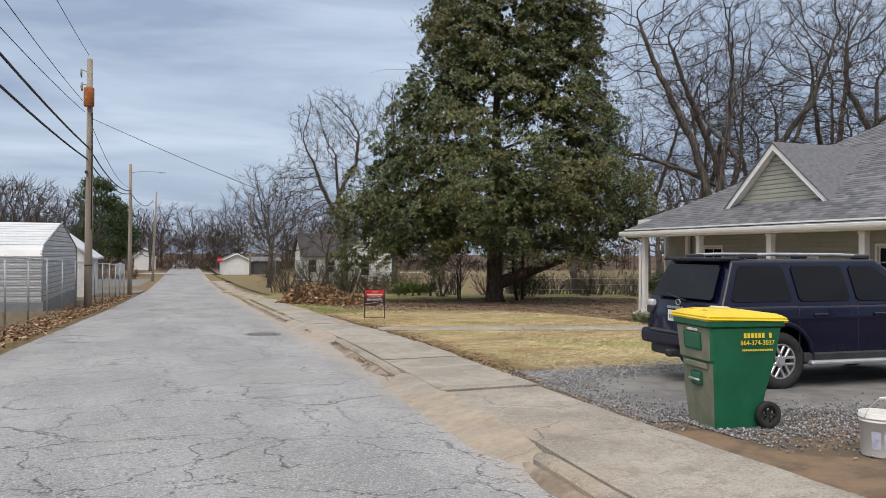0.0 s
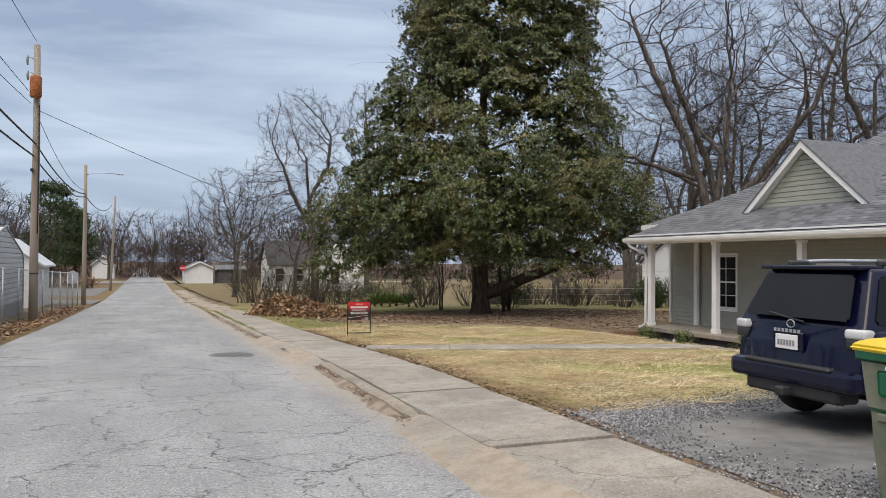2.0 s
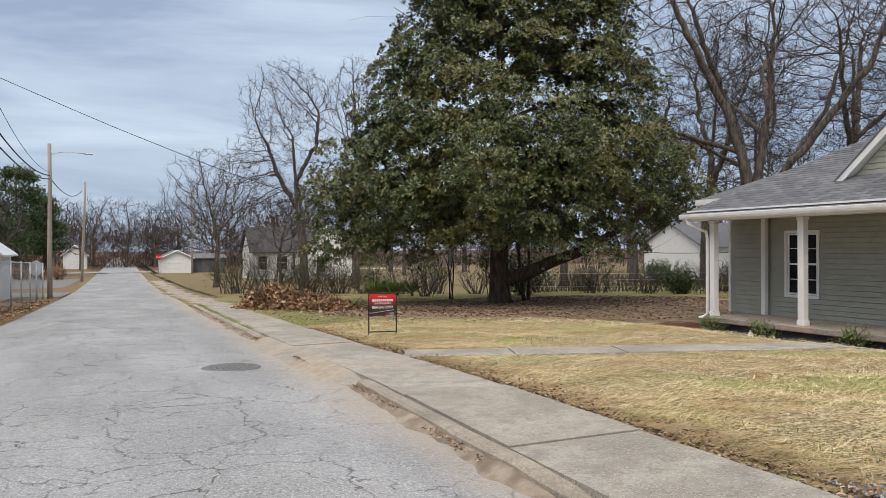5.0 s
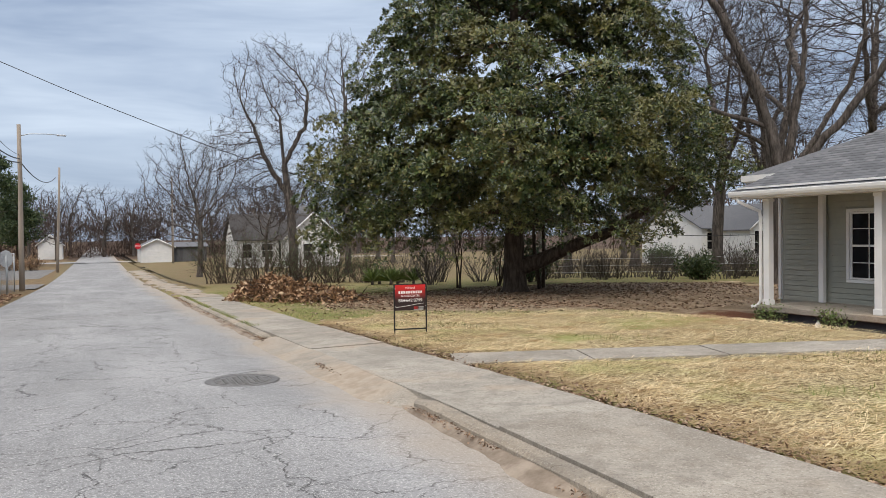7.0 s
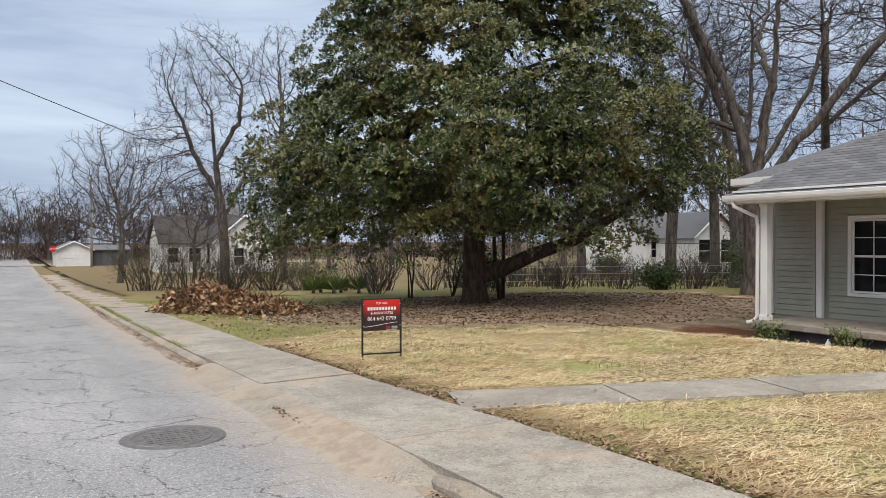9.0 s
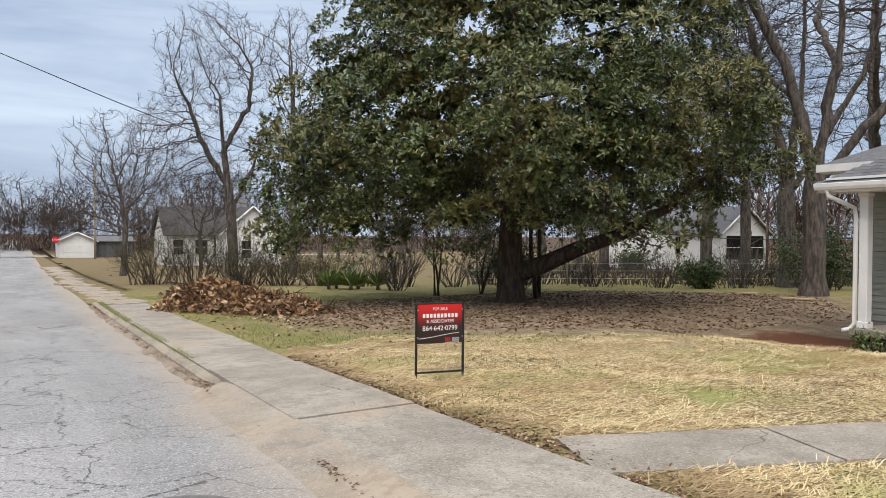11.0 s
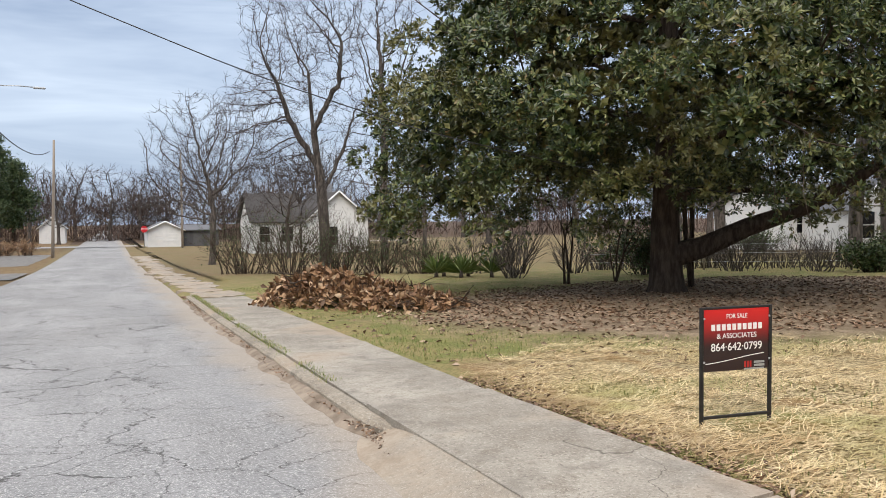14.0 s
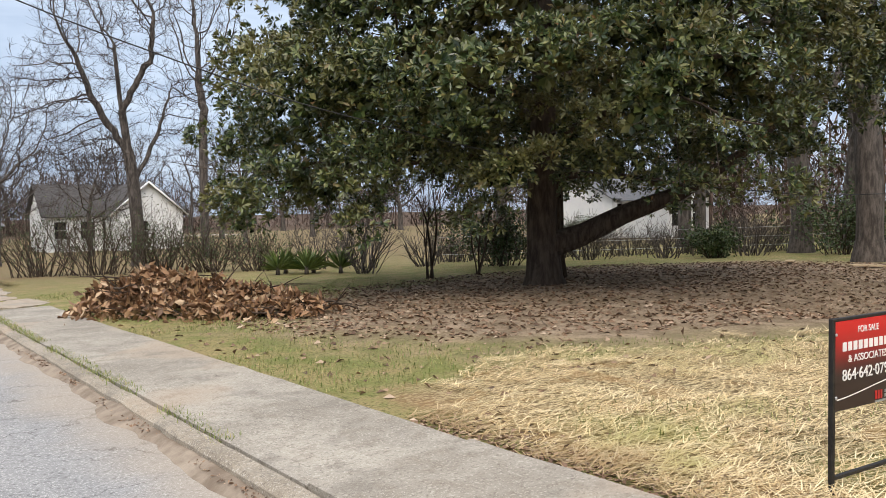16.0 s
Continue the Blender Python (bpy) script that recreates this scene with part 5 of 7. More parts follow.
    # spoiler lip, roof rails, aerial fin
    box("spoiler", (0.34, 1.34, 0.05), (-0.60, 0, 1.725), M_NAVY, ob, 0.02, None, 2)
    for s in (-1, 1):
        tube("roof_rail", [(-0.35, s * .60, 1.73), (-0.25, s * .60, 1.785), (0.1, s * .60, 1.80), (1.2, s * .60, 1.80), (1.55, s * .60, 1.785), (1.7, s * .60, 1.74)], 0.024, M_STEEL, ob, 8)
        for u in (-0.28, 1.6):
            box("rail_foot", (0.3, 0.07, 0.07), (u, s * .60, 1.77), M_BLACK, ob, 0.02)
        # lamps, mirrors, steps, flares, handles
        for nm, mat, size, loc in (("lamp_lens", M_LAMPC, (0.30, 0.22, 0.10), (-0.80, s * .765, 1.075)), ("lamp_housing", M_BLACK, (0.29, 0.20, 0.12), (-0.80, s * .765, 0.975)), ("tail_lamp", M_LAMPR, (0.24, 0.07, 0.07), (-0.76, s * .845, 1.0))):
            bm = bmesh.new()
            add_box(bm, size, loc, 0.03, Euler((0, 0, -s * 0.22)).to_matrix(), 3)
            bm_ob(nm, bm, mat, ob, True)
        box("step_board", (2.0, 0.16, 0.06), (1.4, s * .95, 0.36), M_STEEL, ob, 0.02)
        box("sill", (2.1, 0.10, 0.14), (1.4, s * .90, 0.42), M_BLACK, ob, 0.02)
        box("mirror", (0.12, 0.22, 0.17), (2.15, s * 1.02, 1.22), M_NAVY, ob, 0.04, None, 2)
        for u in (0.62, 1.62):
            box("door_handle", (0.22, 0.035, 0.045), (u, s * .94, 0.99), M_NAVY, ob, 0.012)
        for u in (0.28, 1.25, 2.3):
            tube("door_seam", [(u, s * .9295 * full(u, w), w) for w in (.5, .58, .66, .74, .82, .9, .98, 1.05, 1.1)], 0.005, M_BLACK, ob, 6)
        V, F = [], []
        for cx in (0.0, 2.79):
            add_tube(V, F, [(cx + 0.49 * cos(a), s * .925, 0.40 + 0.49 * sin(a)) for a in np.linspace(0, pi, 15)], [0.035] * 15, 6)
        mesh_ob("wheel_arch", V, F, M_NAVY, ob, True)
    # tailgate details
    box("rear_bumper", (0.2, 1.72, 0.22), (-0.955, 0, 0.60), M_NAVY, ob, 0.06, None, 2)
    box("bumper_step", (0.14, 1.2, 0.05), (-1.0, 0, 0.70), M_BLACK, ob, 0.02)
    box("tow_hitch", (0.18, 0.12, 0.1), (-1.05, 0, 0.42), M_BLACK, ob, 0.02)
    box("skid_plate", (0.3, 1.3, 0.16), (-0.85, 0, 0.44), M_BLACK, ob, 0.03)
    box("plate_recess", (0.03, 0.42, 0.20), (-0.998, 0, 0.94), M_NAVY, ob, 0.01)
    box("number_plate", (0.012, 0.31, 0.155), (-1.022, 0, 0.935), M_PAPER, ob, 0.004)
    bm = bmesh.new()
    for k in range(6):
        add_box(bm, (0.004, 0.028, 0.06), (-1.030, -0.105 + 0.042 * k, 0.925))
    bm_ob("plate_marks", bm, M_BLOCK, ob)
    bm = bmesh.new()
    for k in range(7):
        add_box(bm, (0.006, 0.036, 0.035), (-1.018, -0.17 + 0.056 * k, 1.055))
    bm_ob("badge_bar", bm, M_ALLOY, ob)
    V, F = [], []
    add_tube(V, F, [(-0.965, 0.055 * cos(a), 1.125 + 0.04 * sin(a)) for a in np.linspace(0, 2 * pi, 17)], [0.007] * 17, 5, False)
    mesh_ob("emblem", V, F, M_ALLOY, ob, True)
    box("wiper", (0.015, 0.5, 0.02), (-0.93, 0.1, 1.19), M_BLACK, ob, 0.004, Euler((0.15, 0, 0)).to_matrix())
    # wheels
    for cx in (0.0, 2.79):
        for s in (-1, 1):
            w = new("wheel")
            w.parent = ob
            w.location = (cx, s * .80, 0.385)
            prof = [(0.235, -.11), (0.33, -.125), (0.375, -.10), (0.387, -.05), (0.387, .05), (0.375, .10), (0.33, .125), (0.235, .11)]
            V = [(r * cos(q), h, r * sin(q)) for q in np.linspace(0, 2 * pi, 33)[:-1] for r, h in prof]
            F = [(a * 8 + i, a * 8 + (i + 1) % 8, ((a + 1) % 32) * 8 + (i + 1) % 8, ((a + 1) % 32) * 8 + i) for a in range(32) for i in range(8)]
            mesh_ob("tyre", V, F, M_TYRE, w, True)
            bm = bmesh.new()
            for k in range(6):
                a = k * pi / 3
                for o in (-0.055, 0.055):
                    add_box(bm, (0.21, 0.035, 0.035), (0.135 * cos(a) - o * sin(a) * .8, s * .085, 0.135 * sin(a) + o * cos(a) * .8), 0.008, Euler((0, -a, 0)).to_matrix())
            for k in range(24):
                a = k * pi / 12
                add_box(bm, (0.03, 0.15, 0.066), (0.228 * cos(a), s * .03, 0.228 * sin(a)), 0, Euler((0, -a, 0)).to_matrix())
            r = bmesh.ops.create_cone(bm, cap_ends=True, segments=16, radius1=0.06, radius2=0.05, depth=0.05)
            bmesh.ops.transform(bm, matrix=Matrix.Translation((0, s * .095, 0)) @ Euler((pi / 2, 0, 0)).to_matrix().to_4x4(), verts=r["verts"])
            bm_ob("rim", bm, M_ALLOY, w)
            bm = bmesh.new()
            r = bmesh.ops.create_cone(bm, cap_ends=True, segments=24, radius1=0.22, radius2=0.22, depth=0.04)
            bmesh.ops.transform(bm, matrix=Euler((pi / 2, 0, 0)).to_matrix().to_4x4(), verts=r["verts"])
            bm_ob("brake_disc", bm, M_BLACK, w)
    box("underbody", (3.2, 1.5, 0.22), (1.4, 0, 0.42), M_BLACK, ob)


suv(7.66, 9.0, -3)


def wheelie_bin(x, y, yaw, size):
    ob = empty("wheelie_bin", pose(x, y, float(sl(y)) + 0.115, 0, 0, yaw), "green plastic wheelie bin with yellow lid, dusty front", "bin")
    ob.scale = (size, size, size)
    # tub: front faces local -x
    def ring(z, x0, x1, hw):
        return [(x0, -hw, z), (x1, -hw, z), (x1, hw, z), (x0, hw, z)]
    bm = bmesh.new()
    lv = [ring(0.0, -.27, .20, .245), ring(0.33, -.295, .25, .262), ring(0.60, -.318, .302, .285), ring(0.63, -.345, .308, .288), ring(0.93, -.37, .37, .315), ring(0.95, -.395, .395, .335), ring(1.0, -.40, .40, .34)]
    vs = [[bm.verts.new(p) for p in r] for r in lv]
    for a, b in zip(vs, vs[1:]):
        for i in range(4):
            bm.faces.new((a[i], a[(i + 1) % 4], b[(i + 1) % 4], b[i]))
    bm.faces.new(vs[0][::-1])
    bm.faces.new(vs[-1])
    up = [e for e in bm.edges if abs(e.verts[0].co.z - e.verts[1].co.z) > 0.02]
    bmesh.ops.bevel(bm, geom=up, offset=0.035, segments=3, affect='EDGES', profile=0.5)
    bmesh.ops.recalc_face_normals(bm, faces=bm.faces)
    bm.normal_update()
    for f in bm.faces:
        if f.normal.x < -0.75 and f.calc_center_median().z < 0.94:
            f.material_index = 1
    bm_ob("tub", bm, [M_GREEN, M_DUSTY], ob)
    # grip hollow and catch bar on the front
    bm = bmesh.new()
    add_box(bm, (0.02, 0.30, 0.17), (-.362, 0, .80), 0.02, Euler((0, -0.08, 0)).to_matrix(), 2)
    add_box(bm, (0.02, 0.17, 0.13), (-.318, 0, .44), 0.02, Euler((0, -0.07, 0)).to_matrix(), 2)
    bm_ob("hollow", bm, M_GREEN, ob)
    tube("catch_bar", [(-.345, -.09, .43), (-.345, .09, .43)], 0.012, M_STEEL, ob)
    box("front_rib", (0.03, 0.40, 0.06), (-.325, 0, .57), M_DUSTY, ob, 0.012)
    bm = bmesh.new()
    for k in range(9):
        add_box(bm, (0.004, 0.014, 0.022), (-.3775, -.10 + .022 * k, .905))
    bm_ob("print_marks", bm, M_PAPER, ob)
    # lid: shallow dome that slopes to the hinge
    bm = bmesh.new()
    lv = [ring(1.0, -.415, .42, .35), ring(1.035, -.42, .425, .355), ring(1.075, -.36, .36, .30), ring(1.095, -.24, .1, .2)]
    vs = [[bm.verts.new((px, py, pz - max(0, px) * 0.05)) for px, py, pz in r] for r in lv]
    for a, b in zip(vs, vs[1:]):
        for i in range(4):
            bm.faces.new((a[i], a[(i + 1) % 4], b[(i + 1) % 4], b[i]))
    bm.faces.new(vs[0][::-1])
    bm.faces.new(vs[-1])
    bmesh.ops.bevel(bm, geom=[e for e in bm.edges if e.calc_length() > 0.02], offset=0.015, segments=2, affect='EDGES')
    bm_ob("lid", bm, M_YELLOW, ob)
    box("lid_rib", (0.40, 0.05, 0.014), (-.12, -.12, 1.088), M_YELLOW, ob, 0.006)
    box("lid_rib", (0.40, 0.05, 0.014), (-.12, .12, 1.088), M_YELLOW, ob, 0.006)
    tube("hinge_bar", [(.425, -.24, .98), (.425, .24, .98)], 0.016, M_GREEN, ob)
    # wheels on an axle
    tube("axle", [(.24, -.29, .125), (.24, .29, .125)], 0.012, M_STEEL, ob)
    for s in (-1, 1):
        w = new("wheel")
        w.parent = ob
        w.location = (.24, s * .29, .125)
        prof = [(0.07, -.025), (0.115, -.032), (0.125, -.02), (0.125, .02), (0.115, .032), (0.07, .025)]
        V = [(r * cos(q), h, r * sin(q)) for q in np.linspace(0, 2 * pi, 25)[:-1] for r, h in prof]
        F = [(a * 6 + i, a * 6 + (i + 1) % 6, ((a + 1) % 24) * 6 + (i + 1) % 6, ((a + 1) % 24) * 6 + i) for a in range(24) for i in range(6)]
        mesh_ob("tyre", V, F, M_TYRE, w, True)
        bm = bmesh.new()
        for k in range(6):
            a = k * pi / 3
            add_box(bm, (0.075, 0.03, 0.02), (.04 * cos(a), 0, .04 * sin(a)), 0, Euler((0, -a, 0)).to_matrix())
        bm_ob("spokes", bm, M_BLACK, w)
    # print on the side towards -y: name as blocks, number in letters
    lean = pose(0.11, -0.3195, 0.82, 90 - 3.5, 0, 0)
    bm = bmesh.new()
    for k in range(8):
        if k != 6:
            add_box(bm, (0.026, 0.046, 0.004), (-0.125 + 0.037 * k, 0.045, 0), 0)
    nm = bm_ob("name_blocks", bm, M_LETTER, ob)
    nm.matrix_local = lean
    lettering("number", "864-374-3037", 0.062, M_LETTER, lean @ Matrix.Translation((0, -0.042, 0)), ob)
    bm = bmesh.new()
    for k in range(18):
        add_box(bm, (0.011, 0.017, 0.003), (-0.15 + 0.0175 * k, -0.088, 0))
    nm = bm_ob("address_marks", bm, M_LETTER, ob)
    nm.matrix_local = lean


wheelie_bin(5.39, 6.47, -8, 1.07)


def bucket(x, y):
    ob = empty("paint_bucket", pose(x, y, float(sl(y)) + 0.105), "white plastic bucket with faded print and wire handle", "bucket")
    def turned(name, prof, mat, n=32):
        V = [(r * cos(q), r * sin(q), h) for r, h in prof for q in np.linspace(0, 2 * pi, n + 1)[:-1]]
        F = [(i * n + k, i * n + (k + 1) % n, (i + 1) * n + (k + 1) % n, (i + 1) * n + k) for i in range(len(prof) - 1) for k in range(n)]
        return mesh_ob(name, V, F, mat, ob, True)
    turned("pail", [(0.005, 0.003), (0.128, 0.0), (0.133, 0.008), (0.148, 0.29), (0.156, 0.292), (0.156, 0.302), (0.150, 0.305), (0.150, 0.318), (0.158, 0.32), (0.158, 0.332), (0.152, 0.335), (0.153, 0.365), (0.150, 0.368), (0.146, 0.362), (0.135, 0.05), (0.01, 0.045)], M_BUCKET)
    for a0, a1, mat in ((3.5, 4.0, M_BLUE), (4.15, 4.75, M_BLUE), (4.9, 5.15, M_LAMPR)):
        V, F = [], []
        qs = np.linspace(a0, a1, 8)
        for q in qs:
            for h in (0.07, 0.22):
                r = 0.134 + 0.0525 * h + 0.0025
                V.append((r * cos(q), r * sin(q), h))
        F = [(2 * i, 2 * i + 2, 2 * i + 3, 2 * i + 1) for i in range(7)]
        if mat is M_BLUE:
            mesh_ob("print", V, F, mat, ob)
    tube("wire_handle", [(0.158 * cos(a), -0.10 * sin(a) * 0.5, 0.325 + 0.165 * sin(a)) for a in np.linspace(0, pi, 13)], 0.0025, M_STEEL, ob, 5)
    tube("grip", [(-0.045, -0.05, 0.49), (0.045, -0.05, 0.49)], 0.011, M_BUCKET, ob, 8)


bucket(5.68, 4.93)


def sale_sign(x0, y0, x1, y1):
    zb = float(sl(y0)) + 0.06
    a = math.degrees(math.atan2(y1 - y0, x1 - x0))
    w = math.hypot(x1 - x0, y1 - y0)
    ob = empty("sale_sign", pose((x0 + x1) / 2, (y0 + y1) / 2, zb, 0, 0, a), "red and dark maroon sale sign in black iron frame on lawn", "sign")
    H, ph = 1.02, 0.50
    for s in (-1, 1):
        box("leg", (0.028, 0.028, H + 0.1), (s * w / 2, 0, H / 2 - 0.05), M_IRON, ob, 0.004)
    box("crossbar", (w, 0.024, 0.024), (0, 0, 0.13), M_IRON, ob, 0.004)
    box("crossbar", (w, 0.02, 0.02), (0, 0, H - 0.01), M_IRON, ob, 0.004)
    m = Mat("sale_sign_face", 0.4)
    z = m.xyz()[2]
    m.color(m.mix(m.step(z, 0.68, 1.0), (0.022, 0.010, 0.011), (0.55, 0.014, 0.014)))
    box("panel", (w - 0.03, 0.016, ph), (0, 0, H - 0.02 - ph / 2), m.m, ob, 0.003)
    f = pose(0, -0.0095, 0, 90, 0, 0)
    lettering("heading", "FOR SALE", 0.052, M_PAPER, f @ Matrix.Translation((0, 0.925, 0)), ob, stretch=0.9)
    lettering("partners", "& ASSOCIATES", 0.058, M_PAPER, f @ Matrix.Translation((0, 0.765, 0)), ob)
    lettering("number", "864\u00b7642\u00b70799", 0.090, M_PAPER, f @ Matrix.Translation((0, 0.665, 0)), ob, stretch=0.98)
    bm = bmesh.new()
    for k in range(10):
        cx = -0.222 + 0.0493 * k
        add_box(bm, (0.034, 0.050, 0.003), (cx, 0.855, 0))
    nm = bm_ob("name_blocks", bm, M_PAPER, ob)
    nm.matrix_local = f
    V, F = [], []
    xs = np.linspace(-w / 2 + .03, w / 2 - .06, 16)
    for t in xs:
        h = 0.595 + 0.022 * sin(t * 5) + 0.04 * t
        V += [(t, -0.0105, h), (t, -0.0105, h + 0.007)]
    F = [(2 * i, 2 * i + 2, 2 * i + 3, 2 * i + 1) for i in range(15)]
    mesh_ob("swash", V, F, M_PAPER, ob)
    bm = bmesh.new()
    for k in range(3):
        add_box(bm, (0.016, 0.05, 0.003), (0.08 + 0.026 * k, 0.545, 0))
    nm = bm_ob("logo_blocks", bm, M_RED, ob)
    nm.matrix_local = f
    bm = bmesh.new()
    for k in range(2):
        add_box(bm, (0.10, 0.018, 0.003), (0.215, 0.558 - 0.026 * k, 0))
    add_box(bm, (0.19, 0.012, 0.003), (0.165, 0.507, 0))
    nm = bm_ob("small_print", bm, M_STEEL, ob)
    nm.matrix_local = f
    for s in (-1, 1):
        for h in (0.93, 0.58):
            box("bolt", (0.016, 0.012, 0.016), (s * (w / 2 - 0.015), -0.014, h), M_STEEL, ob, 0.003)


sale_sign(5.86, 24.05, 6.50, 23.96)

# ---- across the road ----
def utility_pole(x, y, h, r, cap=True):
    zb = float(sl(y)) + 0.03
    ob = empty("utility_pole", pose(x, y, zb), "weathered wooden utility pole with rusty transformer" if cap else "weathered wooden pole carrying a street lamp", "pole", "roadside poles")
    tube("shaft", [(0, 0, -0.2), (0, 0, h * .3), (0.02, 0, h * .65), (0, 0, h)], [r, r * .92, r * .8, r * .68], M_WOODP, ob, 14)
    return ob


p1 = utility_pole(-3.42, 37.1, 11.0, 0.17)
V, F = [], []
add_tube(V, F, [(0, -.30, 8.85), (0, -.30, 8.9), (0, -.30, 9.65), (0, -.30, 9.7)], [.18, .215, .215, .16], 16)
mesh_ob("transformer", V, F, M_RUST, p1, True)
for zz, xx in ((10.35, -.32), (9.75, -.3)):
    tube("bracket", [(0, 0, zz), (xx * .6, -.05, zz + .12), (xx, -.1, zz + .1)], 0.02, M_STEEL, p1, 6)
    tube("insulator", [(xx, -.1, zz - .2), (xx - .02, -.1, zz), (xx, -.1, zz + .18)], [.03, .055, .03], M_BLOCK, p1, 8)
tube("conduit", [(.12, -.14, 3.5), (.13, -.14, 6), (.12, -.14, 8.6)], 0.022, M_CABLE, p1, 6)
tube("band", [(0, 0, 1.9), (0, 0, 1.95)], 0.175, M_CABLE, p1, 14)
box("cable_clamp", (.1, .3, .12), (-.1, -.18, 6.0), M_BLACK, p1, 0.02)
p2 = utility_pole(-2.72, 58.3, 9.2, 0.15, False)
tube("arm", [(0, 0, 8.55), (.5, 0, 8.7), (1.3, 0, 8.73), (1.9, 0, 8.70)], 0.025, M_STEEL, p2, 8)
box("lamp_head", (.5, .16, .09), (2.1, 0, 8.68), M_STEEL, p2, 0.03)
p3 = utility_pole(-2.0, 96, 10.5, 0.14, False)
p3["label"] = "distant leaning wooden utility pole"
p3.rotation_euler[1] = radians(2)
p4 = utility_pole(11.1, 117, 11.5, 0.14, False)
p4["label"] = "distant wooden utility pole beside the white garage"
p5 = utility_pole(15.0, 119, 5.5, 0.09, False)
p5["label"] = "short distant wooden pole"


def cable(pts, r, label, n=24):
    """A hanging cable through smooth points."""
    t = np.linspace(0, 1, len(pts))
    q = np.linspace(0, 1, n)
    P = [np.interp(q, t, [p[i] for p in pts]) for i in range(3)]
    for i in range(3):
        P[i][1:-1] = P[i][1:-1] * 0.5 + (P[i][:-2] + P[i][2:]) * 0.25
    ob = tube("overhead_cable", list(zip(*P)), r, M_CABLE, None, 5)
    tagged(ob, label, "cable", "overhead cables")


def hang(a, b, sag, n=9):
    return [tuple(a[i] + (b[i] - a[i]) * f - (sag * 4 * f * (1 - f) if i == 2 else 0) for i in range(3)) for f in np.linspace(0, 1, n)]


PZ = float(sl(37)) + 0.03
cable(hang((-3.5, 37, 5.65), (-3.9, -8, 6.0), 0.5), 0.035, "thick black overhead cable sagging along the road")
cable(hang((-3.4, 37, 6.1), (-3.9, -8, 6.95), 0.5), 0.035, "thick black overhead cable sagging along the road")
cable(hang((-3.6, 37, 7.7), (-3.9, -8, 6.3), 0.5), 0.012, "thin overhead wire along the road")
cable(hang((-3.7, 37, 8.2), (-3.9, -8, 7.7), 0.5), 0.012, "thin overhead wire along the road")
cable(hang((-3.45, 37, 10.2), (-3.6, -8, 9.0), 0.5), 0.012, "thin overhead wire along the road")
P2Z = float(sl(58)) + 0.03
cable(hang((-3.4, 37.2, 6.1), (-2.72, 58.2, P2Z + 7.3), 0.5), 0.03, "black overhead cable between the poles")
cable(hang((-3.5, 37.2, 5.65), (-2.72, 58.2, P2Z + 7.1), 0.5), 0.03, "black overhead cable between the poles")
cable(hang((-3.3, 37.2, PZ + 8.0), (-2.72, 58.2, P2Z + 7.5), 0.6), 0.012, "thin overhead wire between the poles")
cable(hang((-2.72, 58.4, P2Z + 7.2), (-2.0, 96, float(sl(96)) + 9.5), 0.8), 0.03, "black overhead cable leading down the street")
WS = ((0, 7.5), (4, 5.75), (8, 4.15), (11.5, 3.02), (14.2, 2.42), (17.3, 1.82), (20.7, 1.46), (24.5, 1.22), (30, 1.3))
cable([(-3.45 + .968 * s, 37.1 - .25 * s, z) for s, z in WS], 0.012, "thin service wire sagging across the yard", 40)


def chain_fence():
    ob = empty("chain_link_fence", pose(0, 0, 0), "grey galvanised chain-link fence beside the road", "fence")
    line = [(-5.6, -6), (-5.3, 8), (-4.75, 24), (-3.95, 38), (-3.25, 52), (-3.05, 57.9)]
    ys = np.arange(-6, 57.9, 2.9)
    xs = np.interp(ys, [p[1] for p in line], [p[0] for p in line])
    H = 2.05
    top = []
    for x, y in zip(xs, ys):
        z = float(sl(y)) + 0.06
        tube("fence_post", [(x, y, z - .1), (x, y, z + H + .05)], 0.034, M_STEEL, ob, 8)
        top.append((x, y, z + H))
    tube("top_rail", top, 0.024, M_STEEL, ob, 8)
    V, F = [], []
    step = 0.08
    yy = np.arange(-6, 57.8, step)
    for y in yy:
        for s in (-1, 1):
            y2 = min(max(y + s * H, -6), 57.8)
            h = abs(y2 - y) / H
            x1, x2 = np.interp([y, y2], [p[1] for p in line], [p[0] for p in line])
            z1, z2 = float(sl(y)) + .06, float(sl(y2)) + .06 + H * h
            k = len(V)
            w = 0.011
            V += [(x1, y - w, z1), (x1, y + w, z1), (x2, y2 + w, z2), (x2, y2 - w, z2)]
            F.append((k, k + 1, k + 2, k + 3))
    g = mesh_ob("wire_netting", V, F, M_BLOCK, ob)
    g["kind"] = "stuff"


chain_fence()


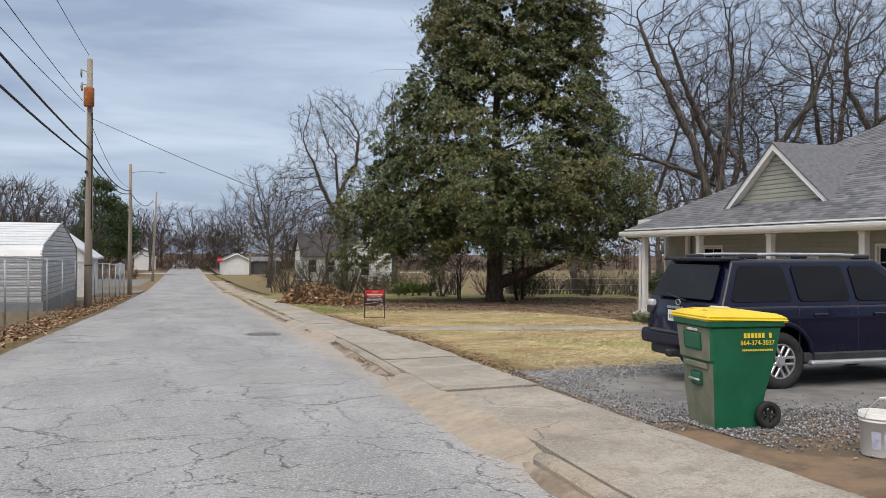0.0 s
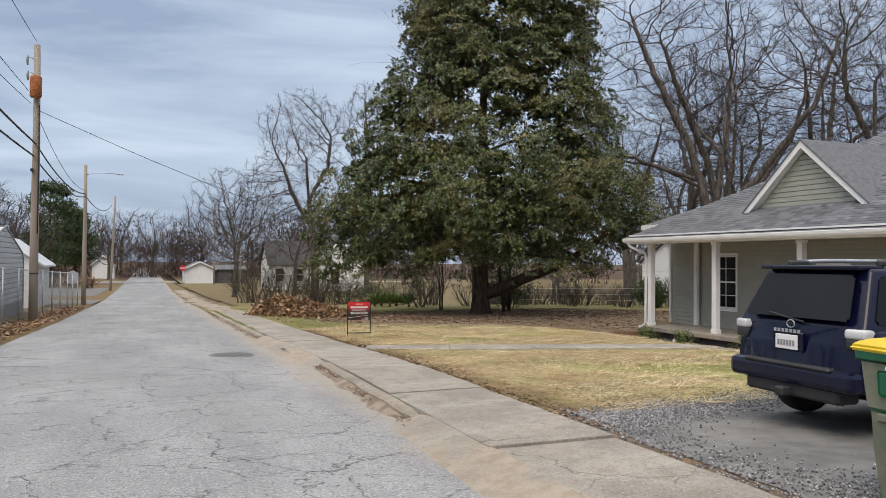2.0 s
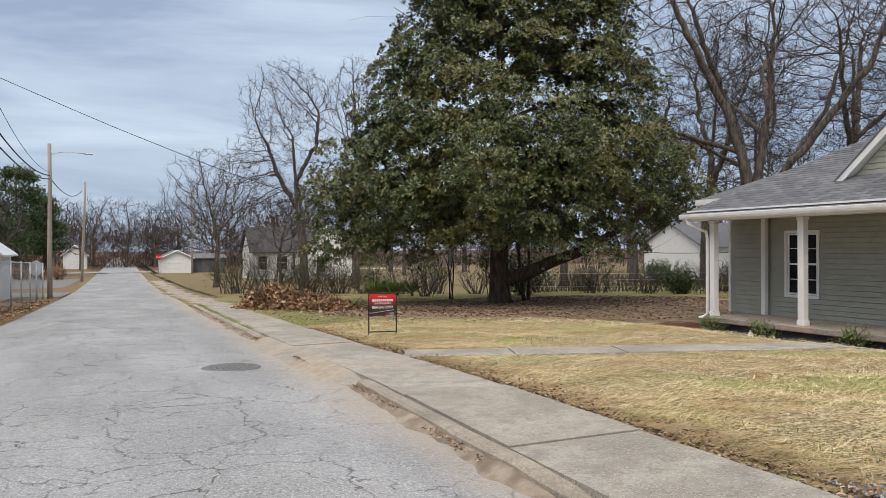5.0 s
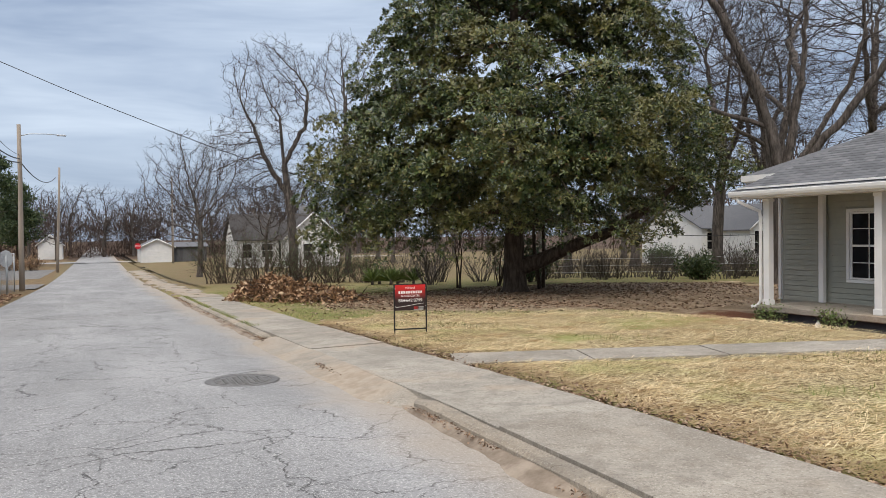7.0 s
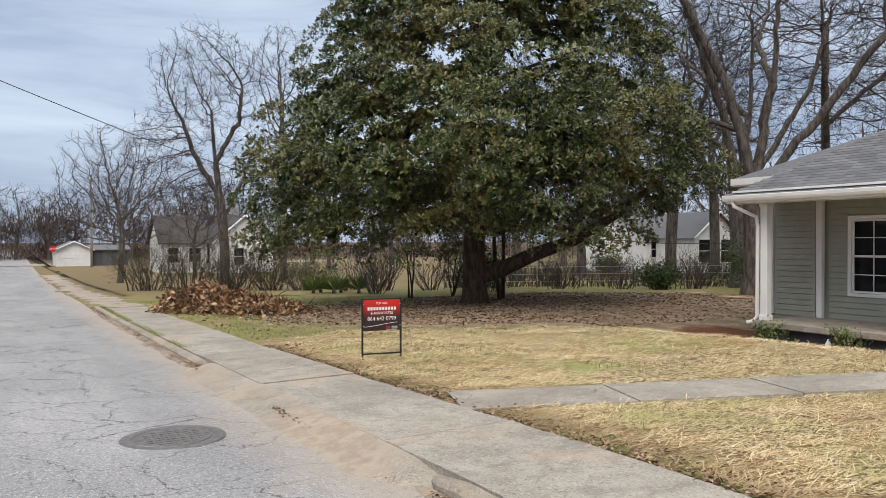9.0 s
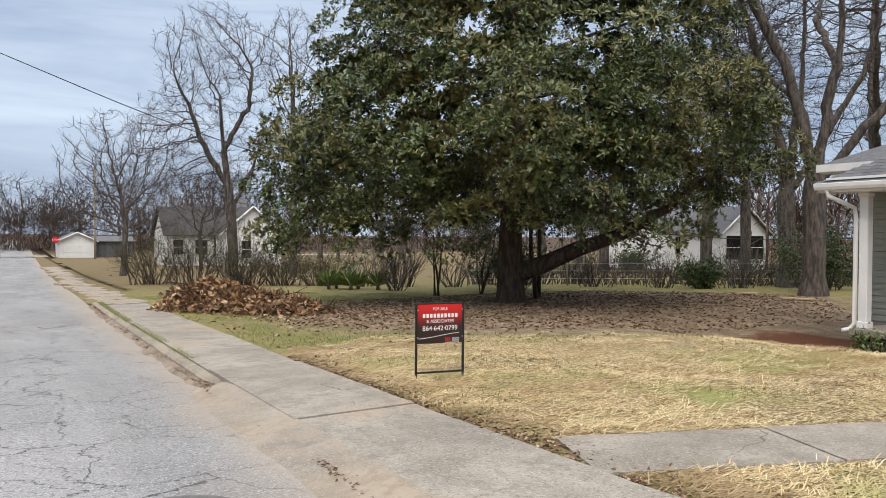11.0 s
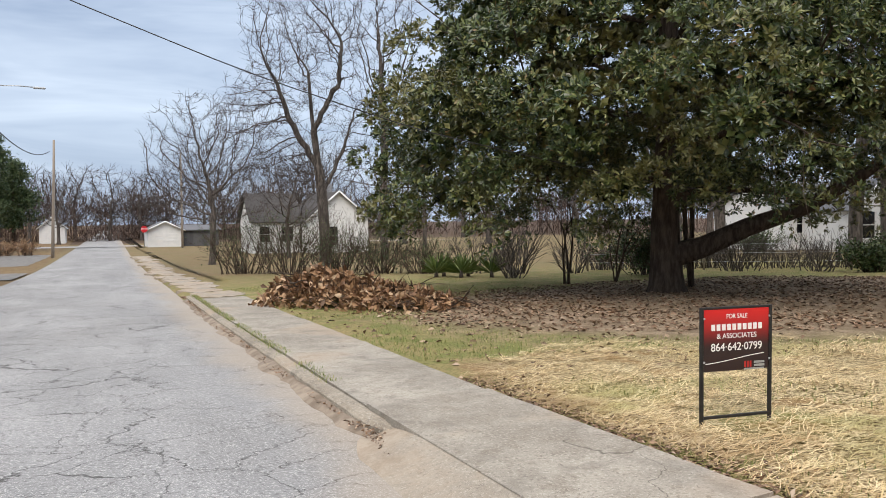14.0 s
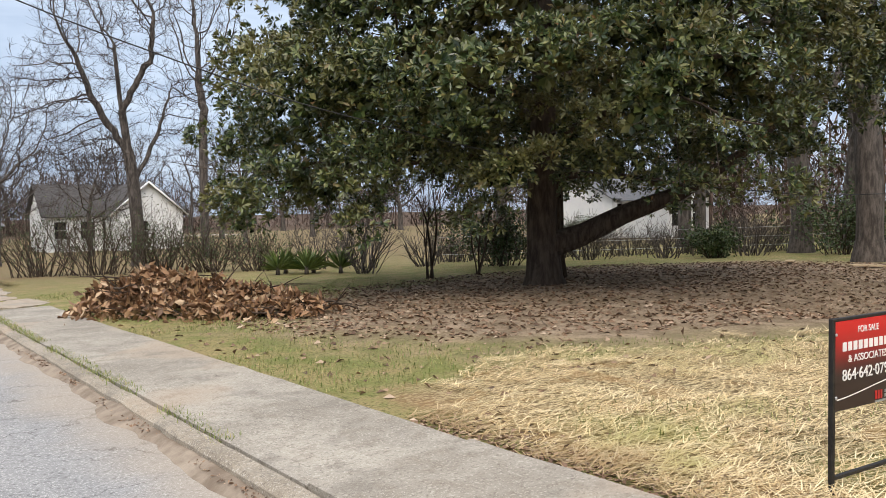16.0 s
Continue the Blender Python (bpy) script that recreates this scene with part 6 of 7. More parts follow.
def ribbed_garage():
    """Metal garage: ridge across the road's line, ribs run level round it."""
    ob = empty("metal_garage", pose(0, 0, 0), "white corrugated metal garage with rounded eaves behind the fence", "garage")
    x1, x0 = -4.95, -16.0
    ya, yb = 35.0, 47.0
    zb = float(sl(38)) - 0.1
    ym = (ya + yb) / 2
    prof = [(ya, zb), (ya, 1.35), (ya + .12, 1.62), (ya + .45, 1.85), (ym, 2.95), (yb - .45, 1.85), (yb - .12, 1.62), (yb, 1.35), (yb, zb)]
    V = [(x, y, z) for x in (x0, x1) for y, z in prof]
    n = len(prof)
    mesh_ob("shell", V, [(i, i + 1, n + i + 1, n + i) for i in range(n - 1)] + [tuple(range(n)), tuple(range(2 * n - 1, n - 1, -1))], M_TIN, ob)
    bm = bmesh.new()
    dark = bmesh.new()
    z = zb + 0.5
    while z < 2.8:
        half = (yb - ya) / 2 if z < 1.4 else (yb - ya) / 2 * max(0.05, (2.95 - z) / 1.35)
        add_box(bm, (0.03, 2 * half, 0.05), (x1 + 0.012, ym, z), 0.012)
        if z < 1.4:
            add_box(bm, (x1 - x0, 0.03, 0.06), ((x0 + x1) / 2, ya - 0.012, z), 0.012)
        # thin grey strips stand in for the shade between the white ribs
        add_box(dark, (0.02, 2 * half, 0.03), (x1 + 0.012, ym, z + 0.115))
        if z < 1.4:
            add_box(dark, (x1 - x0, 0.02, 0.03), ((x0 + x1) / 2, ya - 0.012, z + 0.115))
        z += 0.23
    for k in range(9):
        f = k / 9
        add_box(bm, (x1 - x0, 0.05, 0.03), ((x0 + x1) / 2, ya + .45 + (ym - ya - .45) * f, 1.86 + 1.1 * f), 0.01)
    bm_ob("ribs", bm, M_TIN, ob)
    bm_ob("rib_shade_strips", dark, M_BLOCK, ob)
    box("base_wall", (x1 - x0 + .1, yb - ya + .1, 0.75), ((x0 + x1) / 2, ym, zb + 0.2), M_BLOCK, ob)
    for s, y in ((-1, ya), (1, yb)):
        tube("edge_trim", [(x1 + .02, y, zb), (x1 + .02, y, 1.35), (x1 + .02, y - s * .12, 1.62), (x1 + .02, y - s * .45, 1.87), (x1 + .02, ym, 2.98)], 0.04, M_BLOCK, ob, 6)


ribbed_garage()


def gabled(name, label, category, x0, x1, y0, y1, zb, ze, zr, wall, roof, ridge='y', door=None, windows=(), over=0.35):
    """A plain gabled building: walls, roof slabs, door and windows set into dark reveals."""
    ob = empty(name, pose((x0 + x1) / 2, (y0 + y1) / 2, zb), label, category)
    ox, oy = (x0 + x1) / 2, (y0 + y1) / 2
    hx, hy, e, r = (x1 - x0) / 2, (y1 - y0) / 2, ze - zb, zr - zb
    if ridge == 'y':
        P = [(-hx, -hy), (hx, -hy), (hx, hy), (-hx, hy)]
        V = [(a, b, -0.3) for a, b in P] + [(a, b, e) for a, b in P] + [(0, -hy, r), (0, hy, r)]
        F = [(0, 1, 5, 8, 4), (2, 3, 7, 9, 6), (1, 2, 6, 5), (3, 0, 4, 7)]
        R = [[(-hx - over, -hy - over, e - over * (r - e) / hx), (0, -hy - over, r + .02), (0, hy + over, r + .02), (-hx - over, hy + over, e - over * (r - e) / hx)],
             [(hx + over, -hy - over, e - over * (r - e) / hx), (0, -hy - over, r + .02), (0, hy + over, r + .02), (hx + over, hy + over, e - over * (r - e) / hx)]]
    else:
        P = [(-hx, -hy), (hx, -hy), (hx, hy), (-hx, hy)]
        V = [(a, b, -0.3) for a, b in P] + [(a, b, e) for a, b in P] + [(-hx, 0, r), (hx, 0, r)]
        F = [(0, 1, 5, 4), (2, 3, 7, 6), (1, 2, 6, 9, 5), (3, 0, 4, 8, 7)]
        R = [[(-hx - over, s * (hy + over), e - over * (r - e) / hy), (-hx - over, 0, r + .02), (hx + over, 0, r + .02), (hx + over, s * (hy + over), e - over * (r - e) / hy)] for s in (-1, 1)]
    mesh_ob("wall", V, F, wall, ob)
    for q in R:
        VV = q + [(a, b, c + 0.1) for a, b, c in q]
        mesh_ob("roof", VV, [(0, 1, 2, 3), (4, 7, 6, 5), (0, 4, 5, 1), (1, 5, 6, 2), (2, 6, 7, 3), (3, 7, 4, 0)], roof, ob)
    # trim along the gable
    if ridge == 'y':
        for s in (-1, 1):
            tube("barge_board", [(s * (hx + over), -hy - over - .02, e - over * (r - e) / hx + .05), (0, -hy - over - .02, r + .07)], 0.09, M_WHITE, ob, 4)
    if door:
        dx, dw, dh = door
        bm = bmesh.new()
        for k in range(5):
            add_box(bm, (dw, 0.06, dh / 5 - 0.03), (dx, -hy - 0.02, dh * (k + .5) / 5), 0.01)
        bm_ob("door", bm, M_WHITE, ob)
    for face, u, z, w, h in windows:
        wn = new("window")
        wn.parent = ob
        wn.matrix_local = pose(u, -hy, z) if face == 'y' else pose(-hx, u, z, 0, 0, -90) if face == '-x' else pose(hx, u, z, 0, 0, 90)
        bm = bmesh.new()
        for q in ((w + .2, .08, .1, 0, h / 2 + .05), (w + .2, .08, .1, 0, -h / 2 - .05), (.1, .08, h, -w / 2 - .05, 0), (.1, .08, h, w / 2 + .05, 0), (w, .05, .06, 0, 0)):
            add_box(bm, q[:3], (q[3], -0.03, q[4]))
        bm_ob("frame", bm, M_WHITE, wn)
        box("pane", (w, 0.02, h), (0, -0.012, 0), M_GLASS, wn)
    return ob


G = lambda y: float(sl(y)) + 0.08
gabled("garden_shed", "small white shed with pale roof behind the fence", "shed", -8.6, -4.9, 53, 60, G(55), 1.35, 2.75, M_WHITE, M_TIN, 'y')
gabled("white_garage", "distant white garage with a wide roller door", "garage", 7.5, 11.6, 122, 130, G(122), 0.25, 1.25, M_WHITE, M_ROOFB, 'y', door=(0, 3.2, 1.7))
gabled("grey_shed", "distant dark grey lean-to shed with low roof", "shed", 11.8, 16.2, 123, 130, G(123), 0.2, 0.75, M_DARKWALL, M_ROOFB, 'x')
gabled("white_house", "white weatherboard house with a front gable behind bare shrubs", "house", 19.4, 25.2, 89, 99, G(90), 1.35, 3.85, M_WHITE, M_ROOFD, 'y', windows=(('y', -.6, 1.6, .95, 1.7), ('-x', -2.5, 1.7, .9, 1.5), ('-x', 2, 1.7, .9, 1.5)))
gabled("white_house_wing", "white weatherboard house wing with grey roof", "house", 14.8, 19.2, 91.5, 98, G(92), 1.3, 3.8, M_WHITE, M_ROOFD, 'x', windows=(('y', -1.1, 1.8, .9, 1.4), ('y', 1.0, 1.8, 1.1, 1.4)))
box_chim = box("chimney", (0.8, 0.8, 1.8), (22.9, 95, 4.0), M_BLOCK)
tagged(box_chim, "stubby grey chimney on the white house roof", "chimney")
nb = gabled("neighbour_house", "white house with grey roof and deep porch beyond the fence", "house", 50, 59, 62, 70, G(64), 1.8, 3.8, M_WHITE, M_ROOFB, 'x', windows=(('y', -3.4, 2.1, 1.0, 1.4), ('y', 3.6, 2.1, 1.0, 1.4)))
# the big dark panes stand in for shade inside the open porch
gabled("neighbour_porch", "white gabled porch with dark panes for its shaded openings", "porch", 51.0, 56.5, 57.5, 61.8, G(60), 1.7, 3.7, M_WHITE, M_ROOFB, 'y', windows=(('y', -1.35, 1.9, 1.8, 1.9), ('y', 1.35, 1.9, 1.8, 1.9)))
gabled("far_barn", "distant pale gabled shed at the road's end", "shed", -6.5, -2.8, 155, 162, G(155), 0.6, 2.2, M_WHITE, M_ROOFB, 'y', door=(0, 1.6, 1.7))


def stop_sign(x, y):
    ob = empty("stop_sign", pose(x, y, G(y)), "red octagonal stop sign on a steel post", "sign")
    tube("post", [(0, .03, -.1), (0, .03, 2.6)], 0.035, M_STEEL, ob, 8)
    V = [(0.42 * cos(a + pi / 8), q, 2.3 + 0.42 * sin(a + pi / 8)) for q in (-.015, .005) for a in np.linspace(0, 2 * pi, 9)[:-1]]
    mesh_ob("plate", V, [tuple(range(8)), tuple(range(15, 7, -1))] + [(i, (i + 1) % 8, 8 + (i + 1) % 8, 8 + i) for i in range(8)], M_STOP, ob)
    lettering("word", "STOP", 0.3, M_PAPER, pose(0, -.02, 2.2, 90, 0, 0), ob)


stop_sign(7.0, 120.5)


# ---- planting and litter ----
def shrub(x, y, h, w, seed, label, stems=26, leaf=None, nleaf=900, size=(.05, .10), mat=None, droop=0.0):
    """Twiggy shrub: many stems that fork, with or without leaves."""
    rs = random.Random(seed)
    ob = empty("shrub", pose(*at(x, y, -0.03 - float(dip(x, y)))), label, "shrub", "yard shrubs")
    limbs = []
    for k in range(stems):
        a, q = rs.uniform(0, 2 * pi), rs.uniform(0.05, 0.75)
        p = Vector((cos(a), sin(a), 0)) * w * 0.45 * rs.random()
        grow(rs, p, (cos(a) * q, sin(a) * q, 1), h * rs.uniform(.6, 1.0), rs.uniform(.012, .03), 1, 5, limbs, 0.5, 0.1 - droop, 0.16, (3, 5), 0.3)
    t = tree_mesh("stems", limbs, M_BARK if leaf is None else M_BARKD, ob, 0.006)
    t["kind"] = "stuff"
    if leaf is not None:
        rg = np.random.RandomState(seed)
        tips = [pts[i].lerp(pts[i + 1], rs.random()) for pts, rad, lev in limbs for i in range(1, len(pts) - 1)]
        idx = rg.randint(0, len(tips), nleaf)
        base = np.array([tuple(tips[i]) for i in idx]) + rg.normal(0, .07 + .03 * h, (nleaf, 3))
        base[:, 2] = np.maximum(base[:, 2], 0.05)
        d = rg.normal(0, 1, (nleaf, 3)) + np.array([0, 0, 0.3])
        l = leaves_mesh("leaves", base, d, rg.normal(0, 1, (nleaf, 3)) + np.array([0, 0, 1]), rg.uniform(*size, nleaf), rg.uniform(*size, nleaf) * 0.35, leaf, ob)
        l["kind"] = "stuff"
    return ob


# hedge row of tangled shrubs along the far side of the lot
for i, (x, y, h, w) in enumerate(((8.0, 57.0, 2.6, 2.6), (9.8, 55.2, 2.6, 2.8), (11.6, 53.6, 2.2, 2.6), (13.2, 52.0, 1.8, 2.2), (14.6, 50.4, 1.5, 1.8))):
    shrub(x, y, h, w, 40 + i, "tangled winter shrub with sparse dull leaves", 60, M_EVER, 1300, (.05, .10))
for i, (x, y, h, w) in enumerate(((12.5, 56, 2.3, 1.6), (15.9, 48.5, 1.9, 1.2), (17.2, 47, 2.2, 1.2), (19.2, 45.6, 1.7, 1.0), (15.6, 44.2, 1.9, 0.8), (24.5, 42, 1.5, 1.8), (26.5, 40.0, 1.4, 1.8), (29, 38, 1.6, 2), (21.5, 47, 1.4, 1.6), (22.8, 45.2, 1.2, 1.5), (25.6, 44.8, 1.2, 1.6), (31.5, 39.5, 1.6, 2.0), (18.2, 50, 1.6, 1.6), (33.5, 36.5, 2.0, 2.2))):
    shrub(x, y, h, w, 60 + i, "leafless brown twiggy shrub", 26)
for i, (x, y, h, w) in enumerate(((20.4, 42.6, 2.0, 1.6), (29.9, 34.8, 2.2, 1.7), (27.4, 38.3, 1.0, 1.0), (41, 57, 1.7, 2.2))):
    shrub(x, y, h, w, 80 + i, "dense dark evergreen shrub", 30, M_EVER, 3200, (.08, .15))
for i, (x, y) in enumerate(((-6.3, 104), (-4.7, 103), (-8.4, 105))):
    shrub(x, y, 1.3, 1.5, 130 + i, "rounded reddish-brown shrub beside the lot", 24, M_DRYLEAF, 1500, (.08, .16))
for i in range(9):
    shrub(22.5 + 1.75 * i, 47.2 - 1.5 * i, 1.0 + 0.25 * (i % 3), 3.2, 110 + i, "low tangle of dead brown brush along the fence", 70)
for i, (x, y) in enumerate(((16.5, 24.5), (16.5, 22.6), (16.5, 19.9))):
    shrub(x, y, 0.45, 0.35, 90 + i, "small young evergreen shrub in red mulch", 12, M_YUCCA, 420, (.04, .08))


def yucca(x, y, seed):
    rg = np.random.RandomState(seed)
    ob = empty("yucca", pose(*at(x, y, -0.02)), "spiky green yucca clump", "plant", "yuccas")
    n = 90
    a = rg.uniform(0, 2 * pi, n)
    e = rg.uniform(0.15, 1.45, n)
    d = np.stack([np.cos(a) * np.cos(e), np.sin(a) * np.cos(e), np.sin(e)], 1)
    l = leaves_mesh("blades", np.zeros((n, 3)) + d * .05 + np.array([0, 0, .18]), d, np.stack([-np.cos(a) * np.sin(e), -np.sin(a) * np.sin(e), np.cos(e)], 1), rg.uniform(.55, .85, n), rg.uniform(.018, .03, n), M_YUCCA, ob)
    tube("stalk", [(0, 0, -.05), (0, 0, .3)], [.09, .06], M_BARK, ob, 8)


for i, (x, y) in enumerate(((13.6, 46.8), (14.3, 46.0), (14.9, 46.6), (15.2, 45.2), (14.2, 47.4))):
    yucca(x, y, 30 + i)


def sapling(x, y, h, r, seed, lean):
    rs = random.Random(seed)
    ob = empty("sapling", pose(*at(x, y, -0.05)), "thin bare multi-stemmed sapling", "tree", "saplings")
    limbs = []
    for k in range(4):
        grow(rs, (rs.uniform(-.1, .1), rs.uniform(-.1, .1), 0), (lean[0] + rs.uniform(-.25, .25), lean[1] + rs.uniform(-.25, .25), 1), h * rs.uniform(.7, 1), r * rs.uniform(.6, 1), 2, 6, limbs, .5, .15, .1, (2, 4))
    tree_mesh("stems", limbs, M_BARKD, ob, 0.006)


sapling(15.1, 40.0, 3.2, .06, 3, (-.1, 0))
sapling(17.3, 40.4, 2.8, .05, 4, (.1, 0))
for x, y, dx, seed in ((17.0, 36.4, -.25, 5), (17.6, 37.1, 0.03, 6)):
    ob = empty("young_trunk", pose(*at(x, y, -0.05)), "thin dark trunk beside the magnolia", "tree", "saplings")
    tube("stem", [(0, 0, -.05), (dx * .5, 0, .8), (dx, 0, 1.7), (dx * 1.2, 0, 3.2)], [.09, .08, .075, .06], M_BARKD, ob, 8)


def evergreen(x, y, h, w, seed):
    rg = np.random.RandomState(seed)
    ob = empty("pine_tree", pose(*at(x, y)), "distant dark green pine tree", "tree", "distant pines")
    tube("trunk", [(0, 0, -.2), (0, 0, h * .5), (0, 0, h * .95)], [.28, .2, .05], M_BARKD, ob, 8)
    n = 120
    z = rg.uniform(.28, 1.0, n)
    a = rg.uniform(0, 2 * pi, n)
    r = w * np.sqrt(np.clip(1 - ((z - .5) / .52) ** 2, 0.02, 1)) * rg.uniform(.35, 1.1, n)
    C = np.stack([r * np.cos(a), r * np.sin(a), z * h], 1)
    m = 60
    P = np.repeat(C, m, 0) + rg.normal(0, .42, (n * m, 3)) * np.array([1, 1, .6])
    l = leaves_mesh("needles", P, rg.normal(0, 1, (n * m, 3)) + np.array([0, 0, .4]), rg.normal(0, 1, (n * m, 3)), rg.uniform(.3, .6, n * m), rg.uniform(.05, .1, n * m), M_EVER, ob)
    l["kind"] = "stuff"


evergreen(-9.5, 112, 13.0, 2.7, 1)
evergreen(-7.0, 120, 10.0, 2.2, 2)


def leaf_pile():
    """A long heap of cut magnolia branches with big dry leaves."""
    rg = np.random.RandomState(5)
    a, b = np.array([5.6, 38.6]), np.array([8.6, 34.5])
    ob = empty("leaf_pile", pose(0, 0, 0), "heap of cut branches with dry brown magnolia leaves", "leaf pile")
    n = 5200
    f = rg.beta(1.1, 1.5, n)
    hgt = 0.85 * np.interp(f, [0, .08, .3, .5, .75, 1], [.35, .9, 1.0, .75, .6, .25])
    across = rg.normal(0, .42, n)
    d = (b - a) / np.linalg.norm(b - a)
    q = np.array([-d[1], d[0]])
    xy = a + (b - a) * f[:, None] + q * across[:, None] + rg.normal(0, .08, (n, 2))
    lump = np.array([noise.noise(Vector((p * 1.6, q2 * 1.6, 3))) for p, q2 in xy])
    z = sl(xy[:, 1]) + .1 + hgt * (1 + .5 * lump) * np.exp(-(across / .62) ** 2) * rg.uniform(.35, 1.0, n) ** .5
    P = np.stack([xy[:, 0], xy[:, 1], z], 1)
    D = rg.normal(0, 1, (n, 3)) + np.array([0, 0, -.25])
    l = leaves_mesh("leaves", P, D, rg.normal(0, 1, (n, 3)) + np.array([0, 0, .6]), rg.uniform(.13, .25, n), rg.uniform(.032, .062, n), M_DRYLEAF, ob, 0.5)
    l["kind"] = "stuff"
    rs = random.Random(3)
    limbs = []
    for k in range(46):
        t = rs.random()
        p = a + (b - a) * t + q * rs.gauss(0, .3)
        h = float(np.interp(t, [0, .3, .75, 1], [.4, .75, .45, .15])) * rs.random()
        grow(rs, (p[0], p[1], float(sl(p[1])) + .12 + h), (rs.gauss(0, 1), rs.gauss(0, 1), rs.uniform(-.1, .4)), rs.uniform(.6, 1.3), rs.uniform(.012, .03), 1, 4, limbs, .5, 0, .15, (1, 3))
    t = tree_mesh("sticks", limbs, M_BARKD, ob)
    t["kind"] = "stuff"
    box("red_scrap", (.16, .1, .06), (8.15, 34.75, float(sl(34.7)) + .16), M_STOP, ob, 0.02)


leaf_pile()


def scattered(name, label, category, n, seed, place, length, width, mat, flat=0.35, lift=0.012):
    rg = np.random.RandomState(seed)
    xy = place(rg, n)
    n = len(xy)
    z = sl(xy[:, 1]) - dip(xy[:, 0], xy[:, 1]) + 0.10 + lift + np.array([0.05 * noise.noise(Vector((x * .35, y * .35, 0))) for x, y in xy]) * (xy[:, 1] > 13)
    P = np.stack([xy[:, 0], xy[:, 1], z], 1)
    D = rg.normal(0, 1, (n, 3)) * np.array([1, 1, flat * .5])
    ob = leaves_mesh(name, P, D, rg.normal(0, flat, (n, 3)) + np.array([0, 0, 1]), rg.uniform(*length, n), rg.uniform(*width, n), mat, None, 0.5)
    tagged(ob, label, category, kind="stuff")


def under_tree(rg, n):
    a, r = rg.uniform(0, 2 * pi, n), np.sqrt(rg.rand(n))
    xy = np.stack([16.2 + r * 9.5 * np.cos(a), 33.6 + r * 6.4 * np.sin(a)], 1)
    return xy[(xy[:, 0] > 6) & ~((xy[:, 0] > 16) & (xy[:, 1] < 28.5))]


def lawn_leaves(rg, n):
    return np.stack([rg.uniform(5.4, 12, n), rg.uniform(26.5, 40, n)], 1)


def verge_leaves(rg, n):
    y = rg.uniform(4, 52, n)
    return np.stack([edge_l(y) - np.abs(rg.normal(.5, .5, n)), y], 1)


def walk_edge(rg, n):
    y = rg.uniform(9.8, 27, n)
    return np.stack([walk_r(y) + np.abs(rg.normal(.12, .22, n)), y], 1)


scattered("leaf_litter", "fallen brown magnolia leaves over bare soil", "leaf litter", 10500, 7, under_tree, (.06, .14), (.02, .036), M_LITTER)
scattered("lawn_leaves", "loose brown leaves on thin grass", "leaf litter", 700, 8, lawn_leaves, (.07, .15), (.02, .04), M_LITTER)
scattered("verge_leaves", "brown leaves along the fence verge", "leaf litter", 4000, 9, verge_leaves, (.08, .16), (.03, .05), M_DRYLEAF)
scattered("edge_leaves", "dry leaves and crumbs along the pavement edge", "leaf litter", 4200, 10, walk_edge, (.03, .08), (.01, .02), M_LITTER)


def straw_cover():
    rg = np.random.RandomState(15)
    n = 185000
    x = 5.05 + 10.2 * rg.rand(n) ** 1.3
    y = rg.uniform(10.6, 28.6, n)
    lim = 28.4 - 0.42 * np.maximum(x - 8, 0)
    dens = np.array([noise.noise(Vector((a * .55, b * .55, 4))) + .6 * noise.noise(Vector((a * 1.9, b * 1.9, 7))) for a, b in zip(x, y)])
    # leave the garden path clear
    py = np.interp(x, [5.2, 8.0, 11.3, 14, 16.6], [20.2, 19.15, 17.9, 17.3, 17.2])
    keep = (y < lim + dens) & (x > walk_r(y) + 0.03 + 0.1 * rg.rand(n)) & (rg.rand(n) < .72 + dens * 1.1) & (np.abs(y - py) > 0.58) & ~((x < 6) & (y > 27.2))
    x, y = x[keep], y[keep]
    n = len(x)
    bump = np.array([0.05 * noise.noise(Vector((a * .35, b * .35, 0))) for a, b in zip(x, y)])
    tuft = np.array([noise.noise(Vector((a * 2.3, b * 2.3, 21))) for a, b in zip(x, y)])
    P = np.stack([x, y, sl(y) - dip(x, y) + .10 + bump + rg.uniform(.006, .035, n) + .05 * np.maximum(tuft, 0)], 1)
    flow = np.array([noise.noise(Vector((p * .4, q * .4, 11))) for p, q in zip(x, y)])
    a = -.35 + flow * .7 + rg.normal(0, .75, n)
    D = np.stack([np.cos(a), np.sin(a), rg.normal(0, .09, n)], 1)
    ob = strips_mesh("straw", P, D, rg.uniform(.08, .27, n), rg.uniform(.0017, .0042, n), M_STRAW, None, 0.02)
    tagged(ob, "loose golden straw strewn over the new lawn", "straw", kind="stuff")


straw_cover()


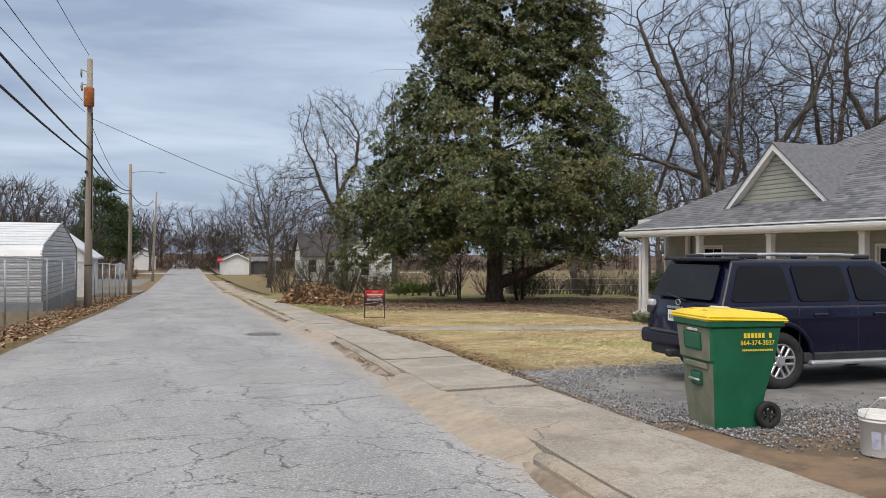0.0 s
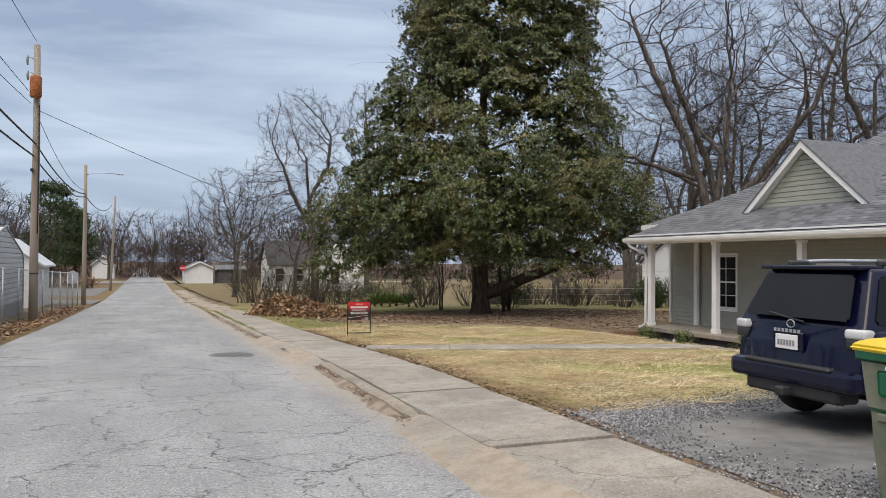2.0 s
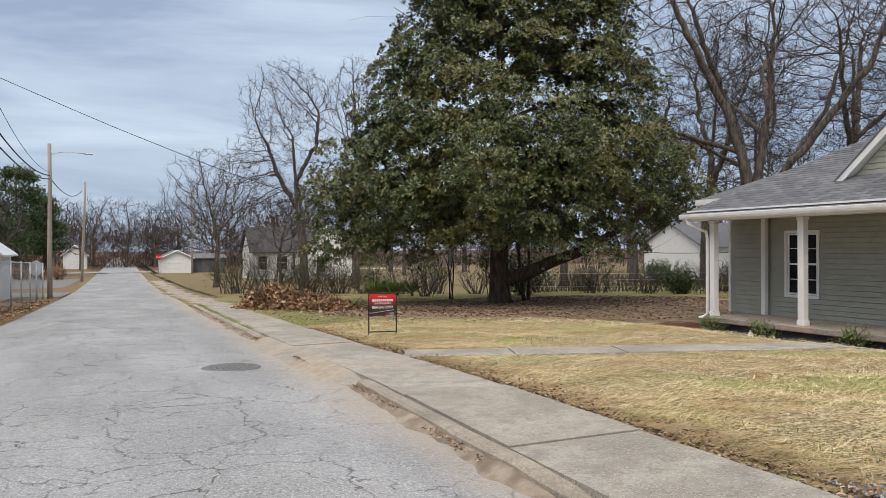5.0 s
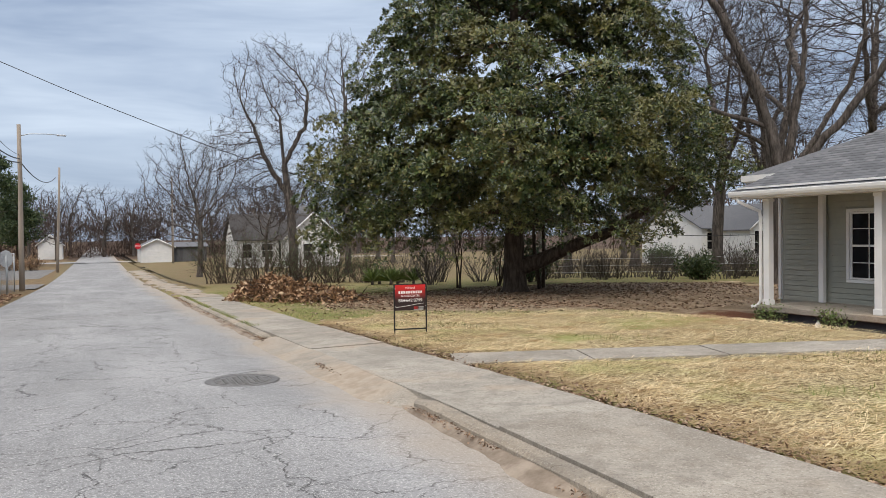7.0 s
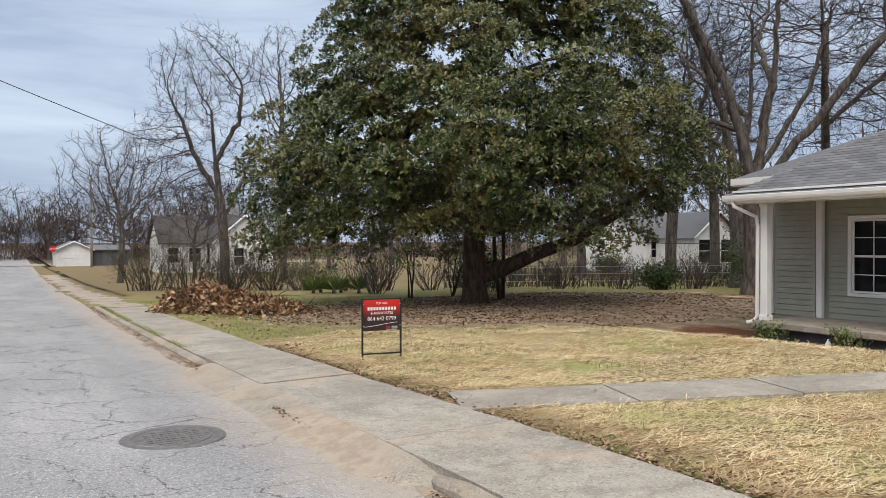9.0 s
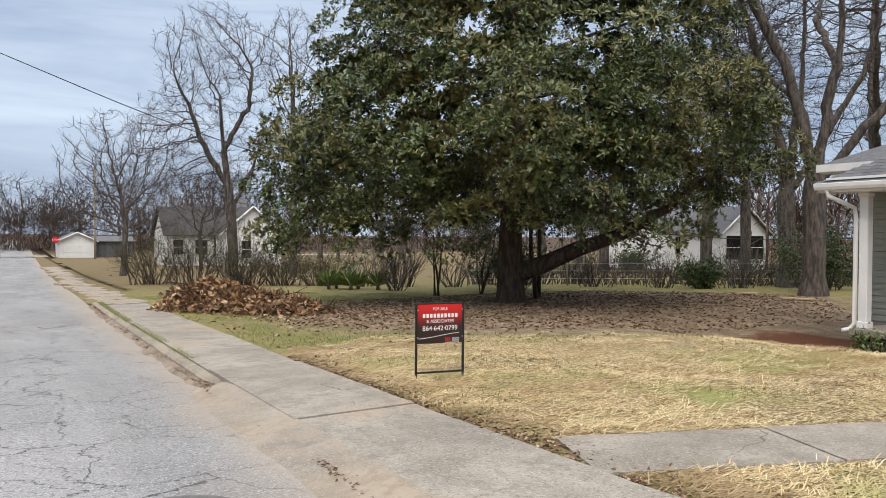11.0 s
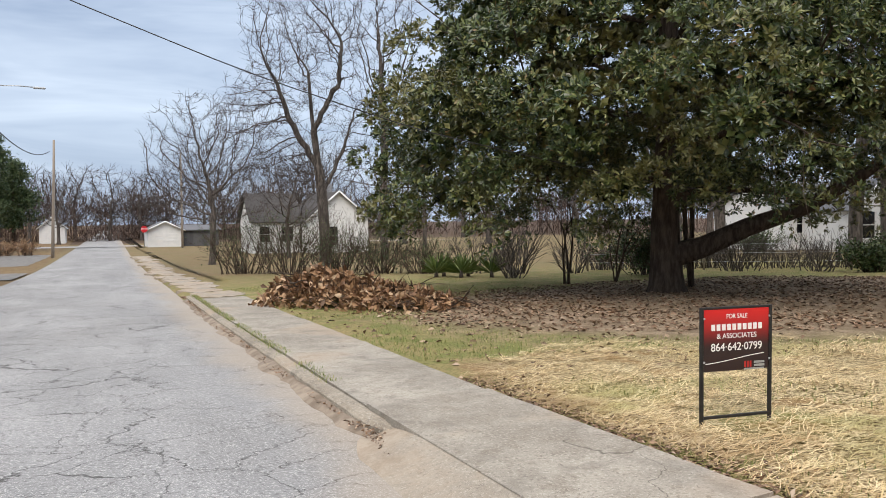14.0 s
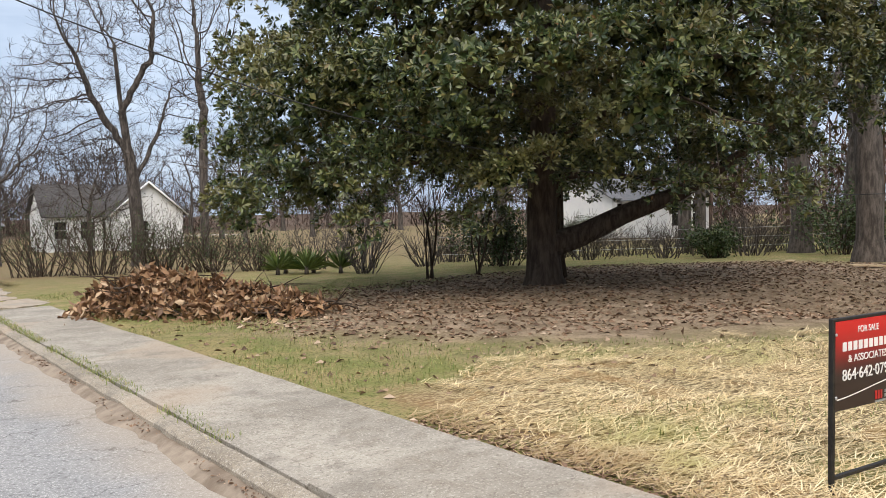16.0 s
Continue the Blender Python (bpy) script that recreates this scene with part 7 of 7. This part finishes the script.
def grass_cover():
    rg = np.random.RandomState(16)
    n = 52000
    x = 5.2 + 9 * rg.rand(n) ** 1.3
    y = rg.uniform(11, 46, n)
    lim = 28.0 - 0.42 * np.maximum(x - 8, 0)
    dens = np.array([noise.noise(Vector((a * .45, b * .45, 8))) for a, b in zip(x, y)])
    soil = ((x - 16.5) / 9.5) ** 2 + ((y - 32.5) / 6.2) ** 2 < 1
    py = np.interp(x, [5.2, 8.0, 11.3, 14, 16.6], [20.2, 19.15, 17.9, 17.3, 17.2])
    keep = np.where(y < lim, (dens > .22) & (rg.rand(n) < .8), (dens > -.25)) & ~soil & (x > walk_r(y) + .04) & (np.abs(y - py) > .57)
    # tufts in the gap between kerb and pavement
    m = 4200
    ky = rg.uniform(27.5, 43, m)
    kx = edge_r(ky) + .17 + rg.normal(.06, .05, m)
    gate = np.array([noise.noise(Vector((0, b * .8, 2))) for b in ky]) > -.25
    x = np.concatenate([x[keep], kx[gate]])
    y = np.concatenate([y[keep], ky[gate]])
    n = len(x)
    bump = np.array([0.05 * noise.noise(Vector((a * .35, b * .35, 0))) for a, b in zip(x, y)]) * (x > 5.6)
    P = np.stack([x, y, sl(y) - dip(x, y) + .10 + bump], 1)
    D = np.stack([rg.normal(0, .6, n), rg.normal(0, .6, n), np.ones(n)], 1)
    ob = strips_mesh("grass", P, D, rg.uniform(.03, .08, n), rg.uniform(.002, .005, n), M_GRASS, None, 0.0)
    tagged(ob, "short winter grass in thin green tufts", "grass", kind="stuff")


grass_cover()


def gravel_beds():
    rg = np.random.RandomState(17)
    n = 22000
    k = n // 2
    # along the straw's edge, and on the near side of the drive
    xa = 5.05 + 8 * rg.rand(k) ** 1.5
    ya = np.interp(xa, [5, 7.5, 13], [10.45, 10.9, 12.1]) + rg.normal(-.15, .33, k)
    xb = 5.0 + 7 * rg.rand(n - k) ** 1.3
    yb = np.interp(xb, [5, 6.5, 10, 13], [6.75, 6.3, 5.4, 5.4]) + rg.normal(-.25, .55, n - k)
    yc = rg.uniform(6.3, 10.8, 1700)
    xc = walk_r(yc) + np.abs(rg.normal(.02, .5, 1700))
    x, y = np.concatenate([xa, xb, xc]), np.concatenate([ya, yb, yc])
    keep = x > walk_r(y) + .03
    x, y = x[keep], y[keep]
    n = len(x)
    s = rg.uniform(.006, .018, (n, 1, 1)) * rg.uniform(.7, 1.3, (n, 1, 3))
    o = np.array([(1, 0, 0), (-.8, .3, 0), (0, 1, .1), (.2, -1, 0), (0, 0, .9), (.1, 0, -.6)])
    an = rg.uniform(0, 2 * pi, n)
    R = np.zeros((n, 3, 3))
    R[:, 0, 0], R[:, 0, 1], R[:, 1, 0], R[:, 1, 1], R[:, 2, 2] = np.cos(an), -np.sin(an), np.sin(an), np.cos(an), 1
    V = np.einsum('nij,nkj->nki', R, o[None] * s) + np.stack([x, y, sl(y) + .114], 1)[:, None]
    f = np.array([(0, 2, 4), (2, 1, 4), (1, 3, 4), (3, 0, 4), (2, 0, 5), (1, 2, 5), (3, 1, 5), (0, 3, 5)])
    tri = (f[None] + (np.arange(n) * 6)[:, None, None]).reshape(-1, 3)
    tagged(raw_mesh("gravel", V.reshape(-1, 3), tri, M_STONE), "loose grey crushed gravel along the driveway", "gravel", kind="stuff")


gravel_beds()


# boards lying by the old oak
for x, y, a, l in ((25.2, 34.4, 25, 2.1), (23.8, 31.5, -20, 1.2)):
    b = box("timber_board", (l, .22, .05), (0, 0, 0), M_LUMBER, None, 0.006)
    b.matrix_world = pose(x, y, float(sl(y)) + .14, 0, 3, a)
    tagged(b, "pale weathered board lying on the grass", "board", "loose boards")

# wire fence behind the lot
def back_fence():
    ob = empty("wire_fence", pose(0, 0, 0), "low rusty wire fence with wooden stakes behind the yard", "fence")
    pts = [(20.5, 46.5), (24, 43.4), (28, 39.8), (32, 36.4), (36, 33)]
    for h in (.35, .7, 1.05):
        tube("wire", [(x, y, float(sl(y)) + .1 + h) for x, y in pts], 0.008, M_STEEL, ob, 4)
    for x, y in pts:
        tube("stake", [(x, y, float(sl(y)) - .1), (x, y, float(sl(y)) + 1.3)], 0.04, M_WOODP, ob, 6)


back_fence()


def gutter_debris(rg, n):
    y = rg.uniform(11, 44, n)
    y = y[np.array([noise.noise(Vector((0, v * .7, 14))) + .5 * noise.noise(Vector((0, v * 2.5, 15))) for v in y]) > -.1]
    return np.stack([edge_r(y) + rg.normal(0, .05, len(y)), y], 1)


scattered("gutter_debris", "dry crumbs and leaf scraps along the kerb", "leaf litter", 5200, 21, gutter_debris, (.015, .05), (.005, .016), M_LITTER, 0.5, -0.06)


def sign_back(x, y):
    ob = empty("road_sign", pose(x, y, G(y)), "grey back of a small round-topped road sign", "sign")
    tube("post", [(0, 0, -.1), (0, 0, 1.9)], 0.03, M_STEEL, ob, 8)
    V = [(0.3 * cos(a), q, 1.75 + 0.42 * sin(a)) for q in (-.01, .01) for a in np.linspace(0, 2 * pi, 17)[:-1]]
    mesh_ob("plate", V, [tuple(range(16)), tuple(range(31, 15, -1))] + [(i, (i + 1) % 16, 16 + (i + 1) % 16, 16 + i) for i in range(16)], M_STEEL, ob)


sign_back(-3.05, 53.0)


def jug(x, y):
    ob = empty("plastic_jug", pose(x, y, float(sl(y) - dip(x, y)) + .1), "small white plastic jug on the mulch", "jug")
    prof = [(.005, 0), (.06, 0), (.065, .02), (.065, .13), (.03, .19), (.022, .2), (.022, .23), (.002, .232)]
    V = [(r * cos(q), r * sin(q), h) for r, h in prof for q in np.linspace(0, 2 * pi, 17)[:-1]]
    mesh_ob("body", V, [(i * 16 + k, i * 16 + (k + 1) % 16, (i + 1) * 16 + (k + 1) % 16, (i + 1) * 16 + k) for i in range(7) for k in range(16)], M_BUCKET, ob, True)


jug(16.35, 22.95)
